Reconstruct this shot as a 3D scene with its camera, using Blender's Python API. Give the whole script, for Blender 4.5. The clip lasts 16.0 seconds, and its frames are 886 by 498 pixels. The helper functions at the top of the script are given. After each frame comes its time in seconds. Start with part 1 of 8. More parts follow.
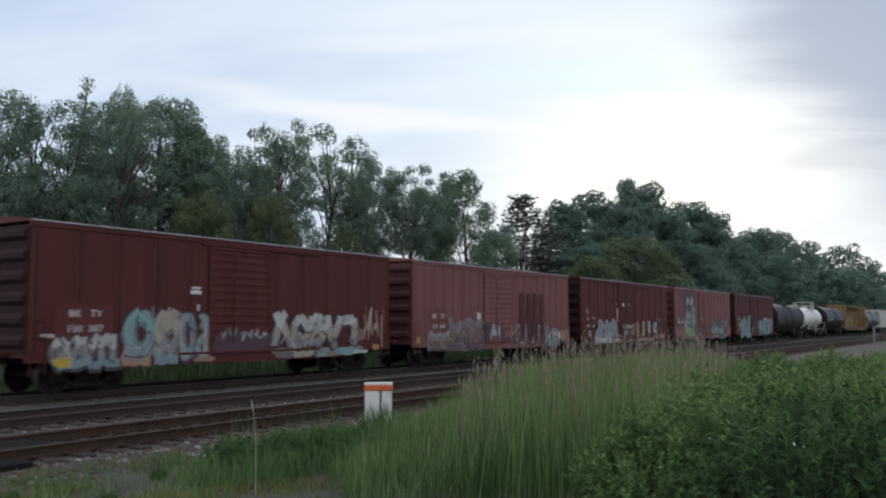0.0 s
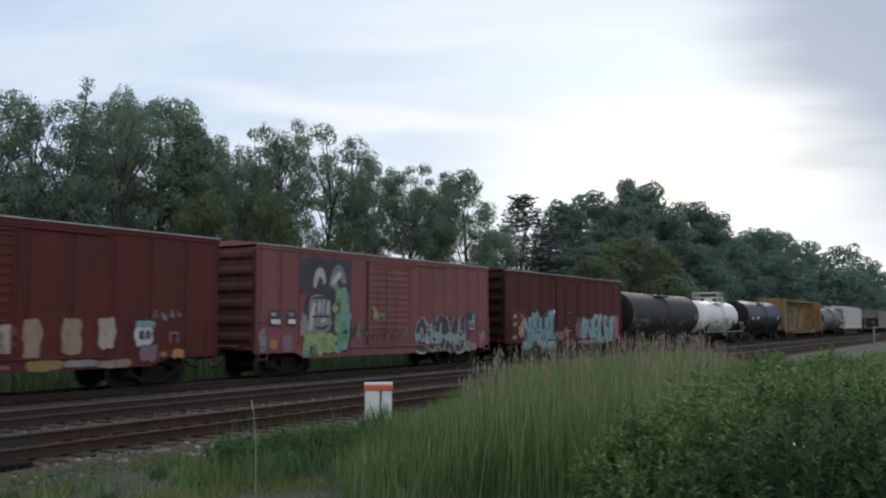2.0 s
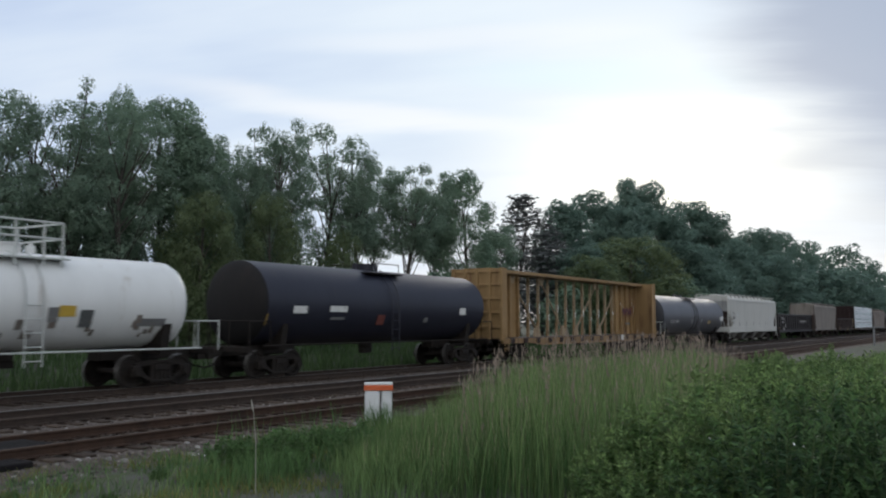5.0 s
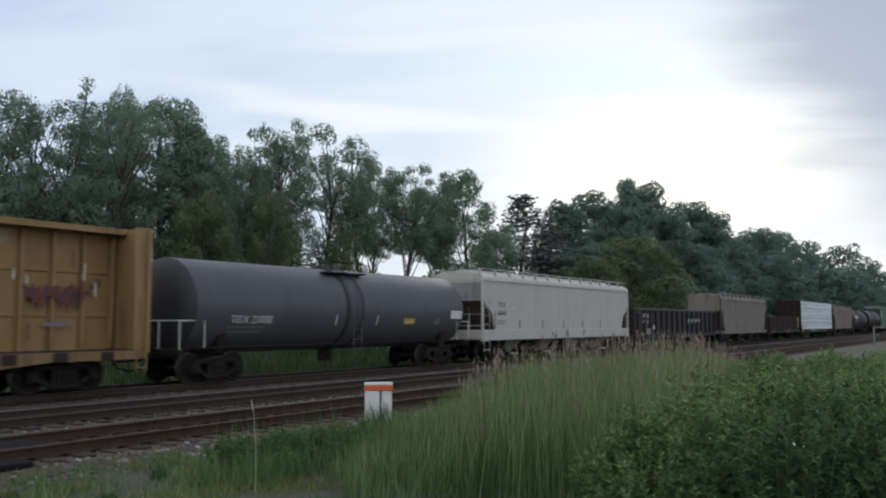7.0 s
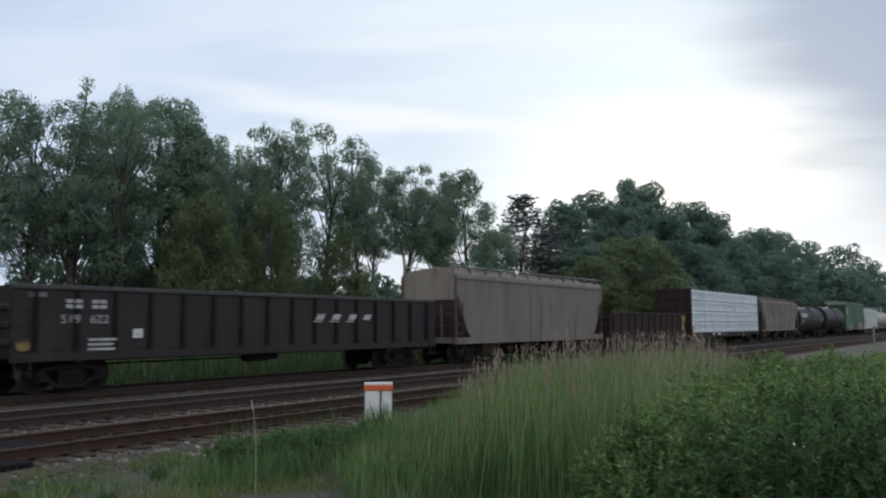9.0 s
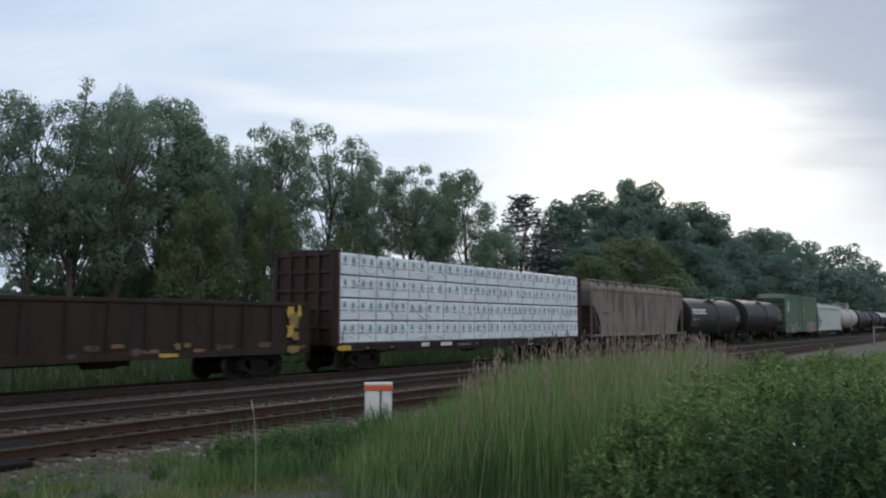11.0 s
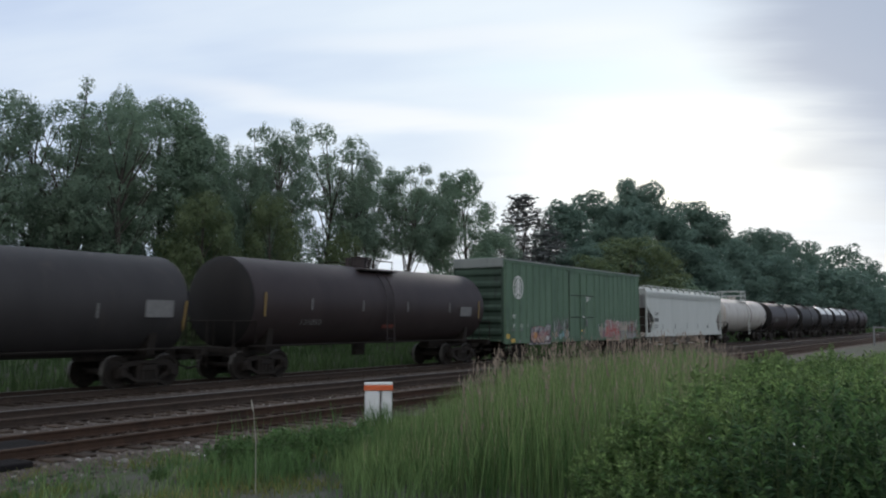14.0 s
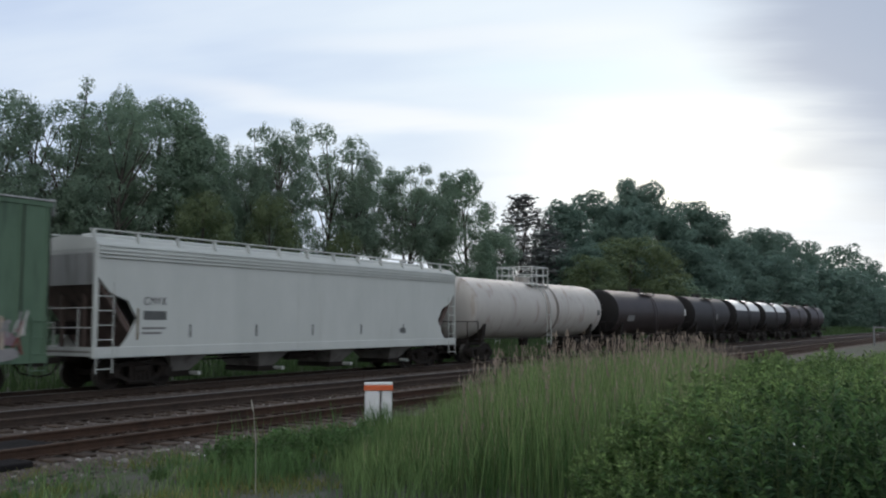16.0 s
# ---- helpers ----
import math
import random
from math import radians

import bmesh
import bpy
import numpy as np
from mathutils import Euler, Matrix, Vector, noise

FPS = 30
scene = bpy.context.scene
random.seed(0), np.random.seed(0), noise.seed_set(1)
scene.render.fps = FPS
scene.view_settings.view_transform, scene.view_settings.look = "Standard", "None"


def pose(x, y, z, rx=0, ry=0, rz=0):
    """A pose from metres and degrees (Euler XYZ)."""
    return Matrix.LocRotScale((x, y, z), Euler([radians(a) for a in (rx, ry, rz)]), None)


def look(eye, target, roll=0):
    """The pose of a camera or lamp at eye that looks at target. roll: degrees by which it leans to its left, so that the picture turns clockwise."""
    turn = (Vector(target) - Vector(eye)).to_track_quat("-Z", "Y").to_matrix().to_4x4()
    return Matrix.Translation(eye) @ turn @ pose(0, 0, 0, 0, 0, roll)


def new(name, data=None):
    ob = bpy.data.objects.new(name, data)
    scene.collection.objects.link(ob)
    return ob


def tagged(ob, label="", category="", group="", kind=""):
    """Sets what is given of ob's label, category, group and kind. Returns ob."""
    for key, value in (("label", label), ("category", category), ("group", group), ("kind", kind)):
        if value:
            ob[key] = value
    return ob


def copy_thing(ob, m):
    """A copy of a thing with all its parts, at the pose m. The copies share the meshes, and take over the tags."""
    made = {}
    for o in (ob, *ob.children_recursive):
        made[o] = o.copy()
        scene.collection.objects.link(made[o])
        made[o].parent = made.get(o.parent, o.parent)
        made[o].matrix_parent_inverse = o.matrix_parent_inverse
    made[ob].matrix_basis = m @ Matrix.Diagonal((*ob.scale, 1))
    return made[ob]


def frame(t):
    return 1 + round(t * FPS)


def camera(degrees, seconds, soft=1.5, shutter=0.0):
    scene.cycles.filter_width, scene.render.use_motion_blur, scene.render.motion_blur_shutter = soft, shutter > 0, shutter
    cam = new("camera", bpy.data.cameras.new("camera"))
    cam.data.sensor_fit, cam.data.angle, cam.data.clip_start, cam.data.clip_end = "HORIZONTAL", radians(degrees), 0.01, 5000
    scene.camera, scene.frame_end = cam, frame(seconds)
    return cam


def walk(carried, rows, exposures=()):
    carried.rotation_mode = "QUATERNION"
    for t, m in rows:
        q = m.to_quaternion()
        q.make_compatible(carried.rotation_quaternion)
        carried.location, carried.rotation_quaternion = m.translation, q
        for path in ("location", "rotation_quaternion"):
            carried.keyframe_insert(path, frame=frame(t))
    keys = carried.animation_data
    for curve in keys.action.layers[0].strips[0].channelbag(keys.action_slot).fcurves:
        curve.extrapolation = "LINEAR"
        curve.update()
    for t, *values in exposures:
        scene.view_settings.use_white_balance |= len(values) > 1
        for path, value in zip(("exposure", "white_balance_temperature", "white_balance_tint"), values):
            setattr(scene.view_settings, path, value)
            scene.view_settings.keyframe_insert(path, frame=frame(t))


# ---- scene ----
# ------------------------------------------------------------------ camera
EYE = (0.0, 0.0, 2.23)
TURN, TILT = radians(32.71), radians(4.82)
AIM = (EYE[0] + math.cos(TURN) * math.cos(TILT), EYE[1] + math.sin(TURN) * math.cos(TILT), EYE[2] + math.sin(TILT))
cam = camera(53.55, 16.0, soft=2.1, shutter=0.16)
walk(cam, [(0.0, look(EYE, AIM)), (16.0, look(EYE, AIM))])

# ------------------------------------------------------------------ world and sun
SUN_TURN, SUN_RISE = radians(17.0), radians(12.0)
world = bpy.data.worlds.new("evening sky")
scene.world = world
world.use_nodes = True


def build_sky():
    nt = world.node_tree
    n, l = nt.nodes, nt.links
    n.clear()
    out = n.new("ShaderNodeOutputWorld")
    bg = n.new("ShaderNodeBackground")
    bg.inputs["Strength"].default_value = SKY_POWER
    sky = n.new("ShaderNodeTexSky")
    sky.sky_type, sky.sun_disc = "NISHITA", False
    sky.sun_elevation, sky.sun_rotation = SUN_RISE, radians(90) - SUN_TURN
    dim = n.new("ShaderNodeVectorMath")
    dim.operation = "SCALE"
    dim.inputs["Scale"].default_value = 0.10
    l.new(sky.outputs[0], dim.inputs[0])
    co = n.new("ShaderNodeTexCoord")
    sep = n.new("ShaderNodeSeparateXYZ")
    l.new(co.outputs["Generated"], sep.inputs[0])

    def calc(op, a, b=None, clamp=False):
        m = n.new("ShaderNodeMath")
        m.operation, m.use_clamp = op, clamp
        for i, v in enumerate((a, b)):
            if v is None:
                continue
            if isinstance(v, (int, float)):
                m.inputs[i].default_value = v
            else:
                l.new(v, m.inputs[i])
        return m.outputs[0]

    def mixed(fac, a, b):
        m = n.new("ShaderNodeMix")
        m.data_type = "RGBA"
        l.new(fac, m.inputs[0])
        for i, c in ((6, a), (7, b)):
            if isinstance(c, tuple):
                m.inputs[i].default_value = (*c, 1)
            else:
                l.new(c, m.inputs[i])
        return m.outputs[2]

    def ease(v, lo, hi):
        m = n.new("ShaderNodeMapRange")
        m.interpolation_type = "SMOOTHSTEP"
        m.inputs["From Min"].default_value, m.inputs["From Max"].default_value = lo, hi
        l.new(v, m.inputs[0])
        return m.outputs[0]

    # cloud sheet seen in perspective
    lift = calc("ADD", calc("MAXIMUM", sep.outputs[2], 0.0), 0.20)
    flat = n.new("ShaderNodeCombineXYZ")
    l.new(calc("DIVIDE", sep.outputs[0], lift), flat.inputs[0])
    l.new(calc("DIVIDE", sep.outputs[1], lift), flat.inputs[1])

    def cloud(scale, detail, shift, stretch):
        place = n.new("ShaderNodeMapping")
        place.inputs["Location"].default_value = shift
        place.inputs["Scale"].default_value = stretch
        spun = n.new("ShaderNodeMapping")
        spun.inputs["Rotation"].default_value = (0, 0, CLOUD_TURN)
        l.new(flat.outputs[0], spun.inputs[0])
        l.new(spun.outputs[0], place.inputs[0])
        t = n.new("ShaderNodeTexNoise")
        t.inputs["Scale"].default_value, t.inputs["Detail"].default_value, t.inputs["Roughness"].default_value = scale, detail, 0.5
        l.new(place.outputs[0], t.inputs[0])
        return t.outputs["Fac"]

    big = cloud(0.8, 4.0, CLOUD_SHIFT, (1.0, 2.2, 1.0))
    fine = cloud(2.6, 5.0, (7.0, 2.0, 0.0), (0.7, 2.4, 1.0))
    body = calc("ADD", calc("MULTIPLY", big, 0.75), calc("MULTIPLY", fine, 0.25))
    ramp = n.new("ShaderNodeValToRGB")
    e = ramp.color_ramp.elements
    e[0].position, e[0].color = 0.36, (0.50, 0.61, 0.83, 1)
    e[1].position, e[1].color = 0.64, (0.76, 0.845, 0.96, 1)
    mid = ramp.color_ramp.elements.new(0.50)
    mid.color = (0.63, 0.735, 0.91, 1)
    l.new(body, ramp.inputs[0])
    # thin bright cloud round the hidden sun
    near = n.new("ShaderNodeVectorMath")
    near.operation = "DOT_PRODUCT"
    near.inputs[1].default_value = (math.cos(SUN_TURN) * math.cos(SUN_RISE), math.sin(SUN_TURN) * math.cos(SUN_RISE), math.sin(SUN_RISE))
    l.new(co.outputs["Generated"], near.inputs[0])
    veil = calc("MULTIPLY", calc("POWER", calc("MAXIMUM", near.outputs["Value"], 0.0), 9.0), 0.60)
    lit = mixed(veil, ramp.outputs[0], (0.82, 0.93, 0.99))
    turn = calc("ARCTAN2", sep.outputs[1], sep.outputs[0])
    wave = calc("ADD", calc("MULTIPLY", calc("SUBTRACT", fine, 0.5), 0.11), calc("MULTIPLY", calc("SUBTRACT", big, 0.5), 0.10))

    def drift(at, rise, wide, high, slope=0.0, torn=0.3):
        """A long cloud or gap at that bearing and height, with a torn edge."""
        a = calc("DIVIDE", calc("SUBTRACT", calc("ADD", turn, calc("MULTIPLY", wave, 0.7)), at), wide)
        b = calc("ADD", calc("SUBTRACT", sep.outputs[2], rise), calc("MULTIPLY", wave, torn))
        b = calc("DIVIDE", calc("SUBTRACT", b, calc("MULTIPLY", calc("SUBTRACT", turn, at), slope)), high)
        return calc("SUBTRACT", 1.0, ease(calc("SQRT", calc("ADD", calc("MULTIPLY", a, a), calc("MULTIPLY", b, b))), 0.15, 1.0))

    lit = mixed(calc("MULTIPLY", drift(0.30, 0.175, 0.30, 0.10, 0.0, 1.0), 0.95), lit, (0.95, 1.0, 1.0))
    lit = mixed(calc("MULTIPLY", drift(0.66, 0.235, 0.30, 0.022, 0.10), 0.75), lit, (0.93, 0.96, 1.0))
    lit = mixed(calc("MULTIPLY", drift(0.40, 0.272, 0.22, 0.030, 0.05), 0.80), lit, (0.72, 0.885, 0.97))
    lit = mixed(calc("MULTIPLY", drift(0.55, 0.315, 0.30, 0.022, -0.05), 0.45), lit, (0.90, 0.94, 0.99))
    # a heavier cloud bank to one side of the sun, and thin streaks below it
    edge = calc("SUBTRACT", calc("ADD", sep.outputs[2], calc("MULTIPLY", wave, 1.9)), calc("MULTIPLY", turn, 1.45))
    bank = calc("MULTIPLY", ease(edge, -0.13, 0.10), ease(turn, -1.6, -0.4))
    dull = mixed(calc("MULTIPLY", bank, 0.90), lit, (0.335, 0.415, 0.565))
    dull = mixed(calc("MULTIPLY", drift(0.13, 0.172, 0.16, 0.022), 0.62), dull, (0.52, 0.60, 0.71))
    dull = mixed(calc("MULTIPLY", drift(0.07, 0.112, 0.12, 0.020), 0.45), dull, (0.62, 0.69, 0.78))
    # plain grey overcast on the side away from the sun
    grey = n.new("ShaderNodeValToRGB")
    e = grey.color_ramp.elements
    e[0].position, e[0].color = 0.36, (0.98, 1.02, 1.08, 1)
    e[1].position, e[1].color = 0.64, (1.24, 1.29, 1.36, 1)
    l.new(body, grey.inputs[0])
    dull = mixed(calc("SUBTRACT", 1.0, ease(near.outputs["Value"], -0.25, 0.45)), dull, grey.outputs[0])
    both = n.new("ShaderNodeMix")
    both.data_type = "RGBA"
    both.inputs[0].default_value = 0.93
    l.new(dim.outputs[0], both.inputs[6])
    l.new(dull, both.inputs[7])
    l.new(both.outputs[2], bg.inputs["Color"])
    l.new(bg.outputs[0], out.inputs[0])


SKY_POWER = 1.04
CLOUD_SHIFT, CLOUD_TURN = (3.1, 1.4, 0.0), radians(-112)
build_sky()

lamp = bpy.data.lights.new("sun", "SUN")
lamp.energy, lamp.angle, lamp.color = 1.1, radians(25), (1.0, 0.93, 0.84)
sun = new("sun", lamp)
sun.matrix_basis = look((300 * math.cos(SUN_TURN), 300 * math.sin(SUN_TURN), 300 * math.tan(SUN_RISE)), (0, 0, 0))


# ------------------------------------------------------------------ materials
def material(name, a, b, scale=3.0, rough=0.7, metal=0.0, bump=0.15, grain=40.0, stretch=(1, 1, 1), stain=None, stain_scale=0.8,
             stain_stretch=(1, 1, 1), stain_from=0.55, per="", vary=0.0, sheen=0.5):
    """Two colours mixed by a noise, a stain by a second one, fine grain as relief."""
    m = bpy.data.materials.new(name)
    m.use_nodes = True
    nt = m.node_tree
    n, l = nt.nodes, nt.links
    bsdf = n["Principled BSDF"]
    co = n.new("ShaderNodeTexCoord")

    def noise_at(s, stretched, detail=5.0):
        mp = n.new("ShaderNodeMapping")
        mp.inputs["Scale"].default_value = stretched
        l.new(co.outputs["Object"], mp.inputs[0])
        t = n.new("ShaderNodeTexNoise")
        t.inputs["Scale"].default_value, t.inputs["Detail"].default_value, t.inputs["Roughness"].default_value = s, detail, 0.62
        l.new(mp.outputs[0], t.inputs[0])
        return t.outputs["Fac"]

    def blend(fac, c0, c1):
        mx = n.new("ShaderNodeMix")
        mx.data_type = "RGBA"
        l.new(fac, mx.inputs[0])
        for i, c in ((6, c0), (7, c1)):
            if isinstance(c, tuple):
                mx.inputs[i].default_value = (*c, 1)
            else:
                l.new(c, mx.inputs[i])
        return mx.outputs[2]

    def step(fac, lo, hi):
        r = n.new("ShaderNodeMapRange")
        r.inputs["From Min"].default_value, r.inputs["From Max"].default_value = lo, hi
        l.new(fac, r.inputs[0])
        return r.outputs[0]

    colour = blend(step(noise_at(scale, stretch), 0.32, 0.68), a, b)
    if stain:
        colour = blend(step(noise_at(stain_scale, stain_stretch, 8.0), stain_from, stain_from + 0.18), colour, stain)
    if per:
        src = n.new("ShaderNodeObjectInfo" if per == "object" else "ShaderNodeNewGeometry")
        hsv = n.new("ShaderNodeHueSaturation")
        l.new(step(src.outputs["Random" if per == "object" else "Random Per Island"], 0.0, 1.0), hsv.inputs["Value"])
        hsv.inputs["Value"].links[0].from_node.inputs["To Min"].default_value = 1 - vary
        hsv.inputs["Value"].links[0].from_node.inputs["To Max"].default_value = 1 + vary
        l.new(colour, hsv.inputs["Color"])
        colour = hsv.outputs[0]
    l.new(colour, bsdf.inputs["Base Color"])
    bsdf.inputs["Metallic"].default_value = metal
    bsdf.inputs["Specular IOR Level"].default_value = sheen
    fine = noise_at(grain, (1, 1, 1), 4.0)
    rr = n.new("ShaderNodeMapRange")
    rr.inputs["To Min"].default_value, rr.inputs["To Max"].default_value = max(rough - 0.12, 0.05), min(rough + 0.12, 1)
    l.new(fine, rr.inputs[0])
    l.new(rr.outputs[0], bsdf.inputs["Roughness"])
    if bump:
        bp = n.new("ShaderNodeBump")
        bp.inputs["Strength"].default_value, bp.inputs["Distance"].default_value = bump, 0.02
        l.new(fine, bp.inputs["Height"])
        l.new(bp.outputs[0], bsdf.inputs["Normal"])
    return m


def leaf_material(name, dark, light, through_light=0.35, rough=0.6, vary=0.35):
    m = material(name, dark, light, 0.5, rough, per="island", vary=vary, bump=0.0, grain=20, sheen=0.25)
    n, l = m.node_tree.nodes, m.node_tree.links
    bsdf, out = n["Principled BSDF"], n["Material Output"]
    glow = n.new("ShaderNodeBsdfTranslucent")
    l.new(bsdf.inputs["Base Color"].links[0].from_socket, glow.inputs[0])
    mx = n.new("ShaderNodeMixShader")
    mx.inputs[0].default_value = through_light
    l.new(bsdf.outputs[0], mx.inputs[1])
    l.new(glow.outputs[0], mx.inputs[2])
    l.new(mx.outputs[0], out.inputs[0])
    return m


def paint(name, a, b, stain, rough=0.62, stain_from=0.56, sheen=0.25):
    """Weathered car paint: faded patches, streaks that run down, rust."""
    return material(name, a, b, 0.9, rough, bump=0.05, grain=60, stretch=(1.0, 1.0, 0.35), stain=stain, stain_scale=1.3,
                    stain_stretch=(1.6, 1.6, 0.22), stain_from=stain_from, sheen=sheen)


BROWN = paint("oxide brown paint", (0.0665, 0.0152, 0.0122), (0.0945, 0.0212, 0.0162), (0.0429, 0.0119, 0.0097))
BROWN_DARK = paint("dark oxide paint", (0.0580, 0.0143, 0.0117), (0.0795, 0.0187, 0.0149), (0.0386, 0.0109, 0.0089))
PINK = paint("faded red paint", (0.1534, 0.0591, 0.0580), (0.1964, 0.0806, 0.0779), (0.1006, 0.0395, 0.0381))
GREEN = paint("dull green paint", (0.0671, 0.1155, 0.0773), (0.0992, 0.1577, 0.1080), (0.0408, 0.0648, 0.0496), stain_from=0.54)
GREEN_END = paint("dark green car end", (0.0264, 0.0456, 0.0348), (0.0408, 0.0672, 0.0492), (0.0192, 0.0288, 0.0240), 0.7, 0.5)
TANK_BLACK = paint("black tank paint", (0.0215, 0.0200, 0.0212), (0.0315, 0.0290, 0.0305), (0.0420, 0.0355, 0.0340), 0.60, 0.56, 0.30)
TANK_NAVY = paint("navy tank paint", (0.0106, 0.0114, 0.0211), (0.0150, 0.0158, 0.0264), (0.0229, 0.0202, 0.0229), 0.46, 0.58, 0.35)
HEAD_DARK = paint("dark tank head", (0.0100, 0.0095, 0.0100), (0.0150, 0.0138, 0.0140), (0.0200, 0.0165, 0.0155), 0.75, 0.55, 0.15)
HEAD_GREY = paint("dark slate tank head", (0.026, 0.027, 0.032), (0.036, 0.037, 0.042), (0.022, 0.021, 0.022), 0.6, 0.55, 0.25)
TANK_GREY = paint("slate grey tank paint", (0.058, 0.060, 0.070), (0.073, 0.075, 0.085), (0.040, 0.039, 0.042), 0.45, 0.56, 0.4)
TANK_BROWN = paint("brown black tank paint", (0.0240, 0.0178, 0.0184), (0.0340, 0.0250, 0.0252), (0.0190, 0.0145, 0.0142), 0.5)
TANK_WHITE = paint("white tank paint", (0.5665, 0.5742, 0.5665), (0.6278, 0.6354, 0.6278), (0.3675, 0.3292, 0.2833), 0.4, 0.60, 0.4)
HOPPER_GREY = paint("light grey hopper paint", (0.3916, 0.4130, 0.3987), (0.4414, 0.4628, 0.4486), (0.3276, 0.3276, 0.3062), 0.55, 0.60)
TANK_CREAM = paint("stained cream tank paint", (0.345, 0.330, 0.308), (0.398, 0.380, 0.358), (0.225, 0.180, 0.150), 0.5, 0.52)
HOPPER_WARM = paint("warm light grey hopper paint", (0.376, 0.374, 0.352), (0.426, 0.423, 0.400), (0.305, 0.287, 0.263), 0.55, 0.58)
# hopper end and bay colours hold both grime and painted shade
HOPPER_END = paint("grimy shaded hopper end", (0.0748, 0.0546, 0.0484), (0.1056, 0.0792, 0.0704), (0.0440, 0.0352, 0.0317), 0.85, 0.5)
HOPPER_BAY = paint("grimy shaded discharge bay", (0.15, 0.145, 0.14), (0.21, 0.205, 0.20), (0.09, 0.08, 0.075), 0.7, 0.5)
HOPPER_BEIGE = paint("dirty beige hopper paint", (0.1561, 0.1324, 0.1154), (0.2270, 0.1968, 0.1740), (0.0927, 0.0681, 0.0549), 0.8, 0.46)
HOPPER_ROSE = paint("brown grey hopper paint", (0.138, 0.122, 0.108), (0.185, 0.166, 0.148), (0.085, 0.068, 0.058), 0.7, 0.52)
YELLOW = paint("worn yellow paint", (0.2091, 0.1311, 0.0570), (0.2665, 0.1726, 0.0817), (0.1230, 0.0681, 0.0361), 0.6, 0.53)
POST_BEIGE = paint("weathered beige paint", (0.235, 0.178, 0.112), (0.300, 0.232, 0.152), (0.150, 0.098, 0.058), 0.65, 0.55)
YELLOW_RUST = paint("rusted yellow paint", (0.1500, 0.0950, 0.0500), (0.2188, 0.1400, 0.0688), (0.070, 0.045, 0.030), 0.7, 0.5)
GONDOLA = paint("black gondola paint", (0.0215, 0.0190, 0.0200), (0.0310, 0.0270, 0.0270), (0.0380, 0.0285, 0.0250), 0.6)
GONDOLA_RUST = paint("rusty gondola paint", (0.0240, 0.0154, 0.0135), (0.0360, 0.0225, 0.0188), (0.0158, 0.0116, 0.0105), 0.75, 0.5)
MAROON = paint("maroon flat car paint", (0.0160, 0.0078, 0.0076), (0.0232, 0.0112, 0.0106), (0.0120, 0.0070, 0.0064))
FLANGE_RED = paint("worn dark red flange paint", (0.0370, 0.0112, 0.0098), (0.0500, 0.0152, 0.0130), (0.0250, 0.0092, 0.0078))
UNDER = material("grimy cast steel", (0.0112, 0.0096, 0.0086), (0.0206, 0.0161, 0.0135), 5, 0.8, 0.0, 0.25, sheen=0.2)
STEEL_RIM = material("worn wheel tread", (0.0600, 0.0570, 0.0540), (0.0960, 0.0900, 0.0840), 8, 0.45, 0.6, 0.05)
HEADER_GREY = paint("grey green end panel", (0.1495, 0.1667, 0.1633), (0.1898, 0.2070, 0.2024), (0.0978, 0.1035, 0.1012))
RIM_GREY = material("worn grey rim", (0.040, 0.040, 0.040), (0.065, 0.065, 0.063), 4, 0.6, bump=0.05, sheen=0.3)
TICK_BROWN = material("brown tape mark", (0.10, 0.075, 0.045), (0.14, 0.105, 0.065), 5, 0.7, bump=0.0)
NEAR_BLACK = material("near black trim paint", (0.012, 0.011, 0.011), (0.022, 0.018, 0.017), 3, 0.9, bump=0.0, sheen=0.1)
END_PALE = paint("grimy pale grey end panel", (0.205, 0.212, 0.215), (0.255, 0.262, 0.265), (0.130, 0.128, 0.126), 0.8, 0.5)
END_SLATE = paint("grimy slate end panel", (0.070, 0.080, 0.079), (0.098, 0.110, 0.108), (0.050, 0.052, 0.050), 0.8, 0.5)
ROOF_ZINC = material("galvanised roof sheet", (0.2600, 0.2600, 0.2665), (0.3770, 0.3770, 0.3835), 2.5, 0.5, 0.3, 0.1)
DARK_IN = material("shaded steel lining", (0.04, 0.035, 0.035), (0.06, 0.05, 0.05), 3, 0.8)
WHITE_MARK = material("white stencil paint", (0.5054, 0.5054, 0.4871), (0.6059, 0.6059, 0.5875), 6, 0.6, bump=0.0, stain=(0.2754, 0.2484, 0.2290), stain_scale=5)
GREY_MARK = material("faded grey stencil", (0.1140, 0.1140, 0.1140), (0.1555, 0.1555, 0.1555), 6, 0.7, bump=0.0)
PALE_MARK = material("pale grey stencil", (0.235, 0.235, 0.230), (0.300, 0.300, 0.290), 6, 0.7, bump=0.0)
DARK_MARK = material("dark stencil paint", (0.0540, 0.0630, 0.0630), (0.0900, 0.0900, 0.0900), 6, 0.7, bump=0.0)
YELLOW_MARK = material("yellow reflector", (0.3960, 0.2592, 0.0360), (0.4752, 0.3240, 0.0576), 6, 0.4, bump=0.0)
SPRAY_WHITE = material("white spray paint", (0.3042, 0.3042, 0.2972), (0.4352, 0.4352, 0.4212), 2.2, 0.6, bump=0.0, stain=(0.1814, 0.1451, 0.1451), stain_scale=3.5, stain_stretch=(1.9500, 1.9500, 0.7800))
SPRAY_TEAL = material("teal spray paint", (0.1037, 0.2310, 0.2434), (0.1973, 0.3198, 0.3110), 2.0, 0.6, bump=0.0, stain=(0.0619, 0.1545, 0.1865), stain_scale=3.5, stain_stretch=(1.5, 1.5, 0.6))
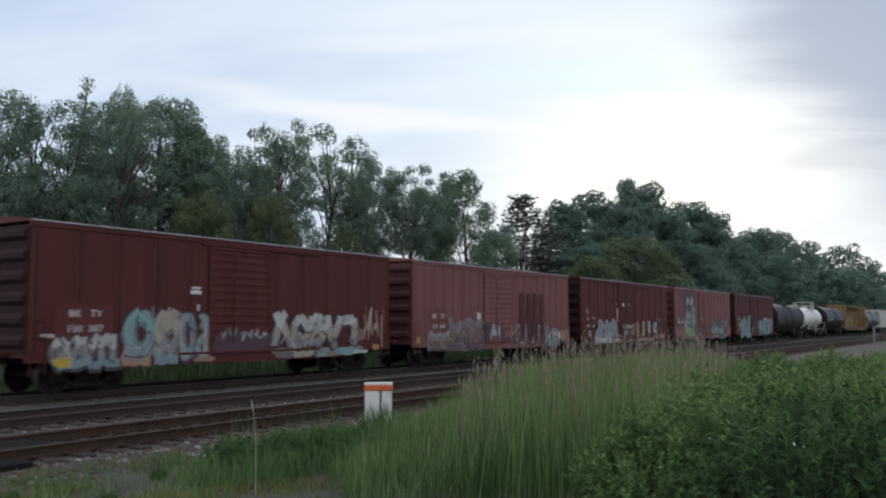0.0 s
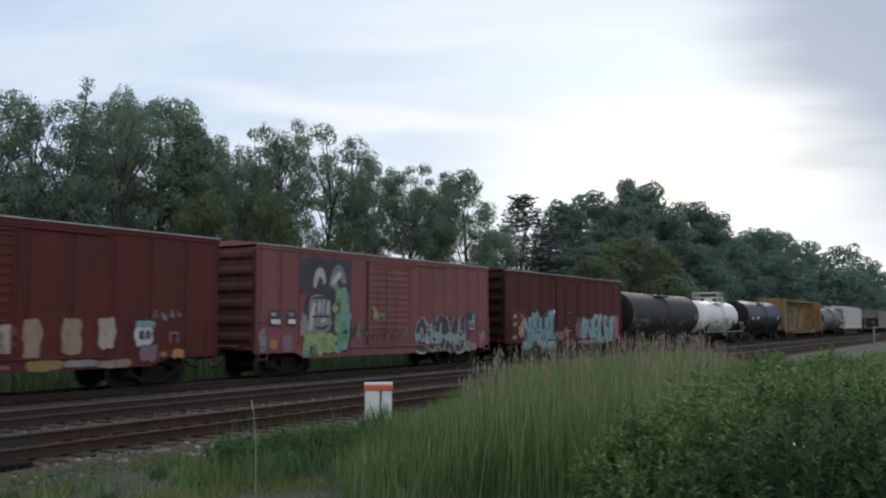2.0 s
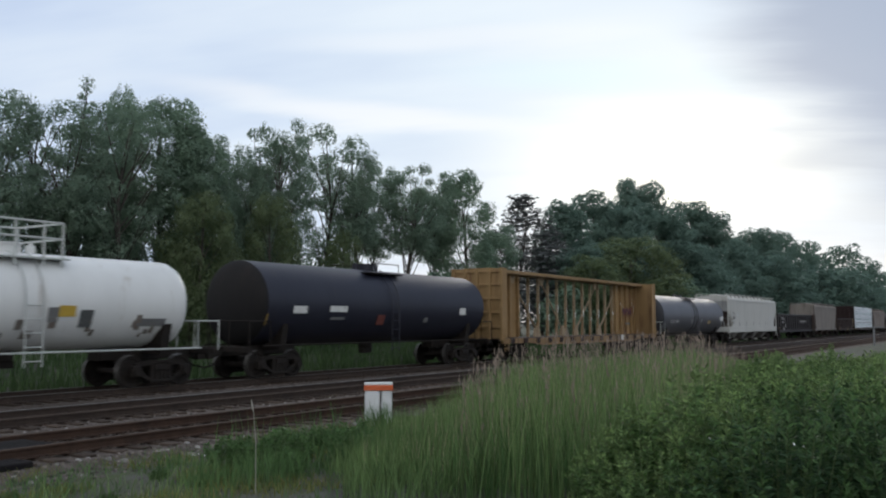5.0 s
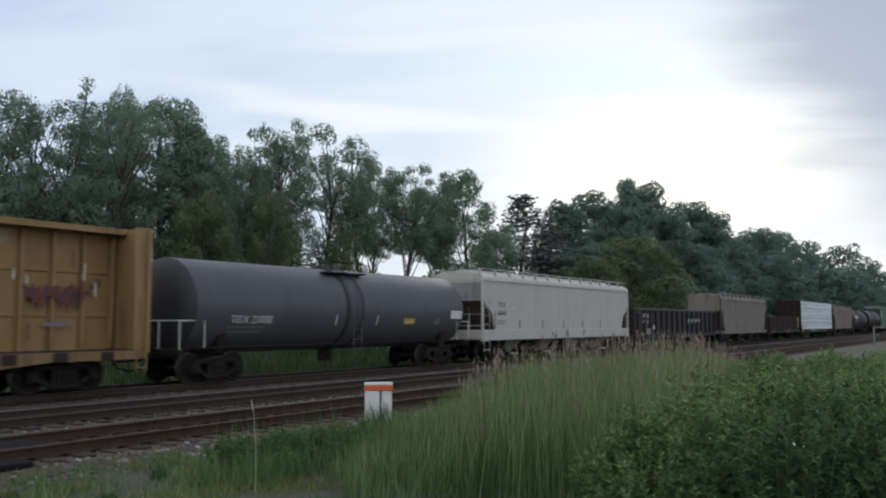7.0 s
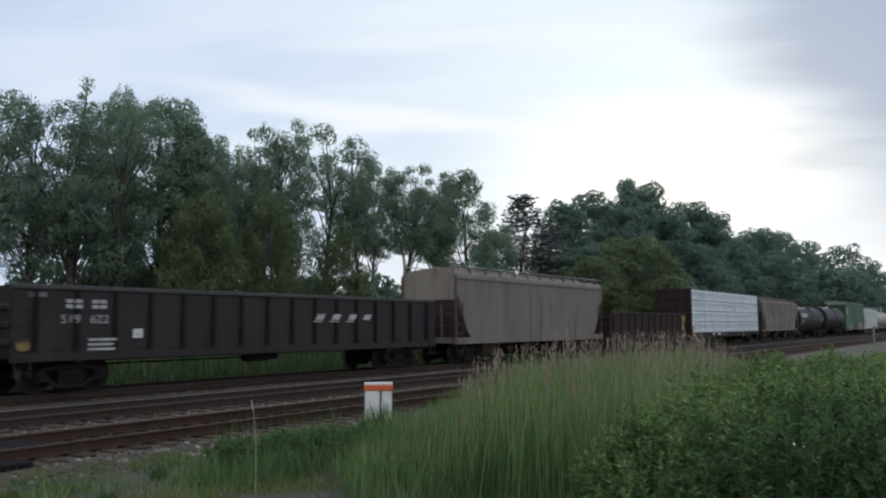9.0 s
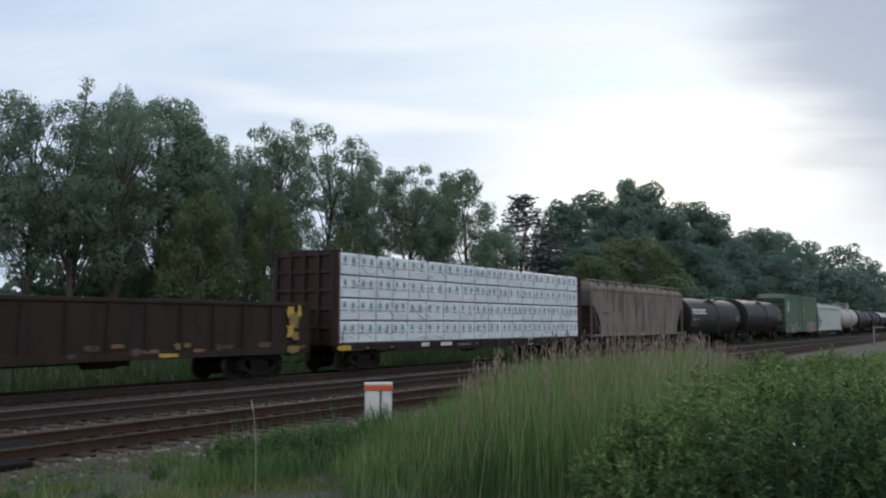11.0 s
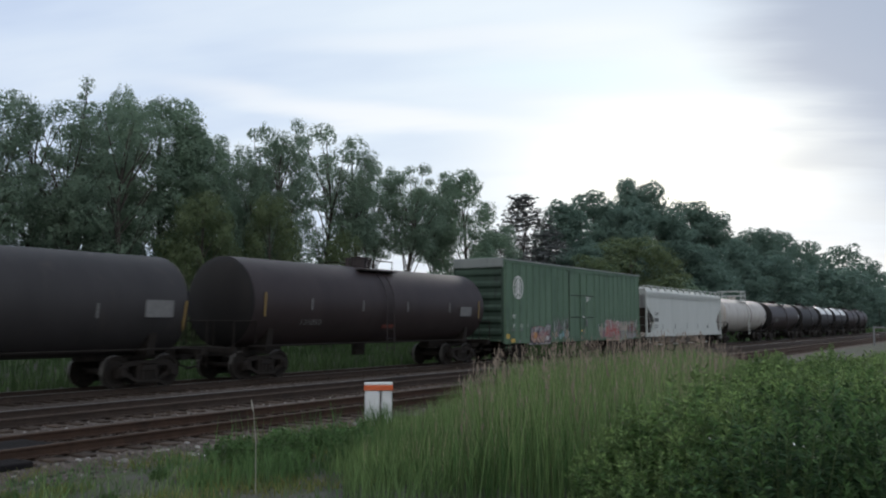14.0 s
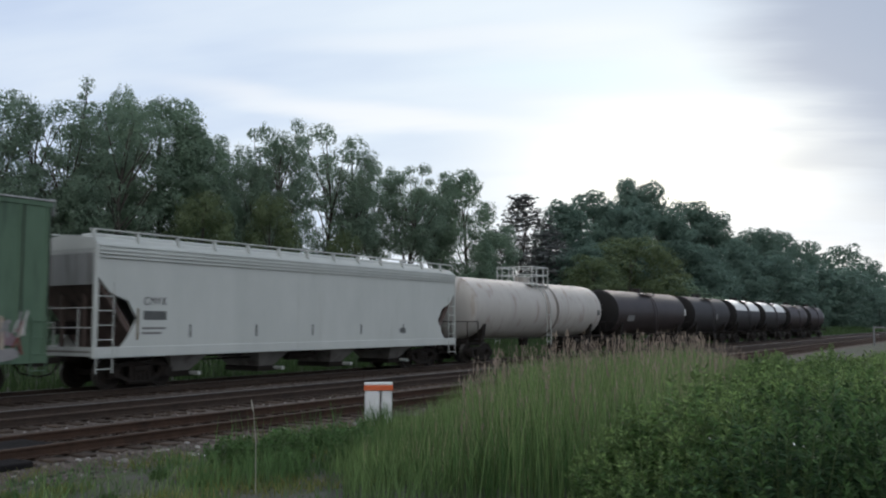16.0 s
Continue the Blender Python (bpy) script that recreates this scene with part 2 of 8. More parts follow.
SPRAY_BLUE = material("pale blue spray paint", (0.1215, 0.1814, 0.2188), (0.2317, 0.2754, 0.2861), 1.6, 0.6, bump=0.0, stain=(0.0664, 0.0988, 0.1561), stain_scale=3.5, stain_stretch=(1.5, 1.5, 0.6))
SPRAY_DARK = material("dark spray outline", (0.0315, 0.0270, 0.0360), (0.0540, 0.0450, 0.0540), 3, 0.6, bump=0.0)
SPRAY_PEACH = material("peach spray paint", (0.2700, 0.1512, 0.1080), (0.3132, 0.2052, 0.1512), 2.5, 0.6, bump=0.0, stain=(0.2052, 0.0864, 0.0540), stain_scale=2)
SPRAY_ROSE = material("pink spray paint", (0.2268, 0.0864, 0.0918), (0.2700, 0.1296, 0.1296), 2.5, 0.6, bump=0.0, stain=(0.075, 0.045, 0.042), stain_scale=2.2, stain_stretch=(1.6, 1.6, 0.5), stain_from=0.57)
SPRAY_GREEN = material("green spray paint", (0.0675, 0.1890, 0.0945), (0.1350, 0.2835, 0.1620), 2.5, 0.6, bump=0.0, stain=(0.075, 0.045, 0.042), stain_scale=2.2, stain_stretch=(1.6, 1.6, 0.5), stain_from=0.57)
SPRAY_ORANGE = material("orange spray paint", (0.3375, 0.1350, 0.0342), (0.3717, 0.1890, 0.0675), 2.5, 0.6, bump=0.0, stain=(0.075, 0.045, 0.042), stain_scale=2.2, stain_stretch=(1.6, 1.6, 0.5), stain_from=0.57)
SPRAY_RUST = material("maroon spray paint", (0.1071, 0.0288, 0.0225), (0.1386, 0.0378, 0.0288), 2.5, 0.6, bump=0.0)
SPRAY_GREY = material("grey spray paint", (0.1530, 0.1485, 0.1530), (0.2340, 0.2295, 0.2340), 2.5, 0.6, bump=0.0, stain=(0.0900, 0.0810, 0.0900), stain_scale=3.5, stain_stretch=(1.5, 1.5, 0.6))
SPRAY_PALE = material("silver spray paint", (0.3366, 0.3564, 0.3663), (0.4356, 0.4554, 0.4554), 2.0, 0.5, bump=0.0, stain=(0.2178, 0.2376, 0.2574), stain_scale=3.5, stain_stretch=(1.6500, 1.6500, 0.6600))
SPRAY_SILVER = material("dull silver spray paint", (0.19, 0.205, 0.215), (0.27, 0.29, 0.295), 2.0, 0.5, bump=0.0, stain=(0.10, 0.13, 0.15), stain_scale=3.0, stain_stretch=(1.65, 1.65, 0.55))
SPRAY_ICE = material("ice blue spray paint", (0.1296, 0.2317, 0.2464), (0.2333, 0.3159, 0.3064), 1.5, 0.6, bump=0.0, stain=(0.0648, 0.1404, 0.1732), stain_scale=3.5, stain_stretch=(1.5, 1.5, 0.6))
SPRAY_CYAN = material("cyan spray paint", (0.0688, 0.2025, 0.2754), (0.1377, 0.2916, 0.3290), 1.5, 0.6, bump=0.0, stain=(0.0383, 0.1215, 0.1989), stain_scale=3.5, stain_stretch=(1.5, 1.5, 0.6))
SPRAY_CREAM = material("cream spray paint", (0.2700, 0.2340, 0.1890), (0.3420, 0.2970, 0.2430), 2.0, 0.6, bump=0.0, stain=(0.1620, 0.1170, 0.0990), stain_scale=3.5, stain_stretch=(1.5, 1.5, 0.6))
SPRAY_MAUVE = material("mauve spray paint", (0.1260, 0.0810, 0.0990), (0.1800, 0.1260, 0.1440), 2.0, 0.6, bump=0.0, stain=(0.075, 0.045, 0.042), stain_scale=2.2, stain_stretch=(1.6, 1.6, 0.5), stain_from=0.57)
SPRAY_PLUM = material("plum spray paint", (0.0540, 0.0234, 0.0360), (0.0765, 0.0360, 0.0495), 2.0, 0.6, bump=0.0)
SPRAY_RED = material("red spray paint", (0.2520, 0.0450, 0.0450), (0.3060, 0.0720, 0.0675), 2.0, 0.6, bump=0.0, stain=(0.075, 0.045, 0.042), stain_scale=2.2, stain_stretch=(1.6, 1.6, 0.5), stain_from=0.57)
SPRAY_LIME = material("lime spray paint", (0.1800, 0.2520, 0.0990), (0.2610, 0.3240, 0.1530), 2.0, 0.6, bump=0.0, stain=(0.0720, 0.1350, 0.0540), stain_scale=3)
SPRAY_STRIPE = material("dark brown stripe", (0.066, 0.024, 0.022), (0.093, 0.033, 0.030), 2.0, 0.7, bump=0.0, sheen=0.2)
SPRAY_TAN = material("tan spray paint", (0.20, 0.135, 0.095), (0.28, 0.20, 0.145), 2.6, 0.6, bump=0.0, stain=(0.085, 0.045, 0.038), stain_scale=3, stain_stretch=(1.7, 1.7, 0.5), stain_from=0.54)
SPRAY_MAGENTA = material("magenta spray paint", (0.17, 0.042, 0.080), (0.22, 0.065, 0.105), 2.4, 0.6, bump=0.0, stain=(0.10, 0.035, 0.05), stain_scale=3)
YELLOW_DULL = material("faded yellow reflector", (0.19, 0.125, 0.035), (0.24, 0.16, 0.05), 6, 0.5, bump=0.0)
END_DARK = paint("dark brown car end", (0.021, 0.0095, 0.0088), (0.031, 0.0125, 0.0110), (0.016, 0.0085, 0.0080), 0.75, 0.5, 0.15)
PINK_END = paint("dark faded red car end", (0.062, 0.0255, 0.0250), (0.090, 0.0360, 0.0345), (0.038, 0.0185, 0.0180), 0.75, 0.5, 0.15)
SPRAY_OXIDE = material("fresh oxide patch", (0.0900, 0.0216, 0.0198), (0.1035, 0.0270, 0.0243), 2.0, 0.6, bump=0.0, sheen=0.25)
WRAP = material("white lumber wrap", (0.5742, 0.6177, 0.6569), (0.6569, 0.6960, 0.7264), 1.2, 0.38, bump=1.0, grain=3.2, stain=(0.4611, 0.5002, 0.5394), stain_scale=1.6, stain_stretch=(0.6090, 0.8700, 2.2620))
WRAP_MARK = material("faded green print", (0.1013, 0.2250, 0.2250), (0.1575, 0.2925, 0.2925), 6, 0.6, bump=0.0)
RAIL = material("rusty rail", (0.0313, 0.0230, 0.0184), (0.0506, 0.0359, 0.0285), 6, 0.8, 0.0, 0.3, stain=(0.024, 0.019, 0.016), sheen=0.25)
RAIL_RUST = material("red rusty rail", (0.0389, 0.0239, 0.0175), (0.0627, 0.0368, 0.0258), 6, 0.85, 0.0, 0.3, stain=(0.0258, 0.0200, 0.0170), sheen=0.2)
RAIL_TOP = material("polished rail head", (0.12, 0.112, 0.106), (0.18, 0.17, 0.16), 5, 0.5, 0.6, 0.05, stretch=(0.2, 1, 1))
RAIL_DULL = material("dull rail head", (0.050, 0.037, 0.031), (0.080, 0.060, 0.050), 5, 0.85, 0.0, 0.1, sheen=0.12)
TIE = material("weathered sleeper", (0.038, 0.027, 0.021), (0.064, 0.047, 0.036), 6, 0.95, bump=0.4, stretch=(1, 0.15, 1), per="object", vary=0.3, sheen=0.2)
BALLAST = material("grimy ballast bed", (0.0546, 0.0442, 0.0377), (0.1092, 0.0910, 0.0793), 9, 0.95, bump=1.0, grain=22, stain=(0.033, 0.025, 0.021), stain_scale=0.7, sheen=0.15)
STONE = material("ballast stone", (0.066, 0.056, 0.051), (0.132, 0.115, 0.107), 8, 0.95, bump=0.3, per="island", vary=0.65, sheen=0.2)
SOIL = material("gravel soil and turf", (0.0726, 0.0693, 0.0660), (0.0550, 0.0726, 0.0330), 0.9, 0.95, bump=1.0, grain=30, stain=(0.090, 0.085, 0.084), stain_scale=1.6, stain_from=0.50, sheen=0.15)
TIMBER = material("tarred timber", (0.0096, 0.0090, 0.0102), (0.0192, 0.0180, 0.0186), 5, 0.9, bump=0.5, stretch=(0.3, 1, 1), stain=(0.022, 0.019, 0.019), stain_scale=3, sheen=0.05)
POLE_GREY = material("grey galvanised post", (0.13, 0.135, 0.14), (0.18, 0.185, 0.19), 4, 0.6, bump=0.05)
POST_WHITE = material("white marker paint", (0.5481, 0.5638, 0.5794), (0.6107, 0.6264, 0.6421), 4, 0.5, bump=0.05, stain=(0.3915, 0.3915, 0.3758), stain_scale=2, stain_from=0.6)
POST_ORANGE = material("orange marker band", (0.46, 0.083, 0.022), (0.52, 0.105, 0.032), 5, 0.5, bump=0.05)
BARK = material("tree bark", (0.0438, 0.0375, 0.0325), (0.0813, 0.0700, 0.0600), 4, 0.95, bump=0.6, stretch=(3.7500, 3.7500, 0.6250))
LEAF_A = leaf_material("maple leaves", (0.1377, 0.2067, 0.1463), (0.1789, 0.2562, 0.1765), 0.5, vary=0.12)
LEAF_B = leaf_material("ash leaves", (0.1411, 0.2064, 0.1539), (0.1866, 0.2577, 0.1830), 0.52, vary=0.12)
LEAF_C = leaf_material("willow leaves", (0.1039, 0.1420, 0.0700), (0.1336, 0.1738, 0.0848), 0.5, vary=0.12)
# far woodland leaves, with a bluish lift for distance haze in the colour
LEAF_D = leaf_material("hazy woodland leaves", (0.1080, 0.1706, 0.1382), (0.1382, 0.2095, 0.1663), 0.52, vary=0.08)
LEAF_P = leaf_material("purple leaves", (0.0782, 0.0862, 0.0862), (0.1081, 0.1138, 0.1104), 0.30, vary=0.16)
LEAF_BUSH = leaf_material("bramble leaves", (0.060, 0.120, 0.041), (0.110, 0.186, 0.061), 0.4, vary=0.6)
GRASS = leaf_material("grass blades", (0.097, 0.161, 0.060), (0.152, 0.221, 0.082), 0.40, vary=0.5)
GRASS_DEEP = leaf_material("deep grass blades", (0.058, 0.120, 0.042), (0.096, 0.166, 0.060), 0.40)
GRASS_YELLOW = leaf_material("yellowed grass", (0.120, 0.134, 0.038), (0.165, 0.170, 0.052), 0.3)
GRASS_DRY = leaf_material("dry grass heads", (0.1998, 0.1598, 0.1318), (0.2754, 0.2246, 0.1858), 0.35)
GRASS_BANK = leaf_material("weedy bank grass", (0.0425, 0.0808, 0.0306), (0.0723, 0.1190, 0.0442), 0.35)
GRASS_BLEACHED = leaf_material("bleached grass stems", (0.195, 0.195, 0.110), (0.275, 0.265, 0.160), 0.35)
STALK_PALE = material("bleached stalk", (0.2040, 0.1980, 0.1680), (0.2640, 0.2580, 0.2280), 8, 0.8, bump=0.0)
STEM_GREEN = material("green plant stems", (0.06, 0.10, 0.035), (0.09, 0.13, 0.05), 8, 0.7, bump=0.0)
# leaf colours of the near bushes, darkened to stand in for shade
LEAF_SHADE = leaf_material("shaded shrub leaves", (0.0327, 0.0694, 0.0309), (0.0507, 0.1022, 0.0425), 0.3, vary=0.6)
LEAF_MID = leaf_material("half-shaded shrub leaves", (0.050, 0.100, 0.036), (0.082, 0.150, 0.052), 0.35, vary=0.6)
# young tip leaves, made paler for the light on the bush tops
LEAF_TIP = leaf_material("toplit young bramble leaves", (0.1178, 0.1914, 0.0655), (0.1766, 0.2502, 0.0961), 0.45, vary=0.6)
PETAL = material("white petals", (0.7, 0.7, 0.7), (0.8, 0.8, 0.78), 5, 0.6, bump=0.0)


# ------------------------------------------------------------------ mesh helpers
def mesh_of(name, bm, mat, smooth=False):
    me = bpy.data.meshes.new(name)
    bmesh.ops.recalc_face_normals(bm, faces=bm.faces)
    if smooth:
        for f in bm.faces:
            f.smooth = True
    bm.to_mesh(me)
    bm.free()
    me.materials.append(mat)
    return me


def put(name, me, parent, m=None, label=""):
    ob = new(name, me)
    ob.parent = parent
    if m is not None:
        ob.matrix_basis = m
    return tagged(ob, label)


def part(name, bm, mat, parent, label="", smooth=False, m=None):
    return put(name, mesh_of(name, bm, mat, smooth), parent, m, label)


def thing(name, label, category, group="", m=None):
    ob = new(name)
    if m is not None:
        ob.matrix_basis = m
    return tagged(ob, label, category, group)


def box(bm, x0, x1, y0, y1, z0, z1, b=0.0):
    """A box with edges cut by b."""
    if b <= 0:
        vs = [bm.verts.new((x, y, z)) for x in (x0, x1) for y in (y0, y1) for z in (z0, z1)]
        for f in ((0, 1, 3, 2), (4, 6, 7, 5), (0, 4, 5, 1), (2, 3, 7, 6), (0, 2, 6, 4), (1, 5, 7, 3)):
            bm.faces.new([vs[i] for i in f])
        return
    vs = []
    for x, sx in ((x0, 1), (x1, -1)):
        for y, sy in ((y0, 1), (y1, -1)):
            for z, sz in ((z0, 1), (z1, -1)):
                vs += [bm.verts.new((x + sx * b, y + sy * b, z)), bm.verts.new((x + sx * b, y, z + sz * b)), bm.verts.new((x, y + sy * b, z + sz * b))]
    bmesh.ops.convex_hull(bm, input=vs)


def tube(bm, points, radii, seg=6, caps=True):
    """A round bar through the points."""
    rings = []
    for i, p in enumerate(points):
        p = Vector(p)
        a = Vector(points[max(i - 1, 0)])
        b = Vector(points[min(i + 1, len(points) - 1)])
        d = (b - a).normalized()
        u = d.orthogonal().normalized() if abs(d.z) > 0.9 else d.cross(Vector((0, 0, 1))).normalized()
        w = d.cross(u)
        r = radii[i] if isinstance(radii, (list, tuple)) else radii
        rings.append([bm.verts.new(p + r * (math.cos(k * math.tau / seg) * u + math.sin(k * math.tau / seg) * w)) for k in range(seg)])
    for a, b in zip(rings, rings[1:]):
        for k in range(seg):
            bm.faces.new((a[k], a[(k + 1) % seg], b[(k + 1) % seg], b[k]))
    if caps:
        bm.faces.new(rings[0])
        bm.faces.new(rings[-1])


def prism(bm, outline, y0, y1):
    """An outline in x and z, from y0 to y1."""
    a = [bm.verts.new((x, y0, z)) for x, z in outline]
    b = [bm.verts.new((x, y1, z)) for x, z in outline]
    k = len(outline)
    for i in range(k):
        bm.faces.new((a[i], a[(i + 1) % k], b[(i + 1) % k], b[i]))
    bm.faces.new(a)
    bm.faces.new(b)


def strip(bm, outline, x0, x1):
    """An outline in y and z, from x0 to x1."""
    a = [bm.verts.new((x0, y, z)) for y, z in outline]
    b = [bm.verts.new((x1, y, z)) for y, z in outline]
    k = len(outline)
    for i in range(k):
        bm.faces.new((a[i], a[(i + 1) % k], b[(i + 1) % k], b[i]))
    bm.faces.new(a)
    bm.faces.new(b)


def spin(bm, profile, zc, seg=40):
    """A body turned round a lengthwise axis at height zc; profile of x and radius."""
    rings = []
    for x, r in profile:
        if r < 1e-4:
            rings.append([bm.verts.new((x, 0, zc))])
        else:
            rings.append([bm.verts.new((x, r * math.sin(k * math.tau / seg), zc + r * math.cos(k * math.tau / seg))) for k in range(seg)])
    for a, b in zip(rings, rings[1:]):
        for k in range(seg):
            q = [a[k % len(a)], a[(k + 1) % len(a)], b[(k + 1) % len(b)], b[k % len(b)]]
            q = list(dict.fromkeys(q))
            bm.faces.new(q)


def bars(parent, mat, x, z, lengths, height, gap, y, name="stencil_line"):
    """Rows of plain bars for small print."""
    for i, w in enumerate(lengths):
        bm = bmesh.new()
        box(bm, x, x + w, y, y + 0.004, z - i * gap, z - i * gap + height)
        part(name, bm, mat, parent)


def lettering(parent, text, x, z, size, y, mat, name="lettering", wide=1.0, dip=0.0):
    """Raised letters on the near side of a car."""
    cu = bpy.data.curves.new("letters", "FONT")
    cu.body, cu.size, cu.extrude, cu.space_character = text, size, 0.002, 1.08
    tmp = bpy.data.objects.new("letters", cu)
    scene.collection.objects.link(tmp)
    me = bpy.data.meshes.new_from_object(tmp)
    bpy.data.objects.remove(tmp)
    bpy.data.curves.remove(cu)
    me.materials.clear()
    me.materials.append(mat)
    return put(name, me, parent, pose(x, y, z, 90 - dip) @ Matrix.Diagonal((wide, 1, 1, 1)))


# ------------------------------------------------------------------ running gear, shared by all the cars
RAIL_Z, TRACK_Y, HALF = 0.35, 22.4, 1.47


WHEEL_R = 0.47


def wheelset_mesh():
    """Two wheels pressed on one axle."""
    bm = bmesh.new()
    prof = [(-0.07, 0.10), (-0.03, 0.12), (-0.02, 0.34), (-0.06, 0.37), (-0.07, 0.462), (0.05, 0.470), (0.06, 0.494), (0.085, 0.494), (0.085, 0.37), (0.03, 0.34), (0.03, 0.12), (0.08, 0.10)]
    left = [(x - 0.77, r) for x, r in prof]
    spin(bm, [(-0.98, 0), (-0.98, 0.075)] + left + [(-0.5, 0.085), (0.5, 0.085)] + [(-x, r) for x, r in reversed(left)] + [(0.98, 0.075), (0.98, 0)], 0, 18)
    for s in (-1, 1):
        for k in range(3):
            a = k * math.tau / 3
            tube(bm, [(s * 0.985, 0.04 * math.cos(a), 0.04 * math.sin(a)), (s * 0.998, 0.04 * math.cos(a), 0.04 * math.sin(a))], 0.012, 6)
    me = mesh_of("wheelset", bm, UNDER, False)
    me.materials.append(STEEL_RIM)
    for f in me.polygons:
        if math.hypot(f.center.y, f.center.z) > 0.44:
            f.material_index = 1
    return me


def side_frame_mesh():
    bm = bmesh.new()
    for s in (-1, 1):
        box(bm, s * 0.89 - 0.17, s * 0.89 + 0.17, -0.1, 0.1, 0.30, 0.64, 0.03)
        tube(bm, [(s * 0.89, -0.16, 0.46), (s * 0.89, -0.08, 0.46)], 0.12, 10)
        prism(bm, [(s * 0.78, 0.36), (s * 0.78, 0.48), (s * 0.36, 0.26), (s * 0.36, 0.14)], -0.075, 0.075)
        prism(bm, [(s * 0.95, 0.60), (s * 0.90, 0.70), (s * 0.30, 0.80), (s * 0.30, 0.66)], -0.075, 0.075)
        prism(bm, [(s * 0.26, 0.20), (s * 0.37, 0.20), (s * 0.37, 0.74), (s * 0.26, 0.74)], -0.07, 0.07)
    box(bm, -0.42, 0.42, -0.11, 0.11, 0.13, 0.22, 0.02)
    box(bm, -0.36, 0.36, -0.08, 0.08, 0.68, 0.79, 0.02)
    for x in (-0.16, 0, 0.16):
        tube(bm, [(x, -0.02, 0.2), (x, -0.02, 0.5)], 0.075, 8)
    box(bm, -0.25, 0.25, -0.12, 0.1, 0.49, 0.66, 0.02)
    return mesh_of("side_frame", bm, UNDER)


def bolster_mesh():
    bm = bmesh.new()
    box(bm, -0.2, 0.2, -1.0, 1.0, 0.48, 0.72, 0.03)
    tube(bm, [(0, 0, 0.7), (0, 0, 0.86)], 0.2, 12)
    for s in (-1, 1):
        box(bm, s * 0.46 - 0.04, s * 0.46 + 0.04, -0.85, 0.85, 0.36, 0.48, 0.01)
    return mesh_of("bogie", bm, UNDER)


def coupler_mesh():
    bm = bmesh.new()
    box(bm, -0.62, 0.0, -0.09, 0.09, 0.76, 0.94, 0.02)
    prism(bm, [(-0.60, 0.70), (-0.62, 1.0), (-0.86, 1.0), (-0.94, 0.90), (-0.94, 0.78), (-0.86, 0.70)], -0.17, 0.17)
    tube(bm, [(-0.15, -0.3, 0.8), (-0.4, -0.32, 0.5), (-0.75, -0.2, 0.42)], 0.03, 6)
    return mesh_of("coupler", bm, UNDER)


WHEELSETS = []
GEAR = dict(wheelset=wheelset_mesh(), side=side_frame_mesh(), bolster=bolster_mesh(), coupler=coupler_mesh())


def running_gear(car, length, overhang=2.1, sill=True):
    """Two bogies, the middle sill, both couplers and the brake rigging."""
    for s in (-1, 1):
        x = s * (length / 2 - overhang)
        bogie = put("bogie", GEAR["bolster"], car, pose(x, 0, 0))
        for y in (-0.99, 0.99):
            put("side_frame", GEAR["side"], bogie, pose(0, y, 0, 0, 0, 0 if y < 0 else 180))
        for dx in (-0.89, 0.89):
            WHEELSETS.append((put("wheelset", GEAR["wheelset"], bogie, pose(dx, 0, WHEEL_R, 0, 0, 90)), dx))
        put("coupler", GEAR["coupler"], car, pose(s * length / 2, 0, 0, 0, 0, 0 if s < 0 else 180))
    if sill:
        bm = bmesh.new()
        box(bm, -length / 2 + 0.05, length / 2 - 0.05, -0.24, 0.24, 0.80, 1.06, 0.02)
        part("centre_sill", bm, UNDER, car)
        bm = bmesh.new()
        tube(bm, [(-0.9, -0.75, 0.78), (0.1, -0.75, 0.78)], 0.2, 12)
        tube(bm, [(0.1, -0.75, 0.78), (0.55, -0.75, 0.78)], 0.15, 12)
        tube(bm, [(-length / 2 + 2.5, -0.5, 0.72), (-0.9, -0.6, 0.74)], 0.03, 6)
        part("brake_cylinder", bm, UNDER, car)


def ladder(car, x0, x1, y, z0, z1, mat, step=0.42, name="ladder", bar=0.017):
    bm = bmesh.new()
    for x in (x0, x1):
        tube(bm, [(x, y, z0), (x, y, z1)], bar, 5)
    z = z0 + 0.12
    while z < z1:
        tube(bm, [(x0, y, z), (x1, y, z)], bar * 0.8, 5)
        z += step
    part(name, bm, mat, car)


# ------------------------------------------------------------------ spray paint: abstract strokes
# each painted form is a few fat bent strokes in a unit box
FORMS = ((((0.2, 0), (0.16, 0.5), (0.22, 1)), ((0.25, 0.93), (1.1, 0.78), (0.32, 0.45)), ((0.35, 0.45), (0.7, 0.3), (0.85, 0))),
         (((0.2, 0.9), (1.1, 1.05), (0.8, 0.03)), ((0.78, 0.5), (-0.1, 0.5), (0.28, 0.07)), ((0.28, 0.06), (0.6, -0.05), (0.8, 0.2))),
         (((0.15, 1), (0.05, -0.2), (0.55, 0.08)), ((0.85, 1), (0.98, -0.15), (0.5, 0.08))),
         (((0.5, 0.97), (-0.2, 0.6), (0.4, 0.05)), ((0.5, 0.97), (1.2, 0.5), (0.4, 0.05))),
         (((0.2, 0), (0.2, 0.5), (0.18, 1)), ((0.2, 0.95), (0.6, 0.98), (0.92, 0.92)), ((0.2, 0.5), (0.5, 0.52), (0.75, 0.48)), ((0.2, 0.06), (0.6, 0.04), (0.92, 0.1))),
         (((0.12, 1), (0.3, 0.5), (0.5, 0.35)), ((0.9, 1), (0.75, 0.4), (0.3, -0.05))),
         (((0.45, 0), (0.52, 0.5), (0.5, 1)), ((0.08, 0.93), (0.5, 1.04), (0.95, 0.92)), ((0.45, 0.06), (0.7, 0.0), (0.92, 0.14))))


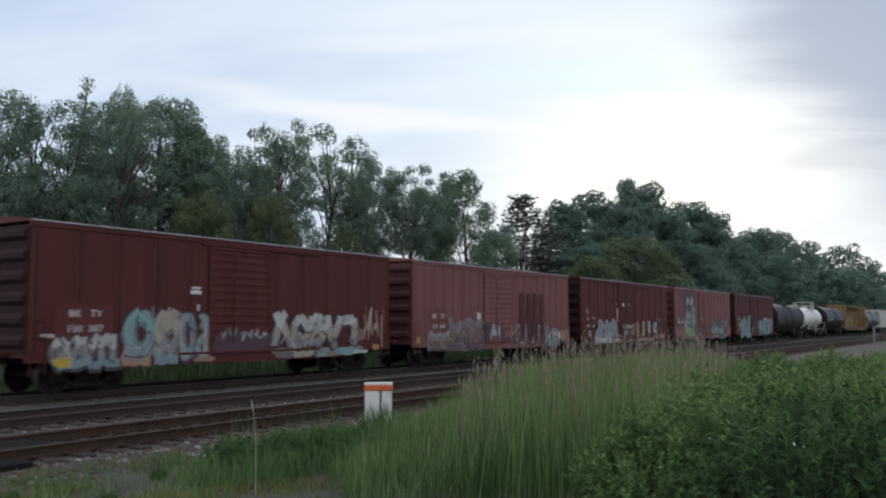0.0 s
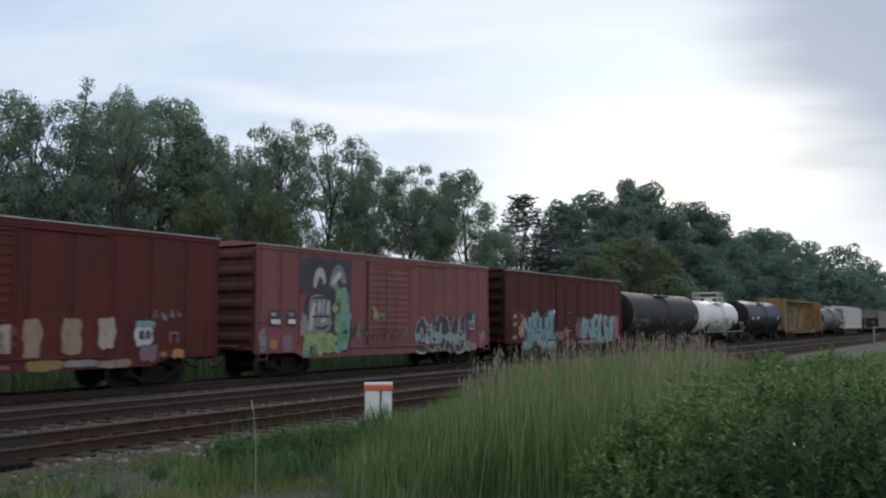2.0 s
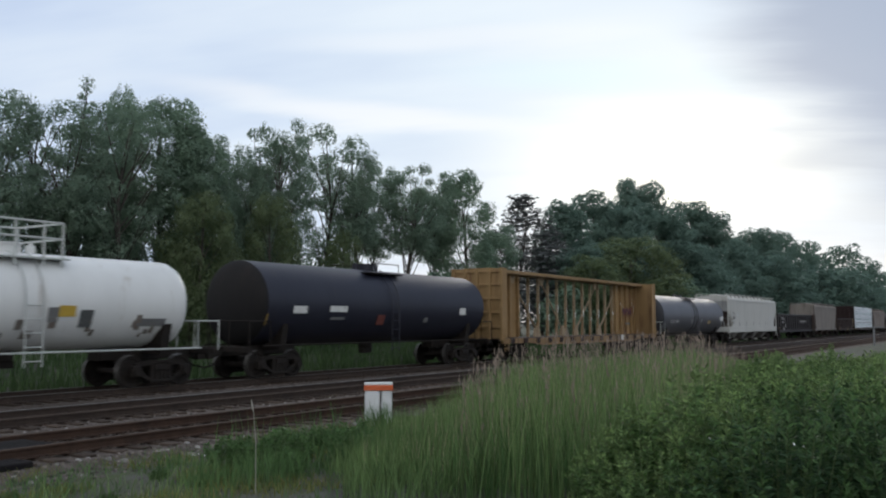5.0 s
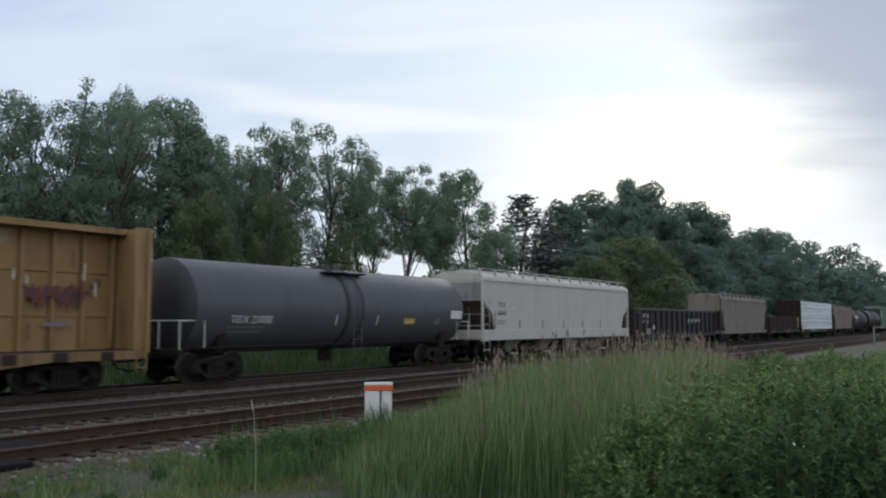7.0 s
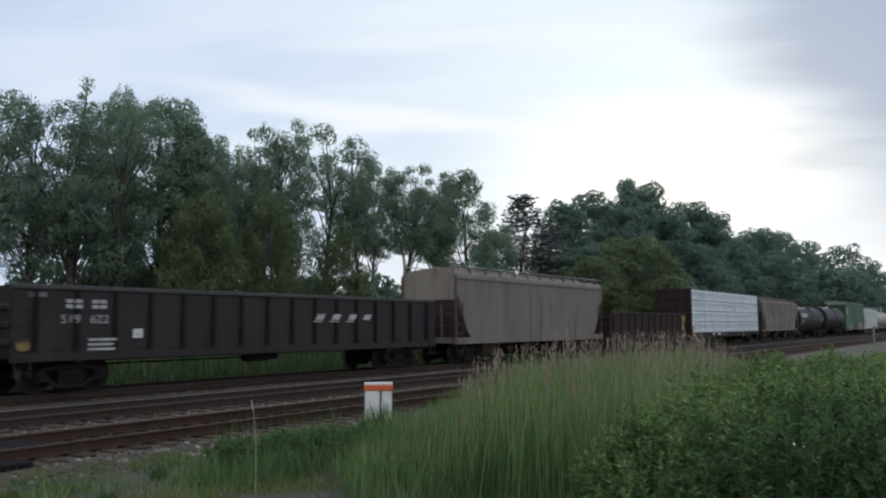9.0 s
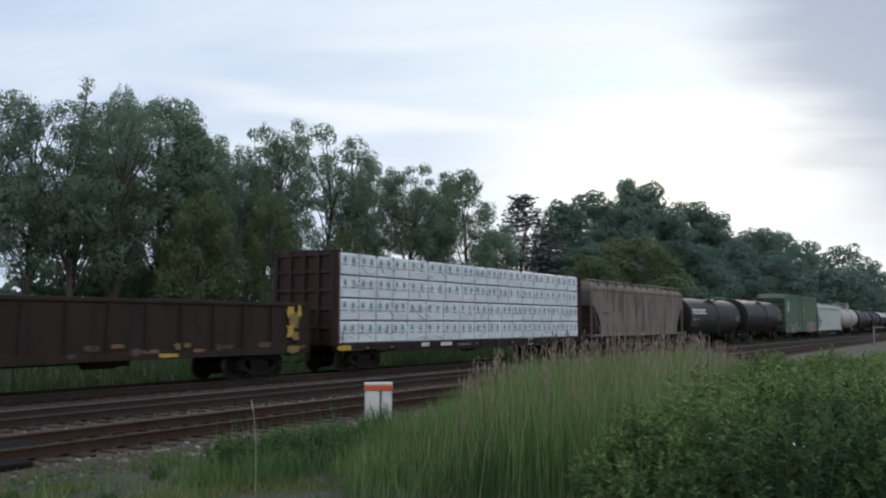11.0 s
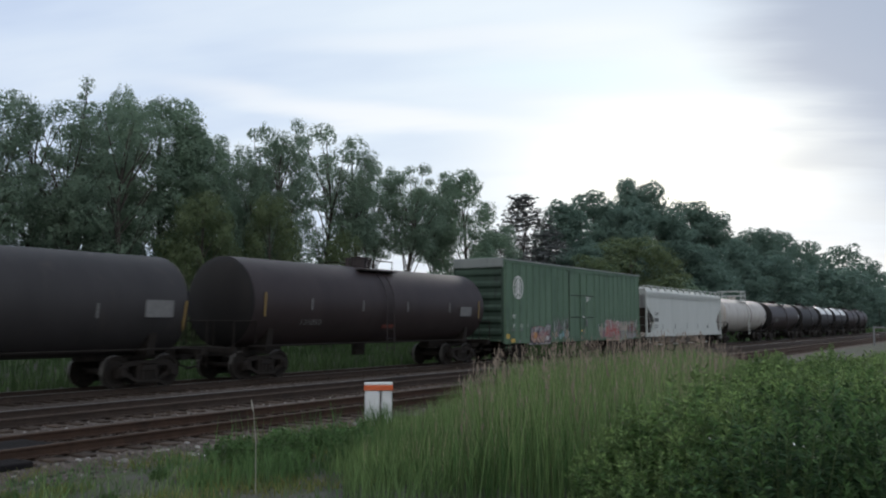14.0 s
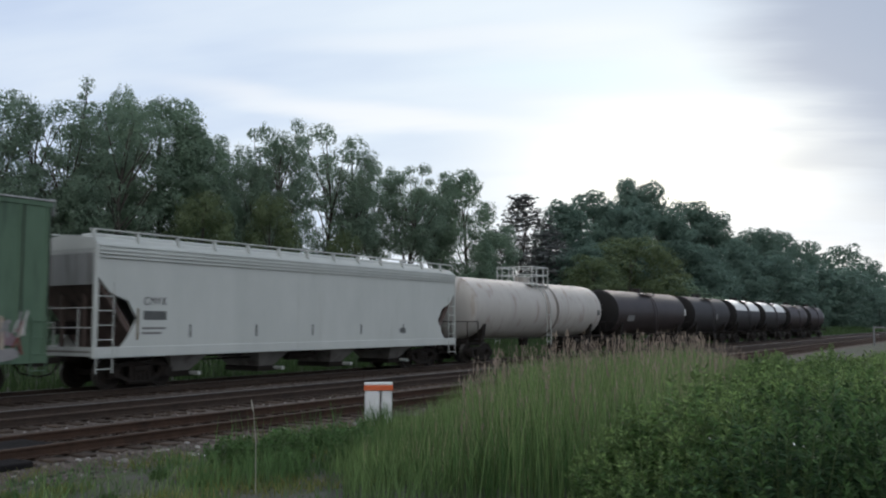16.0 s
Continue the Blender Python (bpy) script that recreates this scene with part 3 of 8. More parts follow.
def piece(car, x0, x1, z0, z1, fills, edge, count, seed, y, line=None, shine=None):
    """A row of fat rounded painted forms: a backing tone, a dark outline, fading fills and thin highlights."""
    rnd = random.Random(seed)
    w, h = (x1 - x0) / count, z1 - z0
    half = min(0.16 * w, 0.15 * h) + 0.02
    last = None
    for i in range(count):
        form = rnd.choice([f for f in FORMS if f is not last])
        last = form
        other = rnd.choice([f for f in FORMS if f is not last])
        flip, turned = rnd.random() < 0.6, rnd.random() < 0.6
        form = [[((1 - u if flip else u), (1 - v if turned else v)) for u, v in pts] for pts in (*form[:2], rnd.choice(other))]
        lean, tall, low = rnd.uniform(-0.12, 0.12), rnd.uniform(0.92, 1.08), rnd.uniform(-0.05, 0.05)
        rows = []
        for pts in form:
            rows.append([(x0 + (i - 0.06 + 1.12 * u + lean * (v - 0.5) + rnd.uniform(-0.05, 0.05)) * w, z0 + (low + v * tall + rnd.uniform(-0.04, 0.04)) * h) for u, v in pts])
        step = 0.00005 * i
        for name, mats, wider, dx, dz, dy in (("spray_shadow", (edge,), 0.075, 0.03, -0.03, 0.0), ("spray_outline", (line,), 0.034, 0, 0, 0.0022), ("spray_fill", fills, 0.0, 0, 0, 0.0044)):
            if mats[0] is None:
                continue
            bm = bmesh.new()
            for k, pts in enumerate(rows):
                band(bm, [(px + dx, pz + dz) for px, pz in pts], half + wider, y - dy - step - 0.0003 * k, rnd, 1.0 if wider else 0.9)
            ob = part(name, bm, mats[0], car)
            for m in mats[1:]:
                ob.data.materials.append(m)
            if len(mats) > 1:
                for f in ob.data.polygons:
                    f.material_index = int(min(len(mats) - 0.01, max(0, (f.center.z - z0) / h * len(mats) + rnd.uniform(-0.45, 0.45))))
        bm = bmesh.new()
        for k in range(5):
            xa, za = x0 + (i + rnd.random()) * w, z0 + rnd.random() * h
            band(bm, [(xa, za), (xa + rnd.uniform(-0.3, 0.3) * w, za + rnd.uniform(-0.3, 0.3) * h), (xa + rnd.uniform(-0.4, 0.4) * w, za + rnd.uniform(-0.4, 0.4) * h)], rnd.uniform(0.012, 0.03), y - 0.0075 - step - 0.0003 * k, rnd)
        tagged(part("spray_line", bm, rnd.choice((edge, line or edge, fills[-1])), car), kind="stuff")
        if shine:
            bm = bmesh.new()
            for k, pts in enumerate(rows):
                band(bm, [(px - 0.45 * half, pz + 0.3 * half) for px, pz in pts], 0.011, y - 0.0062 - step - 0.0003 * k, rnd)
            tagged(part("spray_shine", bm, shine, car), kind="stuff")


def spray(car, x0, x1, z0, z1, fills, count, seed, y, weight=0.04):
    """Loose thin scribbled strokes."""
    rnd = random.Random(seed)
    w, h = (x1 - x0) / count, z1 - z0
    for i in range(count):
        for k in range(3):
            xa, xb = x0 + (i + rnd.uniform(0.0, 0.9)) * w, x0 + (i + rnd.uniform(0.0, 0.9)) * w
            za, zb = z0 + rnd.uniform(0.0, 0.5) * h, z0 + rnd.uniform(0.5, 1.0) * h
            bm = bmesh.new()
            band(bm, [(xa, za), ((xa + xb) / 2 + rnd.uniform(-0.2, 0.2) * w, (za + zb) / 2), (xb, zb)], weight * rnd.uniform(0.6, 1.2), y - 0.0001 * (i * 3 + k), rnd)
            part("spray_line", bm, rnd.choice(fills), car)


def band(bm, pts, half, y, rnd, blunt=0.72):
    """One thick stroke with blunt, uneven ends."""
    left, right = [], []
    dense = []
    for k in range(9):
        t = k / 8
        a, b, c = ((1 - t) ** 2, 2 * t * (1 - t), t * t)
        dense.append((a * pts[0][0] + b * pts[1][0] + c * pts[2][0], a * pts[0][1] + b * pts[1][1] + c * pts[2][1]))
    for k, (x, z) in enumerate(dense):
        xa, za = dense[max(k - 1, 0)]
        xb, zb = dense[min(k + 1, 8)]
        d = math.hypot(xb - xa, zb - za) or 1
        nx, nz = -(zb - za) / d, (xb - xa) / d
        r = half * (blunt if k in (0, 8) else 1.0) * rnd.uniform(0.92, 1.1)
        left.append(bm.verts.new((x + nx * r, y, z + nz * r)))
        right.append(bm.verts.new((x - nx * r, y, z - nz * r)))
    for k in range(8):
        bm.faces.new((left[k], left[k + 1], right[k + 1], right[k]))


def daub(car, x, z, w, h, mat, y, seed, name="paint_patch"):
    """A loose painted patch with an uneven edge."""
    rnd = random.Random(seed)
    bm = bmesh.new()
    k = 16
    pts = []
    for i in range(k):
        a = i * math.tau / k
        c, s = math.cos(a), math.sin(a)
        r = 1 / max(abs(c), abs(s)) ** 0.6 * rnd.uniform(0.82, 1.05)
        pts.append(bm.verts.new((x + 0.5 * w * c * r, y, z + 0.5 * h * s * r)))
    bm.faces.new(pts)
    part(name, bm, mat, car)


def strokes(car, rows, y, seed, name="spray_line"):
    """Single curved strokes, each through three points, with its half width and colour."""
    rnd = random.Random(seed)
    for i, (pts, half, mat) in enumerate(rows):
        bm = bmesh.new()
        band(bm, pts, half, y - 0.0004 * i, rnd)
        part(name, bm, mat, car)


def flat_shape(car, pts, mat, y, name="paint_patch"):
    """A painted area with a drawn outline."""
    bm = bmesh.new()
    bm.faces.new([bm.verts.new((x, y, z)) for x, z in pts])
    bmesh.ops.triangulate(bm, faces=bm.faces[:])
    part(name, bm, mat, car)


def contour(car, pts, half, mat, y, seed):
    """A sprayed line round a painted area."""
    rnd = random.Random(seed)
    bm = bmesh.new()
    for i, (a, b) in enumerate(zip(pts, pts[1:] + pts[:1])):
        band(bm, [a, ((a[0] + b[0]) / 2, (a[1] + b[1]) / 2), b], half, y - 0.0002 * i, rnd, 1.0)
    part("spray_outline", bm, mat, car)


def patch(car, x0, x1, z0, z1, mat, y, seed, name="paint_patch"):
    """A painted patch with worn corners and a ragged edge."""
    rnd = random.Random(seed)
    bm = bmesh.new()
    cx, cz, hw, hh = (x0 + x1) / 2, (z0 + z1) / 2, abs(x1 - x0) / 2, abs(z1 - z0) / 2
    rag = min(0.05, 0.3 * min(hw, hh))
    pts = []
    for k in range(24):
        a = k * math.tau / 24
        c, d = math.cos(a), math.sin(a)
        r = 1 / (abs(c) ** 7 + abs(d) ** 7) ** (1 / 7)
        pts.append(bm.verts.new((cx + hw * c * r + rnd.uniform(-rag, rag), y, cz + hh * d * r + rnd.uniform(-rag, rag))))
    bm.faces.new(pts)
    part(name, bm, mat, car)


# ------------------------------------------------------------------ box cars
def corrugated_end(bm, x, out, z0, z1, waves, depth=0.09, half=HALF - 0.04):
    """An end wall pressed into level ribs, with a frame of corner posts."""
    prof = []
    step = (z1 - z0) / waves
    for i in range(waves):
        b = z0 + i * step
        prof += [(0.0, b + 0.02 * step), (0.0, b + 0.28 * step), (depth, b + 0.48 * step), (depth, b + 0.72 * step), (0.0, b + 0.94 * step)]
    outline = [(x - out * 0.05, z0)] + [(x + out * d, z) for d, z in prof] + [(x, z1), (x - out * 0.05, z1)]
    prism(bm, outline, -half + 0.12, half - 0.12)
    for s in (-1, 1):
        box(bm, min(x - out * 0.06, x + out * 0.03), max(x - out * 0.06, x + out * 0.03), s * half - 0.13 * (s > 0), s * half + 0.13 * (s < 0), z0 - 0.1, z1, 0.015)


def box_car(length, mat, label, ribs, door=3.05, door_at=0.0, top=4.52, sill=0.64, roof=None, door_style="ribbed", end_waves=6, raised=False, rib=0.07):
    car = thing("box_car", label, "freight car", "cars of the freight train")
    h = length / 2
    side = HALF
    bm = bmesh.new()
    box(bm, -h + 0.05, h - 0.05, -side, side, 0.98, top - 0.1, 0.01)
    part("body", bm, mat, car)
    for s in (-1, 1):
        bm = bmesh.new()
        y0, y1 = sorted((s * (side + 0.012), s * (side - 0.05)))
        prism(bm, [(-h, 0.86), (-h + 1.9, 0.86), (-h + 2.5, sill), (h - 2.5, sill), (h - 1.9, 0.86), (h, 0.86), (h, 1.1), (-h, 1.1)], y0, y1)
        part("side_sill", bm, mat, car)
        bm = bmesh.new()
        y0, y1 = sorted((s * (side + 0.03), s * (side - 0.05)))
        box(bm, -h, h, y0, y1, top - 0.16, top - 0.02, 0.012)
        part("top_rail", bm, mat, car)
    # upright ribs, sharing one mesh
    bm = bmesh.new()
    z0, z1 = 1.1, top - 0.16
    a = [(-rib, 0.02), (-rib * 0.55, -0.032), (rib * 0.55, -0.032), (rib, 0.02)]
    lo = [bm.verts.new((x, y, z0)) for x, y in a]
    hi = [bm.verts.new((x, y, z1)) for x, y in a]
    for i in range(3):
        bm.faces.new((lo[i], lo[i + 1], hi[i + 1], hi[i]))
    bm.faces.new((lo[3], lo[0], hi[0], hi[3]))
    bm.faces.new(lo)
    bm.faces.new(hi)
    rib_me = mesh_of("rib", bm, mat)
    # near black strip beside each rib of the near side
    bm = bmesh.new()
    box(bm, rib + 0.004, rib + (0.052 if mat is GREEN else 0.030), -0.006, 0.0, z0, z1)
    strip_me = mesh_of("seam", bm, NEAR_BLACK)
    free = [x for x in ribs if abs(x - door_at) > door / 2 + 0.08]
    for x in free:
        put("seam", strip_me, put("rib", rib_me, car, pose(x, -side, 0)))
        put("rib", rib_me, car, pose(-x, side, 0, 0, 0, 180))
    # sliding doors
    for s in (-1, 1):
        bm, ribs_made, frames_made = bmesh.new(), [], []
        d0, d1, z0, z1 = door_at - door / 2, door_at + door / 2, 1.02, top - 0.24
        y = s * (side + 0.005)
        out = s * 0.055
        lo_y, hi_y = sorted((y, y + out))
        for xa, xb in ((d0, d0 + 0.09), (d1 - 0.09, d1)):
            fb = bmesh.new()
            box(fb, xa, xb, lo_y, hi_y, z0, z1, 0.012)
            frames_made.append(fb)
        for za, zb in ((z0, z0 + 0.1), (z1 - 0.1, z1)):
            fb = bmesh.new()
            box(fb, d0 + 0.09, d1 - 0.09, lo_y + 0.002, hi_y - 0.002, za, zb, 0.01)
            frames_made.append(fb)
        if door_style == "ribbed":
            n = 13
            a, b = sorted((y, y + out * 0.12))
            box(bm, d0 + 0.09, d1 - 0.09, a, b, z0 + 0.1, z1 - 0.1)
            for i in range(n):
                zc = z0 + (i + 0.7) * (z1 - z0) / (n + 0.4)
                a, b = sorted((y, y + out * 0.6))
                rb = bmesh.new()
                box(rb, d0 + 0.09, d1 - 0.09, a, b, zc - 0.06, zc + 0.05, 0.014)
                ribs_made.append(rb)
        else:
            a, b = sorted((y, y + out * 0.5))
            box(bm, d0 + 0.09, d1 - 0.09, a, b, z0 + 0.1, z1 - 0.1)
            for xc in (d0 + door * 0.42, d0 + door * 0.68):
                a, b = sorted((y, y + out * 1.5))
                rb = bmesh.new()
                box(rb, xc - 0.03, xc + 0.03, a, b, z0 + 0.05, z1 - 0.05, 0.01)
                ribs_made.append(rb)
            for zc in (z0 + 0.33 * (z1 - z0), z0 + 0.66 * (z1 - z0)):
                # near black strip below the level door rib
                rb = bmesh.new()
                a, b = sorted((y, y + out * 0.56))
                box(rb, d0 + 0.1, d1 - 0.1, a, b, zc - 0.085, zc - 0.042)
                part("seam", rb, NEAR_BLACK, car)
                a, b = sorted((y, y + out * 1.2))
                rb = bmesh.new()
                box(rb, d0, d1, a, b, zc - 0.04, zc + 0.04, 0.01)
                ribs_made.append(rb)
        d = part("door", bm, mat, car)
        for xs in (d0 - 0.025, d1 + 0.025):
            bm = bmesh.new()
            a, b = sorted((y, y + s * 0.02))
            box(bm, xs - 0.022, xs + 0.022, a, b, z0, z1)
            part("door_gap", bm, NEAR_BLACK, car)
        for rb in ribs_made:
            part("door_rib", rb, mat, d)
        for fb in frames_made:
            part("door_frame", fb, mat, d)
        bm = bmesh.new()
        a, b = sorted((y + out, y + out * 2))
        tube(bm, [(door_at - 0.35, y + out * 1.6, z0 + 0.25), (door_at - 0.35, y + out * 1.6, z1 - 0.2)], 0.024, 6)
        tube(bm, [(door_at - 0.62, y + out * 1.8, z0 + 0.9), (door_at - 0.1, y + out * 1.8, z0 + 1.05)], 0.02, 6)
        part("lock_bar", bm, mat, d)
        bm = bmesh.new()
        a, b = sorted((s * side, s * (side + 0.07)))
        box(bm, d0 - 1.2, d1 + door * 0.9, a, b, 0.93, 1.0, 0.012)
        box(bm, d0 - 0.3, d1 + door * 0.9, a, b, z1 + 0.005, z1 + 0.075, 0.012)
        part("door_track", bm, mat, car)
    # roof with cross seams
    bm = bmesh.new()
    strip(bm, [(-side - 0.035, top - 0.02), (-side - 0.035, top + 0.02), (0, top + 0.16), (side + 0.035, top + 0.02), (side + 0.035, top - 0.02)], -h - 0.02, h + 0.02)
    x = -h + 0.3
    while x < h:
        strip(bm, [(-side, top + 0.02), (-side, top + 0.055), (0, top + 0.20), (side, top + 0.055), (side, top + 0.02)], x - 0.05, x + 0.05)
        x += 1.18
    part("roof", bm, roof or mat, car)
    for s in (-1, 1):
        bm = bmesh.new()
        a, b = sorted((s * (side + 0.036), s * (side + 0.062)))
        box(bm, -h - 0.02, h + 0.02, a, b, top - 0.015, top + 0.03, 0.006)
        part("roof_edge", bm, ROOF_ZINC, car)
    for s in (-1, 1):
        bm = bmesh.new()
        corrugated_end(bm, s * (h - 0.03), s, 1.05, top - (0.42 if raised else 0.12), end_waves)
        # end walls take a darker paint than the sides
        part("end_wall", bm, {BROWN: END_DARK, BROWN_DARK: END_DARK, GREEN: GREEN_END, PINK: PINK_END}.get(mat, mat), car)
        if raised:
            bm = bmesh.new()
            box(bm, min(s * h, s * (h + 0.10)), max(s * h, s * (h + 0.10)), -side + 0.02, side - 0.02, top - 0.40, top + 0.08, 0.03)
            part("end_header", bm, HEADER_GREY, car)
        ladder(car, min(s * (h - 0.08), s * (h - 0.5)), max(s * (h - 0.08), s * (h - 0.5)), -side - 0.06, 0.55, 2.05, mat)
        bm = bmesh.new()
        box(bm, min(s * h, s * (h + 0.28)), max(s * h, s * (h + 0.28)), -0.7, 0.7, 1.08, 1.13, 0.008)
        part("end_platform", bm, mat, car)
    running_gear(car, length)
    return car


def spaced(length, step, margin=0.12):
    k = max(2, round((length - 2 * margin) / step))
    return [-length / 2 + margin + i * (length - 2 * margin) / k for i in range(k + 1)]


# ------------------------------------------------------------------ tank cars
def tank_car(length, radius, mat, label, axis=2.68, white_top=False, platform="low", rail=True, bands=(), sag=0.0, seams=6, gear=2.0, inset=0.45, dish=0.34, dome=0.20):
    car = thing("tank_car", label, "freight car", "cars of the freight train")
    h = length / 2 - inset
    head = radius * dish
    prof = []
    for k in range(7):
        a = k / 6 * math.pi / 2
        prof.append((-h + head - head * math.cos(a), radius * math.sin(a)))
    body = []
    for i in range(seams + 1):
        x = -h + head + i * (2 * h - 2 * head) / seams
        body.append((x, radius))
    bm = bmesh.new()
    spin(bm, [(body[0][0], radius - 0.02)] + body + [(body[-1][0], radius - 0.02)], axis, 48)
    part("tank_shell", bm, mat, car, smooth=True).data.set_sharp_from_angle(angle=radians(50))
    # heads are darker than the shell, except on white and cream tanks
    for s in (-1, 1):
        bm = bmesh.new()
        spin(bm, [(-s * x, r * 0.996) for x, r in prof], axis, 48)
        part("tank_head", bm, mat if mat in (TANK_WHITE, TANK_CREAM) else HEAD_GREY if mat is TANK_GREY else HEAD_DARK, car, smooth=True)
    for x0, x1, m2 in bands:
        bm = bmesh.new()
        k0, k1 = radius + 0.006, radius + 0.016
        spin(bm, [(x0, k0), (x0, k1), (x1, k1), (x1, k0)], axis, 48)
        part("shell_band", bm, m2, car, smooth=False)
    if white_top:
        bm = bmesh.new()
        seg = 14
        for xa, xb in ((-h + head + 0.1, -0.45), (0.45, h - head - 0.1)):
            prev = None
            for k in range(seg + 1):
                a = radians(-72 + 144 * k / seg)
                r = radius + 0.018
                cur = [bm.verts.new((x, r * math.sin(a), axis + r * math.cos(a))) for x in (xa, xb)]
                if prev:
                    bm.faces.new((prev[0], prev[1], cur[1], cur[0]))
                prev = cur
        part("worn_top_coat", bm, white_top, car, smooth=True)
    # manway with its fittings
    bm = bmesh.new()
    tube(bm, [(0, 0, axis + radius - 0.05), (0, 0, axis + radius + dome)], 0.36, 16)
    tube(bm, [(0, 0, axis + radius + dome), (0, 0, axis + radius + dome + 0.05)], 0.41, 16)
    tube(bm, [(0.75, 0.1, axis + radius - 0.05), (0.75, 0.1, axis + radius + dome + 0.02)], 0.13, 10)
    tube(bm, [(0.75, 0.1, axis + radius + dome + 0.02), (0.75, 0.1, axis + radius + dome + 0.09)], 0.06, 8)
    tube(bm, [(-0.75, 0, axis + radius - 0.05), (-0.75, 0, axis + radius + dome * 0.5 + 0.16)], 0.1, 10)
    part("manway", bm, mat, car)
    t = axis + radius
    rail_mat = HOPPER_GREY if mat in (TANK_WHITE, TANK_CREAM) else UNDER
    for y in (-0.85, 0.85):
        bm = bmesh.new()
        box(bm, -1.2, 1.2, y - 0.22, y + 0.22, t - 0.20, t - 0.16)
        part("platform_grating", bm, rail_mat, car)
        if platform == "high":
            for z in (t + 0.35, t + 0.78):
                bm = bmesh.new()
                tube(bm, [(-0.95, 0, z), (-0.95, y * 1.25, z), (0.95, y * 1.25, z), (0.95, 0, z)], 0.032, 6)
                part("platform_rail", bm, rail_mat, car)
            for x in (-0.95, -0.4, 0.4, 0.95):
                bm = bmesh.new()
                tube(bm, [(x, y * 1.25, t - 0.4), (x, y * 1.25, t + 0.78)], 0.032, 6)
                part("rail_post", bm, rail_mat, car)
        else:
            bm = bmesh.new()
            tube(bm, [(-0.9, y * 1.2, t - 0.25), (-0.9, y * 1.2, t + 0.22), (0.9, y * 1.2, t + 0.22), (0.9, y * 1.2, t - 0.25)], 0.022, 6)
            part("platform_rail", bm, rail_mat, car)
    # side ladder at the middle
    for s in (-1, 1):
        bm = bmesh.new()
        for x in (-0.25, 0.25):
            pts = [(x, s * (radius + 0.08), 0.75), (x, s * (radius + 0.08), axis)]
            for k in range(1, 7):
                a = k / 6 * radians(70)
                pts.append((x, s * (radius + 0.08) * math.cos(a), axis + (radius + 0.08) * math.sin(a)))
            tube(bm, pts, 0.02, 5)
        z = 0.9
        while z < axis:
            tube(bm, [(-0.25, s * (radius + 0.08), z), (0.25, s * (radius + 0.08), z)], 0.016, 5)
            z += 0.36
        if sag >= 0:
            part("side_ladder", bm, rail_mat if rail_mat is HOPPER_GREY else mat, car)
        else:
            bm.free()
    # end sills, saddles and rails
    for s in (-1, 1):
        bm = bmesh.new()
        xa, xb = sorted((s * (length / 2), s * (length / 2 - 3.6)))
        box(bm, xa, xb, -0.28, 0.28, 0.78, 1.12, 0.02)
        xa, xb = sorted((s * (length / 2 - 0.05), s * (length / 2 - 0.3)))
        box(bm, xa, xb, -1.42, 1.42, 0.92, 1.10, 0.015)
        part("stub_sill", bm, UNDER, car)
        bm = bmesh.new()
        xc = s * (length / 2 - gear)
        pts = [(-1.15, 0.95), (-1.3, axis - radius * 0.45), (-0.9, axis - radius * 0.72), (0, axis - radius + 0.03), (0.9, axis - radius * 0.72), (1.3, axis - radius * 0.45), (1.15, 0.95)]
        strip(bm, pts, xc - 0.14, xc + 0.14)
        part("saddle", bm, UNDER, car)
        if rail:
            bm = bmesh.new()
            y, z = 1.44, 1.95
            xe = s * (length / 2 - 0.12)
            tube(bm, [(s * (length / 2 - 1.1), -y, 1.12), (s * (length / 2 - 1.1), -y, z), (xe, -y, z), (xe, y, z), (s * (length / 2 - 1.1), y, z), (s * (length / 2 - 1.1), y, 1.12)], 0.026, 6)
            for yy in (-y, -0.5, 0.5, y):
                tube(bm, [(xe, yy, 1.05), (xe, yy, z)], 0.024, 6)
            part("end_rail", bm, HOPPER_GREY if rail == "light" else UNDER, car)
            ladder(car, min(s * (length / 2 - 0.1), s * (length / 2 - 0.5)), max(s * (length / 2 - 0.1), s * (length / 2 - 0.5)), -1.45, 0.5, 1.1, UNDER, 0.3, "step")
    for y in (-1.42, 1.42):
        bm = bmesh.new()
        tube(bm, [(-length / 2 + 0.8, y, 1.12), (length / 2 - 0.8, y, 1.12)], 0.028, 6)
        part("handrail", bm, HOPPER_GREY if mat is TANK_WHITE else UNDER, car)
    # bottom outlet
    bm = bmesh.new()
    tube(bm, [(0, 0, axis - radius - 0.25), (0, 0, axis - radius + 0.06)], 0.28, 12)
    box(bm, -0.3, 0.3, -0.12, 0.12, axis - radius - 0.45, axis - radius - 0.25, 0.02)
    part("bottom_outlet", bm, UNDER, car)
    running_gear(car, length, gear, sill=False)
    return car


def on_shell(axis, radius, z):
    """The near side of a tank at height z: distance and slant."""
    c = max(-1, min(1, (z - axis) / radius))
    return -(radius + 0.012) * math.sqrt(1 - c * c), math.degrees(math.asin(c))


def tank_mark(car, axis, radius, x, z, w, h, mat, name="reflector"):
    y, a = on_shell(axis, radius, z)
    bm = bmesh.new()
    box(bm, -w / 2, w / 2, -0.008, 0.004, -h / 2, h / 2)
    part(name, bm, mat, car, m=pose(x, y, z, -a))


def tank_text(car, axis, radius, text, x, z, size, mat, wide=1.0):
    y, a = on_shell(axis, radius, z + size * 0.35)
    lettering(car, text, x, z, size, y - 0.012, mat, wide=wide, dip=a)


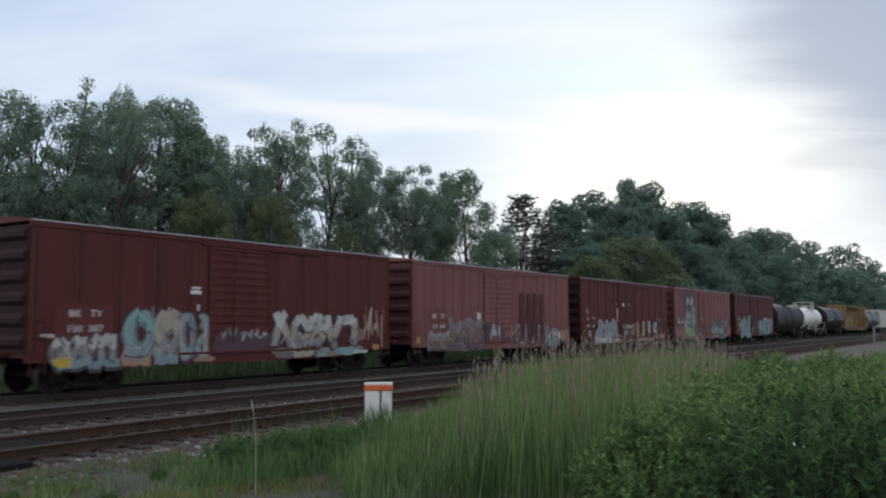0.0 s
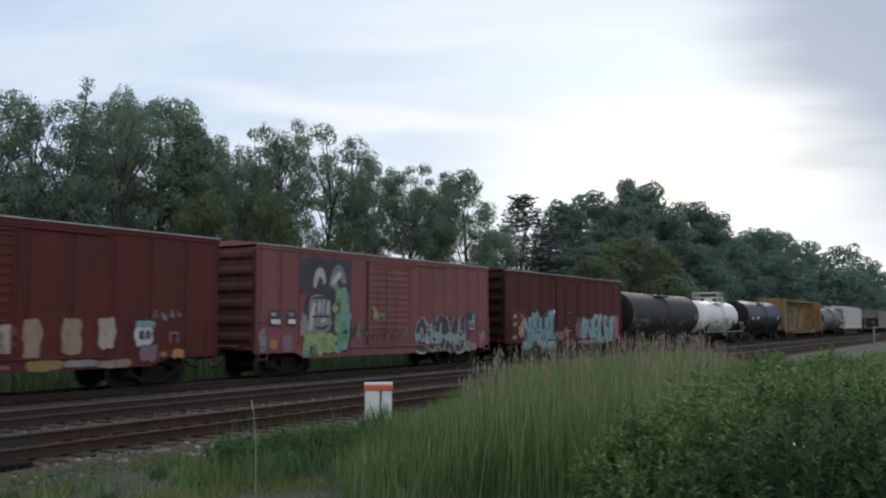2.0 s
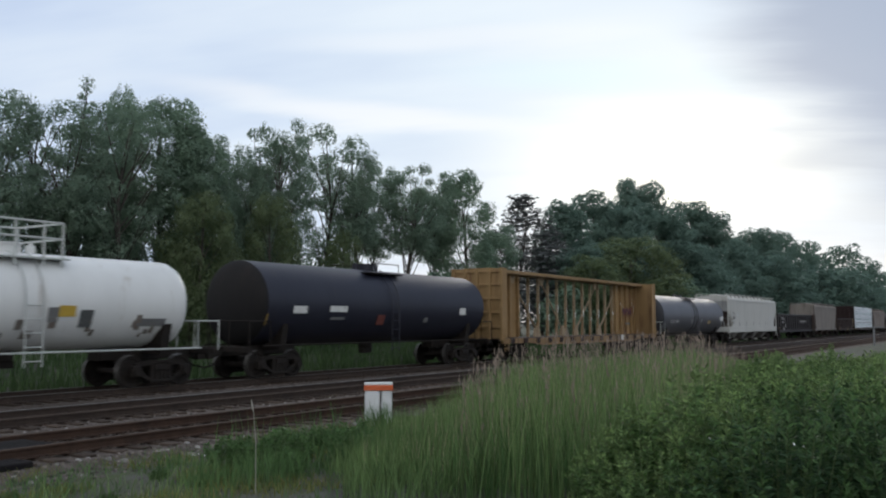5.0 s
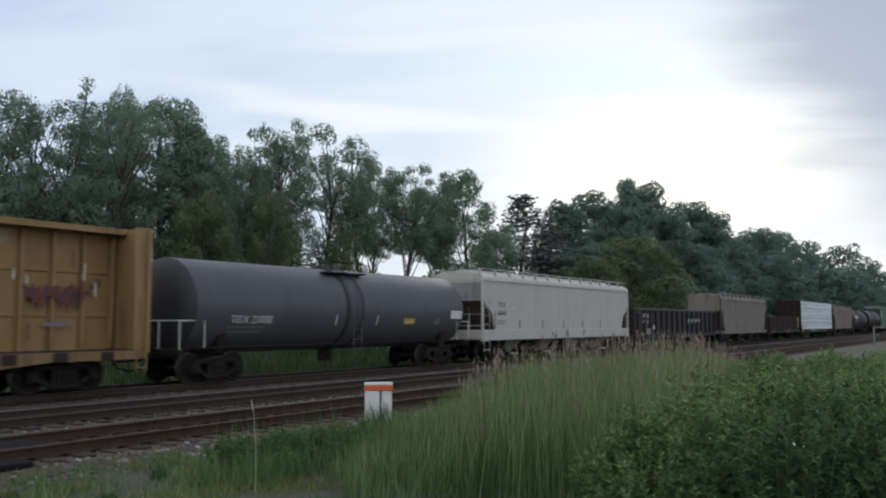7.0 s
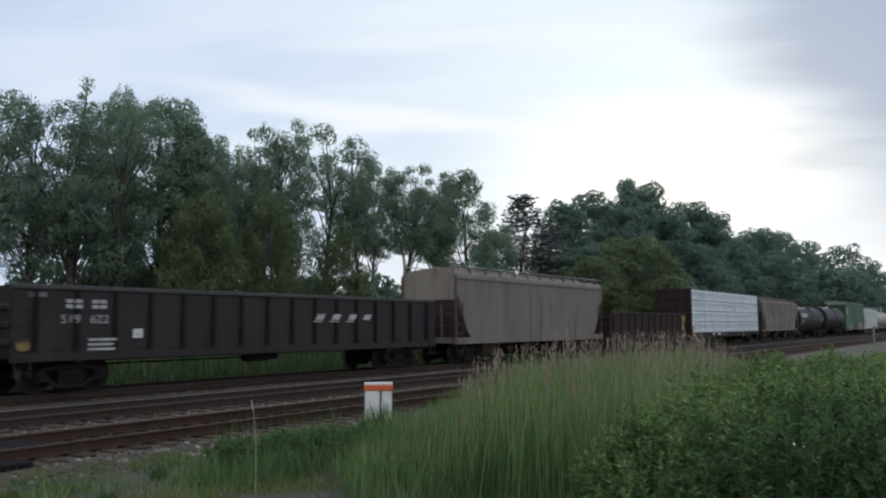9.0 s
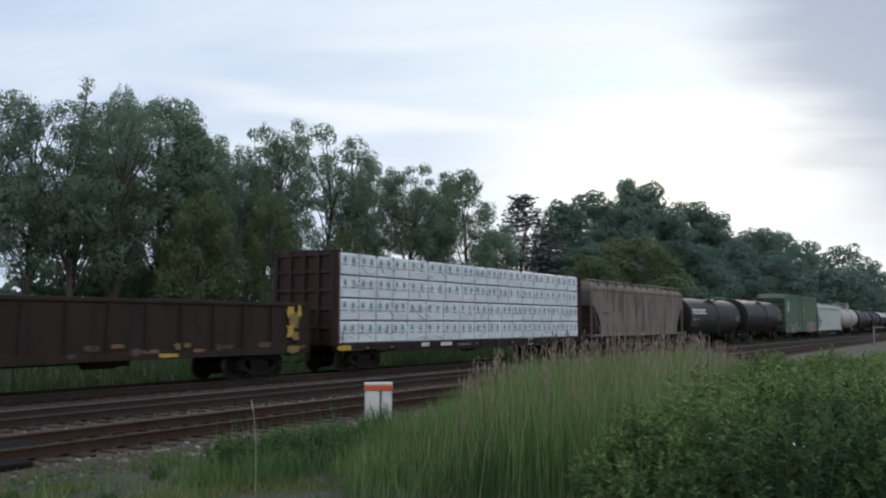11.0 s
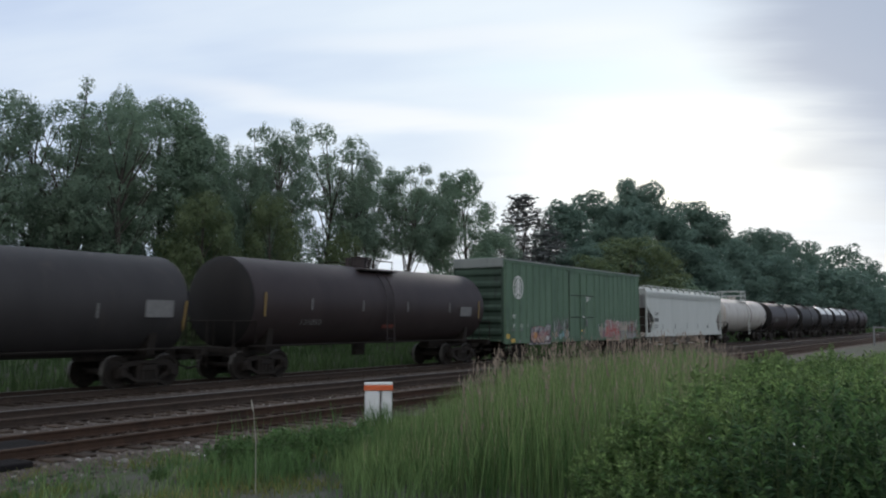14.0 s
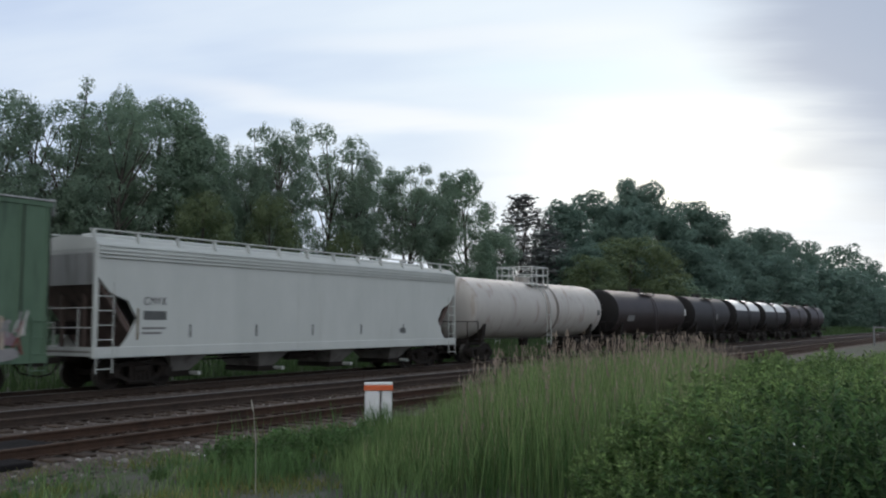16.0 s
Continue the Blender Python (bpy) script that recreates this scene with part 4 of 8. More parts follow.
# ------------------------------------------------------------------ covered hoppers
def hopper_car(length, mat, label, top=4.42, bays=3, eave=3.96, lip=True, cut=((0.0, 3.05), (0.43, 2.75), (0.85, 2.45), (1.15, 2.1), (1.35, 1.7), (1.4, 1.12)), sill=(0.92, 1.22), ticks=()):
    car = thing("hopper_car", label, "freight car", "cars of the freight train")
    h = length / 2
    side = 1.5
    end_mat = HOPPER_END if mat is HOPPER_ROSE else mat
    # side sheets cut away at the ends; the plates swell outwards below the eave
    left = [(-h + 0.12, eave)] + [(-h + 0.12 + x, z) for x, z in cut]
    outline = left + [(-x, z) for x, z in reversed(left)]
    for s in (-1, 1):
        bm = bmesh.new()
        y0, y1 = sorted((s * side, s * (side - 0.08)))
        prism(bm, outline, y0, y1)
        part("side_sheet", bm, mat, car)
    # slope sheets and ends, dark brown from grime and from shade put in
    for s in (-1, 1):
        bm = bmesh.new()
        xs = s * (h - 0.14)
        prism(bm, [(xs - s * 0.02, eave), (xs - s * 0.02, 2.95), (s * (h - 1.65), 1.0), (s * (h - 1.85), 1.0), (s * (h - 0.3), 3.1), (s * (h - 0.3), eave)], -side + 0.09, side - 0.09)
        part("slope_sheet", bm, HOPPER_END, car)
        bm = bmesh.new()
        xa, xb = sorted((s * (h - 0.10), s * (h - 0.135)))
        box(bm, xa, xb, -side + 0.09, side - 0.09, 2.94, eave)
        part("end_sheet", bm, END_SLATE if mat is HOPPER_BEIGE else END_PALE if mat in (HOPPER_GREY, HOPPER_WARM) else mat, car)
        bm = bmesh.new()
        for y in (-side + 0.04, side - 0.04):
            xa, xb = sorted((s * (h - 0.02), s * (h - 0.12)))
            box(bm, xa, xb, y - 0.05, y + 0.05, 1.0, eave + 0.1, 0.01)
            part("corner_post", bm, end_mat, car)
            bm = bmesh.new()
        for y in (-0.5, 0.5):
            xa, xb = sorted((s * (h - 0.35), s * (h - 0.47)))
            box(bm, xa, xb, y - 0.05, y + 0.05, 1.1, 2.75, 0.01)
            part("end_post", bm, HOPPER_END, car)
            bm = bmesh.new()
        bm.free()
        bm = bmesh.new()
        xa, xb = sorted((s * (h - 0.02), s * (h - 1.9)))
        box(bm, xa, xb, -side + 0.1, side - 0.1, 1.06, 1.12)
        part("end_platform", bm, HOPPER_END, car)
        bm = bmesh.new()
        xa, xb = sorted((s * (h - 0.02), s * (h - 0.08)))
        box(bm, xa, xb, -side + 0.1, side - 0.1, sill[0] + 0.05, sill[1])
        part("end_sill", bm, mat, car)
        xa, xb = sorted((s * (h - 0.1), s * (h - 0.62)))
        ladder(car, xa, xb, -side - 0.03, 0.5, 3.0, end_mat, 0.4)
        bm = bmesh.new()
        tube(bm, [(s * (h - 0.06), -1.45, 1.75), (s * (h - 0.06), 1.45, 1.75)], 0.017, 6)
        tube(bm, [(s * (h - 0.06), -1.45, 2.3), (s * (h - 0.06), 0.9, 2.3)], 0.017, 6)
        tube(bm, [(s * (h - 0.06), -0.75, 1.1), (s * (h - 0.06), -0.75, 2.3)], 0.02, 6)
        tube(bm, [(s * (h - 0.02), 0.3, 1.1), (s * (h - 0.02), 0.3, 1.9), (s * (h - 0.02), 0.75, 1.9), (s * (h - 0.02), 0.75, 1.1)], 0.02, 6)
        part("end_rail", bm, end_mat, car)
        bm = bmesh.new()
        tube(bm, [(s * (h - 0.35), 0.75, 1.75), (s * (h - 1.4), 0.75, 1.75)], 0.2, 12)
        part("air_reservoir", bm, UNDER, car)
    for s in (-1, 1):
        bm = bmesh.new()
        y0, y1 = sorted((s * (side + 0.02), s * (side - 0.12)))
        box(bm, -h, h, y0, y1, sill[0], sill[1], 0.015)
        part("side_sill", bm, mat, car)
    # shoulder and roof, in one bent sheet
    bm = bmesh.new()
    arc = [(-side - (0.02 if lip else 0), eave - 0.14), (-side - (0.02 if lip else 0), eave), (-side + 0.05, eave + 0.14), (-side + 0.24, eave + 0.28), (-0.75, top - 0.1), (0, top - 0.04),
           (0.75, top - 0.1), (side - 0.24, eave + 0.28), (side - 0.05, eave + 0.14), (side + (0.02 if lip else 0), eave), (side + (0.02 if lip else 0), eave - 0.14)]
    strip(bm, arc, -h + 0.1, h - 0.1)
    part("roof", bm, mat, car)
    for i, z in enumerate((eave + 0.06, eave - 0.06, eave - 0.16, eave - 0.26) if lip else (eave - 0.05,)):
        for s in (-1, 1):
            bm = bmesh.new()
            y0, y1 = sorted((s * (side + 0.02), s * (side + 0.055)))
            box(bm, -h + 0.1, h - 0.1, y0, y1, z - 0.022, z + 0.022, 0.008)
            part("eave_bead", bm, mat, car)
    # running boards and hatches
    for d in (-1, 1):
        bm = bmesh.new()
        y0, y1 = sorted((d * 1.36, d * 1.16))
        box(bm, -h + 0.02, h - 0.02, y0, y1, top + 0.045, top + 0.075, 0.006)
        part("running_board", bm, ROOF_ZINC if mat in (HOPPER_BEIGE, HOPPER_ROSE) else mat, car)
        x = -h + 0.06
        while x < h:
            bm = bmesh.new()
            y0, y1, y2 = d * 1.44, d * 1.36, d * 1.22
            strip(bm, [(y0, eave + 0.15), (y1, top + 0.046), (y2, top + 0.046), (d * 1.30, eave + 0.24)], x - 0.03, x + 0.03)
            part("board_bracket", bm, mat, car)
            x += 1.46
    bm = bmesh.new()
    box(bm, -h + 0.8, h - 0.8, -0.33, 0.33, top - 0.1, top + 0.06, 0.03)
    part("roof_hatch", bm, mat, car)
    # discharge bays, their paint darkened by grime and by painted-in shade
    span = length - 3.6
    for i in range(bays):
        xc = -span / 2 + span * (i + 0.5) / bays
        w = span / bays
        bm = bmesh.new()
        hi = [(-0.25 * w, -1.3), (0.25 * w, -1.3), (0.25 * w, 1.3), (-0.25 * w, 1.3)]
        lo = [(-0.09 * w, -0.75), (0.09 * w, -0.75), (0.09 * w, 0.75), (-0.09 * w, 0.75)]
        a = [bm.verts.new((xc + x, y, 1.15)) for x, y in hi]
        b = [bm.verts.new((xc + x, y, 0.42)) for x, y in lo]
        for k in range(4):
            bm.faces.new((a[k], a[(k + 1) % 4], b[(k + 1) % 4], b[k]))
        bm.faces.new(a)
        bm.faces.new(b)
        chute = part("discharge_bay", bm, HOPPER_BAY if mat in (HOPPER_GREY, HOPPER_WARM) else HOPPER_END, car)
        bm = bmesh.new()
        box(bm, xc - 0.12 * w, xc + 0.12 * w, -0.8, 0.8, 0.24, 0.42, 0.02)
        part("outlet_gate", bm, UNDER, chute)
        bm = bmesh.new()
        tube(bm, [(xc + 0.1 * w, -1.2, 0.34), (xc + 0.1 * w, -0.8, 0.34)], 0.06, 8)
        part("gate_shaft", bm, mat, chute)
    for x, z0, z1, m in ticks:
        bm = bmesh.new()
        box(bm, x - 0.035, x + 0.035, -side - 0.01, -side - 0.002, z0, z1)
        part("reflector", bm, m, car)
    running_gear(car, length, 1.95)
    return car


# ------------------------------------------------------------------ gondolas
def gondola_car(length, mat, label, top=2.85, floor=1.02, posts=14):
    car = thing("gondola_car", label, "freight car", "cars of the freight train")
    h = length / 2
    side = 1.45
    for s in (-1, 1):
        bm = bmesh.new()
        y0, y1 = sorted((s * side, s * (side - 0.05)))
        box(bm, -h, h, y0, y1, floor - 0.02, top - 0.05)
        part("side_sheet", bm, mat, car)
        bm = bmesh.new()
        y0, y1 = sorted((s * (side + 0.06), s * (side - 0.09)))
        box(bm, -h - 0.02, h + 0.02, y0, y1, top - 0.13, top, 0.02)
        part("top_rim", bm, RIM_GREY if mat is GONDOLA else mat, car)
        bm = bmesh.new()
        y0, y1 = sorted((s * (side + 0.05), s * (side - 0.06)))
        box(bm, -h, h, y0, y1, floor - 0.2, floor + 0.04, 0.015)
        part("side_sill", bm, mat, car)
        bm = bmesh.new()
        xa, xb = sorted((s * h, s * (h - 0.06)))
        box(bm, xa, xb, -side + 0.051, side - 0.051, floor - 0.02, top - 0.05)
        for z in (floor + 0.3, floor + 0.75, floor + 1.2):
            xa, xb = sorted((s * h, s * (h + 0.09)))
            box(bm, xa, xb, -side + 0.06, side - 0.06, z - 0.08, z + 0.08, 0.03)
        part("end_wall", bm, mat, car)
        xa, xb = sorted((s * (h - 0.06), s * (h - 0.48)))
        ladder(car, xa, xb, -side - 0.1, 0.5, top - 0.1, mat, 0.4)
    bm = bmesh.new()
    prism(bm, [(-0.075, 0), (0.075, 0), (0.05, top - floor - 0.18), (-0.05, top - floor - 0.18)], -0.085, 0.01)
    post = mesh_of("side_post", bm, NEAR_BLACK if mat is GONDOLA else mat)
    for i in range(posts):
        x = -h + 0.62 + i * (length - 1.24) / (posts - 1)
        put("side_post", post, car, pose(x, -side, floor + 0.04))
        put("side_post", post, car, pose(x, side, floor + 0.04, 0, 0, 180))
    bm = bmesh.new()
    box(bm, -h + 0.06, h - 0.06, -side + 0.06, side - 0.06, floor - 0.1, floor)
    part("floor_plate", bm, DARK_IN, car)
    running_gear(car, length, 2.0)
    return car


# ------------------------------------------------------------------ centre-beam flat cars
def beam_car(length, mat, label, loaded=False, top=4.62):
    car = thing("centre_beam_car", label, "freight car", "cars of the freight train")
    h = length / 2
    deck = 1.12
    bm = bmesh.new()
    box(bm, -h, h, -1.46, 1.46, deck - 0.07, deck, 0.01)
    part("deck", bm, mat if loaded else GONDOLA_RUST, car)
    for s in (-1, 1):
        bm = bmesh.new()
        y0, y1 = sorted((s * 1.50, s * 1.36))
        prism(bm, [(-h, 0.86), (-h + 3.0, 0.86), (-h + 4.5, 0.72), (h - 4.5, 0.72), (h - 3.0, 0.86), (h, 0.86), (h, deck - 0.01), (-h, deck - 0.01)], y0, y1)
        part("side_sill", bm, mat if loaded else YELLOW_RUST, car)
        # bulkhead
        bm = bmesh.new()
        xa, xb = sorted((s * h, s * (h - 0.10)))
        box(bm, xa, xb, -1.42, 1.42, deck, top - 0.02, 0.01)
        part("bulkhead", bm, mat, car)
        for y in (-1.4, -0.7, 0.0, 0.7, 1.4):
            bm = bmesh.new()
            xa, xb = sorted((s * (h - 0.05), s * (h + 0.12)))
            box(bm, xa, xb, y - 0.09, y + 0.09, deck - 0.1, top, 0.02)
            part("bulkhead_post", bm, mat, car)
        for z in (1.7, 2.4, 3.1, 3.8, 4.45):
            bm = bmesh.new()
            xa, xb = sorted((s * (h - 0.05), s * (h + 0.08)))
            box(bm, xa, xb, -1.4, 1.4, z - 0.07, z + 0.07, 0.02)
            part("bulkhead_rib", bm, mat, car)
        bm = bmesh.new()
        xa, xb = sorted((s * (h - 0.10), s * (h - (0.30 if loaded else 0.42))))
        box(bm, xa, xb, -1.46, -1.36, deck, top - 0.01, 0.01)
        part("bulkhead_flange", bm, FLANGE_RED if loaded else mat, car)
        bm = bmesh.new()
        box(bm, xa, xb, 1.36, 1.46, deck, top - 0.01, 0.01)
        part("bulkhead_flange", bm, FLANGE_RED if loaded else mat, car)
        # solid web near the bulkhead
        bm = bmesh.new()
        xa, xb = sorted((s * (h - 0.1), s * (h - 4.1)))
        box(bm, xa, xb, -0.05, 0.05, deck, top - 0.2)
        part("end_web", bm, mat, car)
        for i in range(5):
            bm = bmesh.new()
            x = s * (h - 0.25 - i * 0.95)
            box(bm, x - 0.06, x + 0.06, -0.22, 0.22, deck, top - 0.2, 0.015)
            part("web_post", bm, mat, car)
        for z in (2.1, 3.35):
            bm = bmesh.new()
            box(bm, xa, xb, -0.09, 0.09, z - 0.05, z + 0.05, 0.01)
            part("web_rib", bm, mat, car)
        ladder(car, min(s * (h - 0.05), s * (h - 0.4)), max(s * (h - 0.05), s * (h - 0.4)), -1.55, 0.5, 1.6, mat, 0.35)
    # top chord
    bm = bmesh.new()
    box(bm, -h, h, -0.62, 0.62, top - 0.05, top + 0.01, 0.008)
    box(bm, -h, h, -0.62, -0.57, top - 0.16, top - 0.05)
    box(bm, -h, h, 0.57, 0.62, top - 0.16, top - 0.05)
    box(bm, -h + 0.1, h - 0.1, -0.16, 0.16, top - 0.2, top - 0.05)
    part("top_chord", bm, mat, car)
    # posts that flare at the foot
    bm = bmesh.new()
    box(bm, -0.045, 0.045, -0.075, -0.05, deck, top - 0.2, 0.006)
    box(bm, -0.045, 0.045, 0.05, 0.075, deck, top - 0.2, 0.006)
    box(bm, -0.012, 0.012, -0.05, 0.05, deck, top - 0.2)
    post = mesh_of("centre_post", bm, mat if loaded else POST_BEIGE)
    bm = bmesh.new()
    prism(bm, [(-0.15, deck), (-0.14, deck + 0.62), (-0.045, deck + 0.95), (0.03, deck + 0.95), (0.07, deck + 0.62), (0.07, deck)], -0.045, 0.045)
    shoe = mesh_of("post_foot", bm, mat if loaded else YELLOW_RUST)
    inner = length - 8.6
    count = 12
    xs = [-inner / 2 + i * inner / (count - 1) for i in range(count)]
    for x in xs:
        put("post_foot", shoe, put("centre_post", post, car, pose(x, 0, 0)))
    for a, b in ((0.8, 3.85), (4.45, 7.4), (-1.05, -3.9), (-4.45, -7.4)):
        bm = bmesh.new()
        p, q = (a, deck + 0.3), (b, top - 0.45)
        prism(bm, [(p[0], p[1] - 0.032), (q[0], q[1] - 0.032), (q[0], q[1] + 0.032), (p[0], p[1] + 0.032)], -0.04, 0.04)
        foot = p if p[1] < q[1] else q
        head = q if p[1] < q[1] else p
        prism(bm, [(foot[0] - 0.34, deck), (foot[0] + 0.34, deck), (foot[0] + 0.30, deck + 0.30), (foot[0] + 0.05, deck + 0.62), (foot[0] - 0.30, deck + 0.40)], -0.06, 0.06)
        prism(bm, [(head[0] - 0.3, top - 0.2), (head[0] + 0.3, top - 0.2), (head[0] + 0.12, top - 0.62), (head[0] - 0.12, top - 0.62)], -0.06, 0.06)
        part("diagonal_brace", bm, mat if loaded else POST_BEIGE, car)
    # stake pockets along the sill, pale tie-down marks on the posts
    bm = bmesh.new()
    box(bm, -0.2, 0.2, -0.05, 0.0, 0.84, 1.10, 0.02)
    pocket = mesh_of("stake_pocket", bm, GONDOLA_RUST if not loaded else mat)
    x = -h + 0.9
    while x < h - 0.5:
        put("stake_pocket", pocket, car, pose(x, -1.5, 0))
        x += 1.42
    if not loaded:
        rnd = random.Random(5)
        for x in xs:
            z = deck + rnd.uniform(0.9, 1.4)
            bm = bmesh.new()
            box(bm, x - 0.045, x + 0.045, -0.083, -0.077, z, z + rnd.uniform(0.15, 0.6))
            part("strap_protector", bm, WHITE_MARK, car)
    running_gear(car, length, 2.3)
    return car


# ------------------------------------------------------------------ ground and tracks
def smooth01(t):
    t = max(0.0, min(1.0, t))
    return t * t * (3 - 2 * t)


def ground_z(x, y):
    """Height of the ground: a low rise round the viewer, level tracks, a bank behind the train."""
    z = 0.06 + 0.26 * (1 - smooth01((y - 6.0) / 4.5)) + 0.85 * smooth01((y - 25.2) / 7.0)
    near = 1 - smooth01((math.hypot(x - 10, y - 10) - 25) / 40)
    return z + near * 0.05 * noise.noise((x * 0.5, y * 0.5, 0.0)) + near * 0.02 * noise.noise((x * 2.1, y * 2.1, 3.0))


def axis_steps(lo, hi, fine, far):
    a = list(np.arange(lo, hi, fine))
    left, right, s = [], [], fine
    p = lo
    while p > -far:
        s *= 1.35
        p -= s
        left.append(p)
    s, p = fine, hi
    while p < far:
        s *= 1.35
        right.append(p)
        p += s
    return left[::-1] + a + right


def build_ground():
    xs, ys = axis_steps(-4, 34, 0.4, 2400), axis_steps(-4, 34, 0.4, 2400)
    verts = [(x, y, ground_z(x, y)) for y in ys for x in xs]
    k = len(xs)
    faces = [(j * k + i, j * k + i + 1, (j + 1) * k + i + 1, (j + 1) * k + i) for j in range(len(ys) - 1) for i in range(k - 1)]
    me = bpy.data.meshes.new("ground")
    me.from_pydata(verts, [], faces)
    me.materials.append(SOIL)
    for f in me.polygons:
        f.use_smooth = True
    tagged(new("ground", me), "gravelly soil with patchy turf around the railway", "ground", kind="structure")


build_ground()
TRACKS = ((22.4, RAIL_TOP, "train track with polished rails in dark ballast"), (17.42, RAIL_DULL, "empty track with a shiny rail in grimy ballast"), (13.42, RAIL_DULL, "rusty empty siding track in grimy ballast"))


def rail_profile(y, base):
    half = [(0.070, 0.0), (0.070, 0.014), (0.012, 0.032), (0.010, 0.122), (0.036, 0.134), (0.036, 0.163), (0.026, 0.172)]
    return [(y + a, base + b) for a, b in half] + [(y - a, base + b) for a, b in reversed(half)]


def build_tracks():
    rnd = random.Random(3)
    for yc, head, label in TRACKS:
        bm = bmesh.new()
        strip(bm, [(yc - 2.0, 0.02), (yc - 1.45, 0.135), (yc + 1.45, 0.135), (yc + 2.0, 0.02)], -120, 900)
        bed = tagged(new("ballast_bed", mesh_of("ballast_bed", bm, BALLAST)), "grimy crushed stone bed under the track", "ballast", kind="structure")
        track = tagged(new("railway_track"), label, "track", "parallel tracks", "structure")
        for s in (-0.7525, 0.7525):
            bm = bmesh.new()
            strip(bm, rail_profile(yc + s, RAIL_Z - 0.172), -120, 900)
            rail = part("rail", bm, RAIL_RUST if yc < 14 else RAIL, track)
            rail.data.materials.append(RAIL_TOP if (yc, s > 0) == (17.42, True) else head)
            for f in rail.data.polygons:
                if f.center.z > RAIL_Z - 0.012:
                    f.material_index = 1
        bm = bmesh.new()
        box(bm, -0.115, 0.115, -1.3, 1.3, -0.16, 0.0, 0.012)
        tie = mesh_of("sleeper", bm, TIE)
        bm = bmesh.new()
        for s in (-0.7525, 0.7525):
            box(bm, -0.09, 0.09, s - 0.17, s + 0.17, 0.0, 0.012)
            for dx, dy in ((-0.06, -0.1), (0.06, 0.1), (0.06, -0.1), (-0.06, 0.1)):
                box(bm, dx - 0.014, dx + 0.014, s + dy - 0.014, s + dy + 0.014, 0.012, 0.04)
        plate = mesh_of("tie_plate", bm, RAIL)
        x = 4.0
        while x < 60:
            m = pose(x + rnd.uniform(-0.03, 0.03), yc + rnd.uniform(-0.06, 0.06), RAIL_Z - 0.178, 0, 0, rnd.uniform(-1.2, 1.2))
            t = put("sleeper", tie, track, m)
            put("tie_plate", plate, t)
            x += 0.53
        bm = bmesh.new()
        while x < 260:
            box(bm, x - 0.115, x + 0.115, yc - 1.3, yc + 1.3, 0.03, RAIL_Z - 0.178)
            x += 0.53
        tagged(part("far_sleepers", bm, TIE, track), kind="stuff")


build_tracks()


def fast_mesh(name, verts, quads, mat):
    me = bpy.data.meshes.new(name)
    me.vertices.add(len(verts))
    me.vertices.foreach_set("co", np.asarray(verts, np.float32).ravel())
    m, k = np.shape(quads)
    me.loops.add(k * m)
    me.loops.foreach_set("vertex_index", np.asarray(quads, np.int32).ravel())
    me.polygons.add(m)
    me.polygons.foreach_set("loop_start", np.arange(0, k * m, k, dtype=np.int32))
    me.update(calc_edges=True)
    me.materials.append(mat)
    return me


def stones(name, label, areas, mat, seed):
    """Loose ballast, eight-sided lumps."""
    rng = np.random.default_rng(seed)
    verts, quads = [], []
    for x0, x1, y0, y1, count, size in areas:
        for _ in range(count):
            x, y = rng.uniform(x0, x1), rng.uniform(y0, y1)
            s = size * rng.uniform(0.5, 1.5)
            z = max(ground_z(x, y), 0.135 if any(abs(y - t[0]) < 1.45 for t in TRACKS) else 0.135 - 0.21 * (min(abs(y - t[0]) for t in TRACKS) - 1.45))
            c = np.array([(-1, -1, -0.6), (1, -1, -0.6), (1, 1, -0.6), (-1, 1, -0.6), (-0.7, -0.7, 0.6), (0.7, -0.7, 0.6), (0.7, 0.7, 0.6), (-0.7, 0.7, 0.6)]) * rng.uniform(0.6, 1.1, (8, 3)) * s
            a = rng.uniform(0, 6.3)
            c = c @ np.array([[math.cos(a), -math.sin(a), 0], [math.sin(a), math.cos(a), 0], [0, 0, 1]])
            b = len(verts)
            verts.extend(c + (x, y, z + 0.2 * s))
            quads += [(b, b + 1, b + 5, b + 4), (b + 1, b + 2, b + 6, b + 5), (b + 2, b + 3, b + 7, b + 6), (b + 3, b, b + 4, b + 7), (b + 4, b + 5, b + 6, b + 7)]
    tagged(new(name, fast_mesh(name, verts, quads, mat)), label, "stones", kind="stuff")


stones("ballast_stones", "loose grey ballast stones beside the rails", ((4, 24, 10.9, 12.1, 2600, 0.026), (5, 26, 12.1, 15.2, 2600, 0.024), (7, 30, 15.2, 19.2, 3400, 0.024), (9, 36, 19.2, 21.6, 1500, 0.024), (4.5, 11, 6.0, 11.0, 1300, 0.013)), STONE, 4)

PALE = material("pale limestone", (0.17, 0.16, 0.155), (0.26, 0.25, 0.245), 8, 0.9, bump=0.3, per="island", vary=0.4, sheen=0.2)
stones("pale_stones", "pale stones scattered along the siding", ((4, 24, 11.2, 12.3, 90, 0.028), (5, 24, 14.6, 16.2, 90, 0.026), (8.2, 11.5, 11.3, 12.2, 14, 0.044)), PALE, 14)


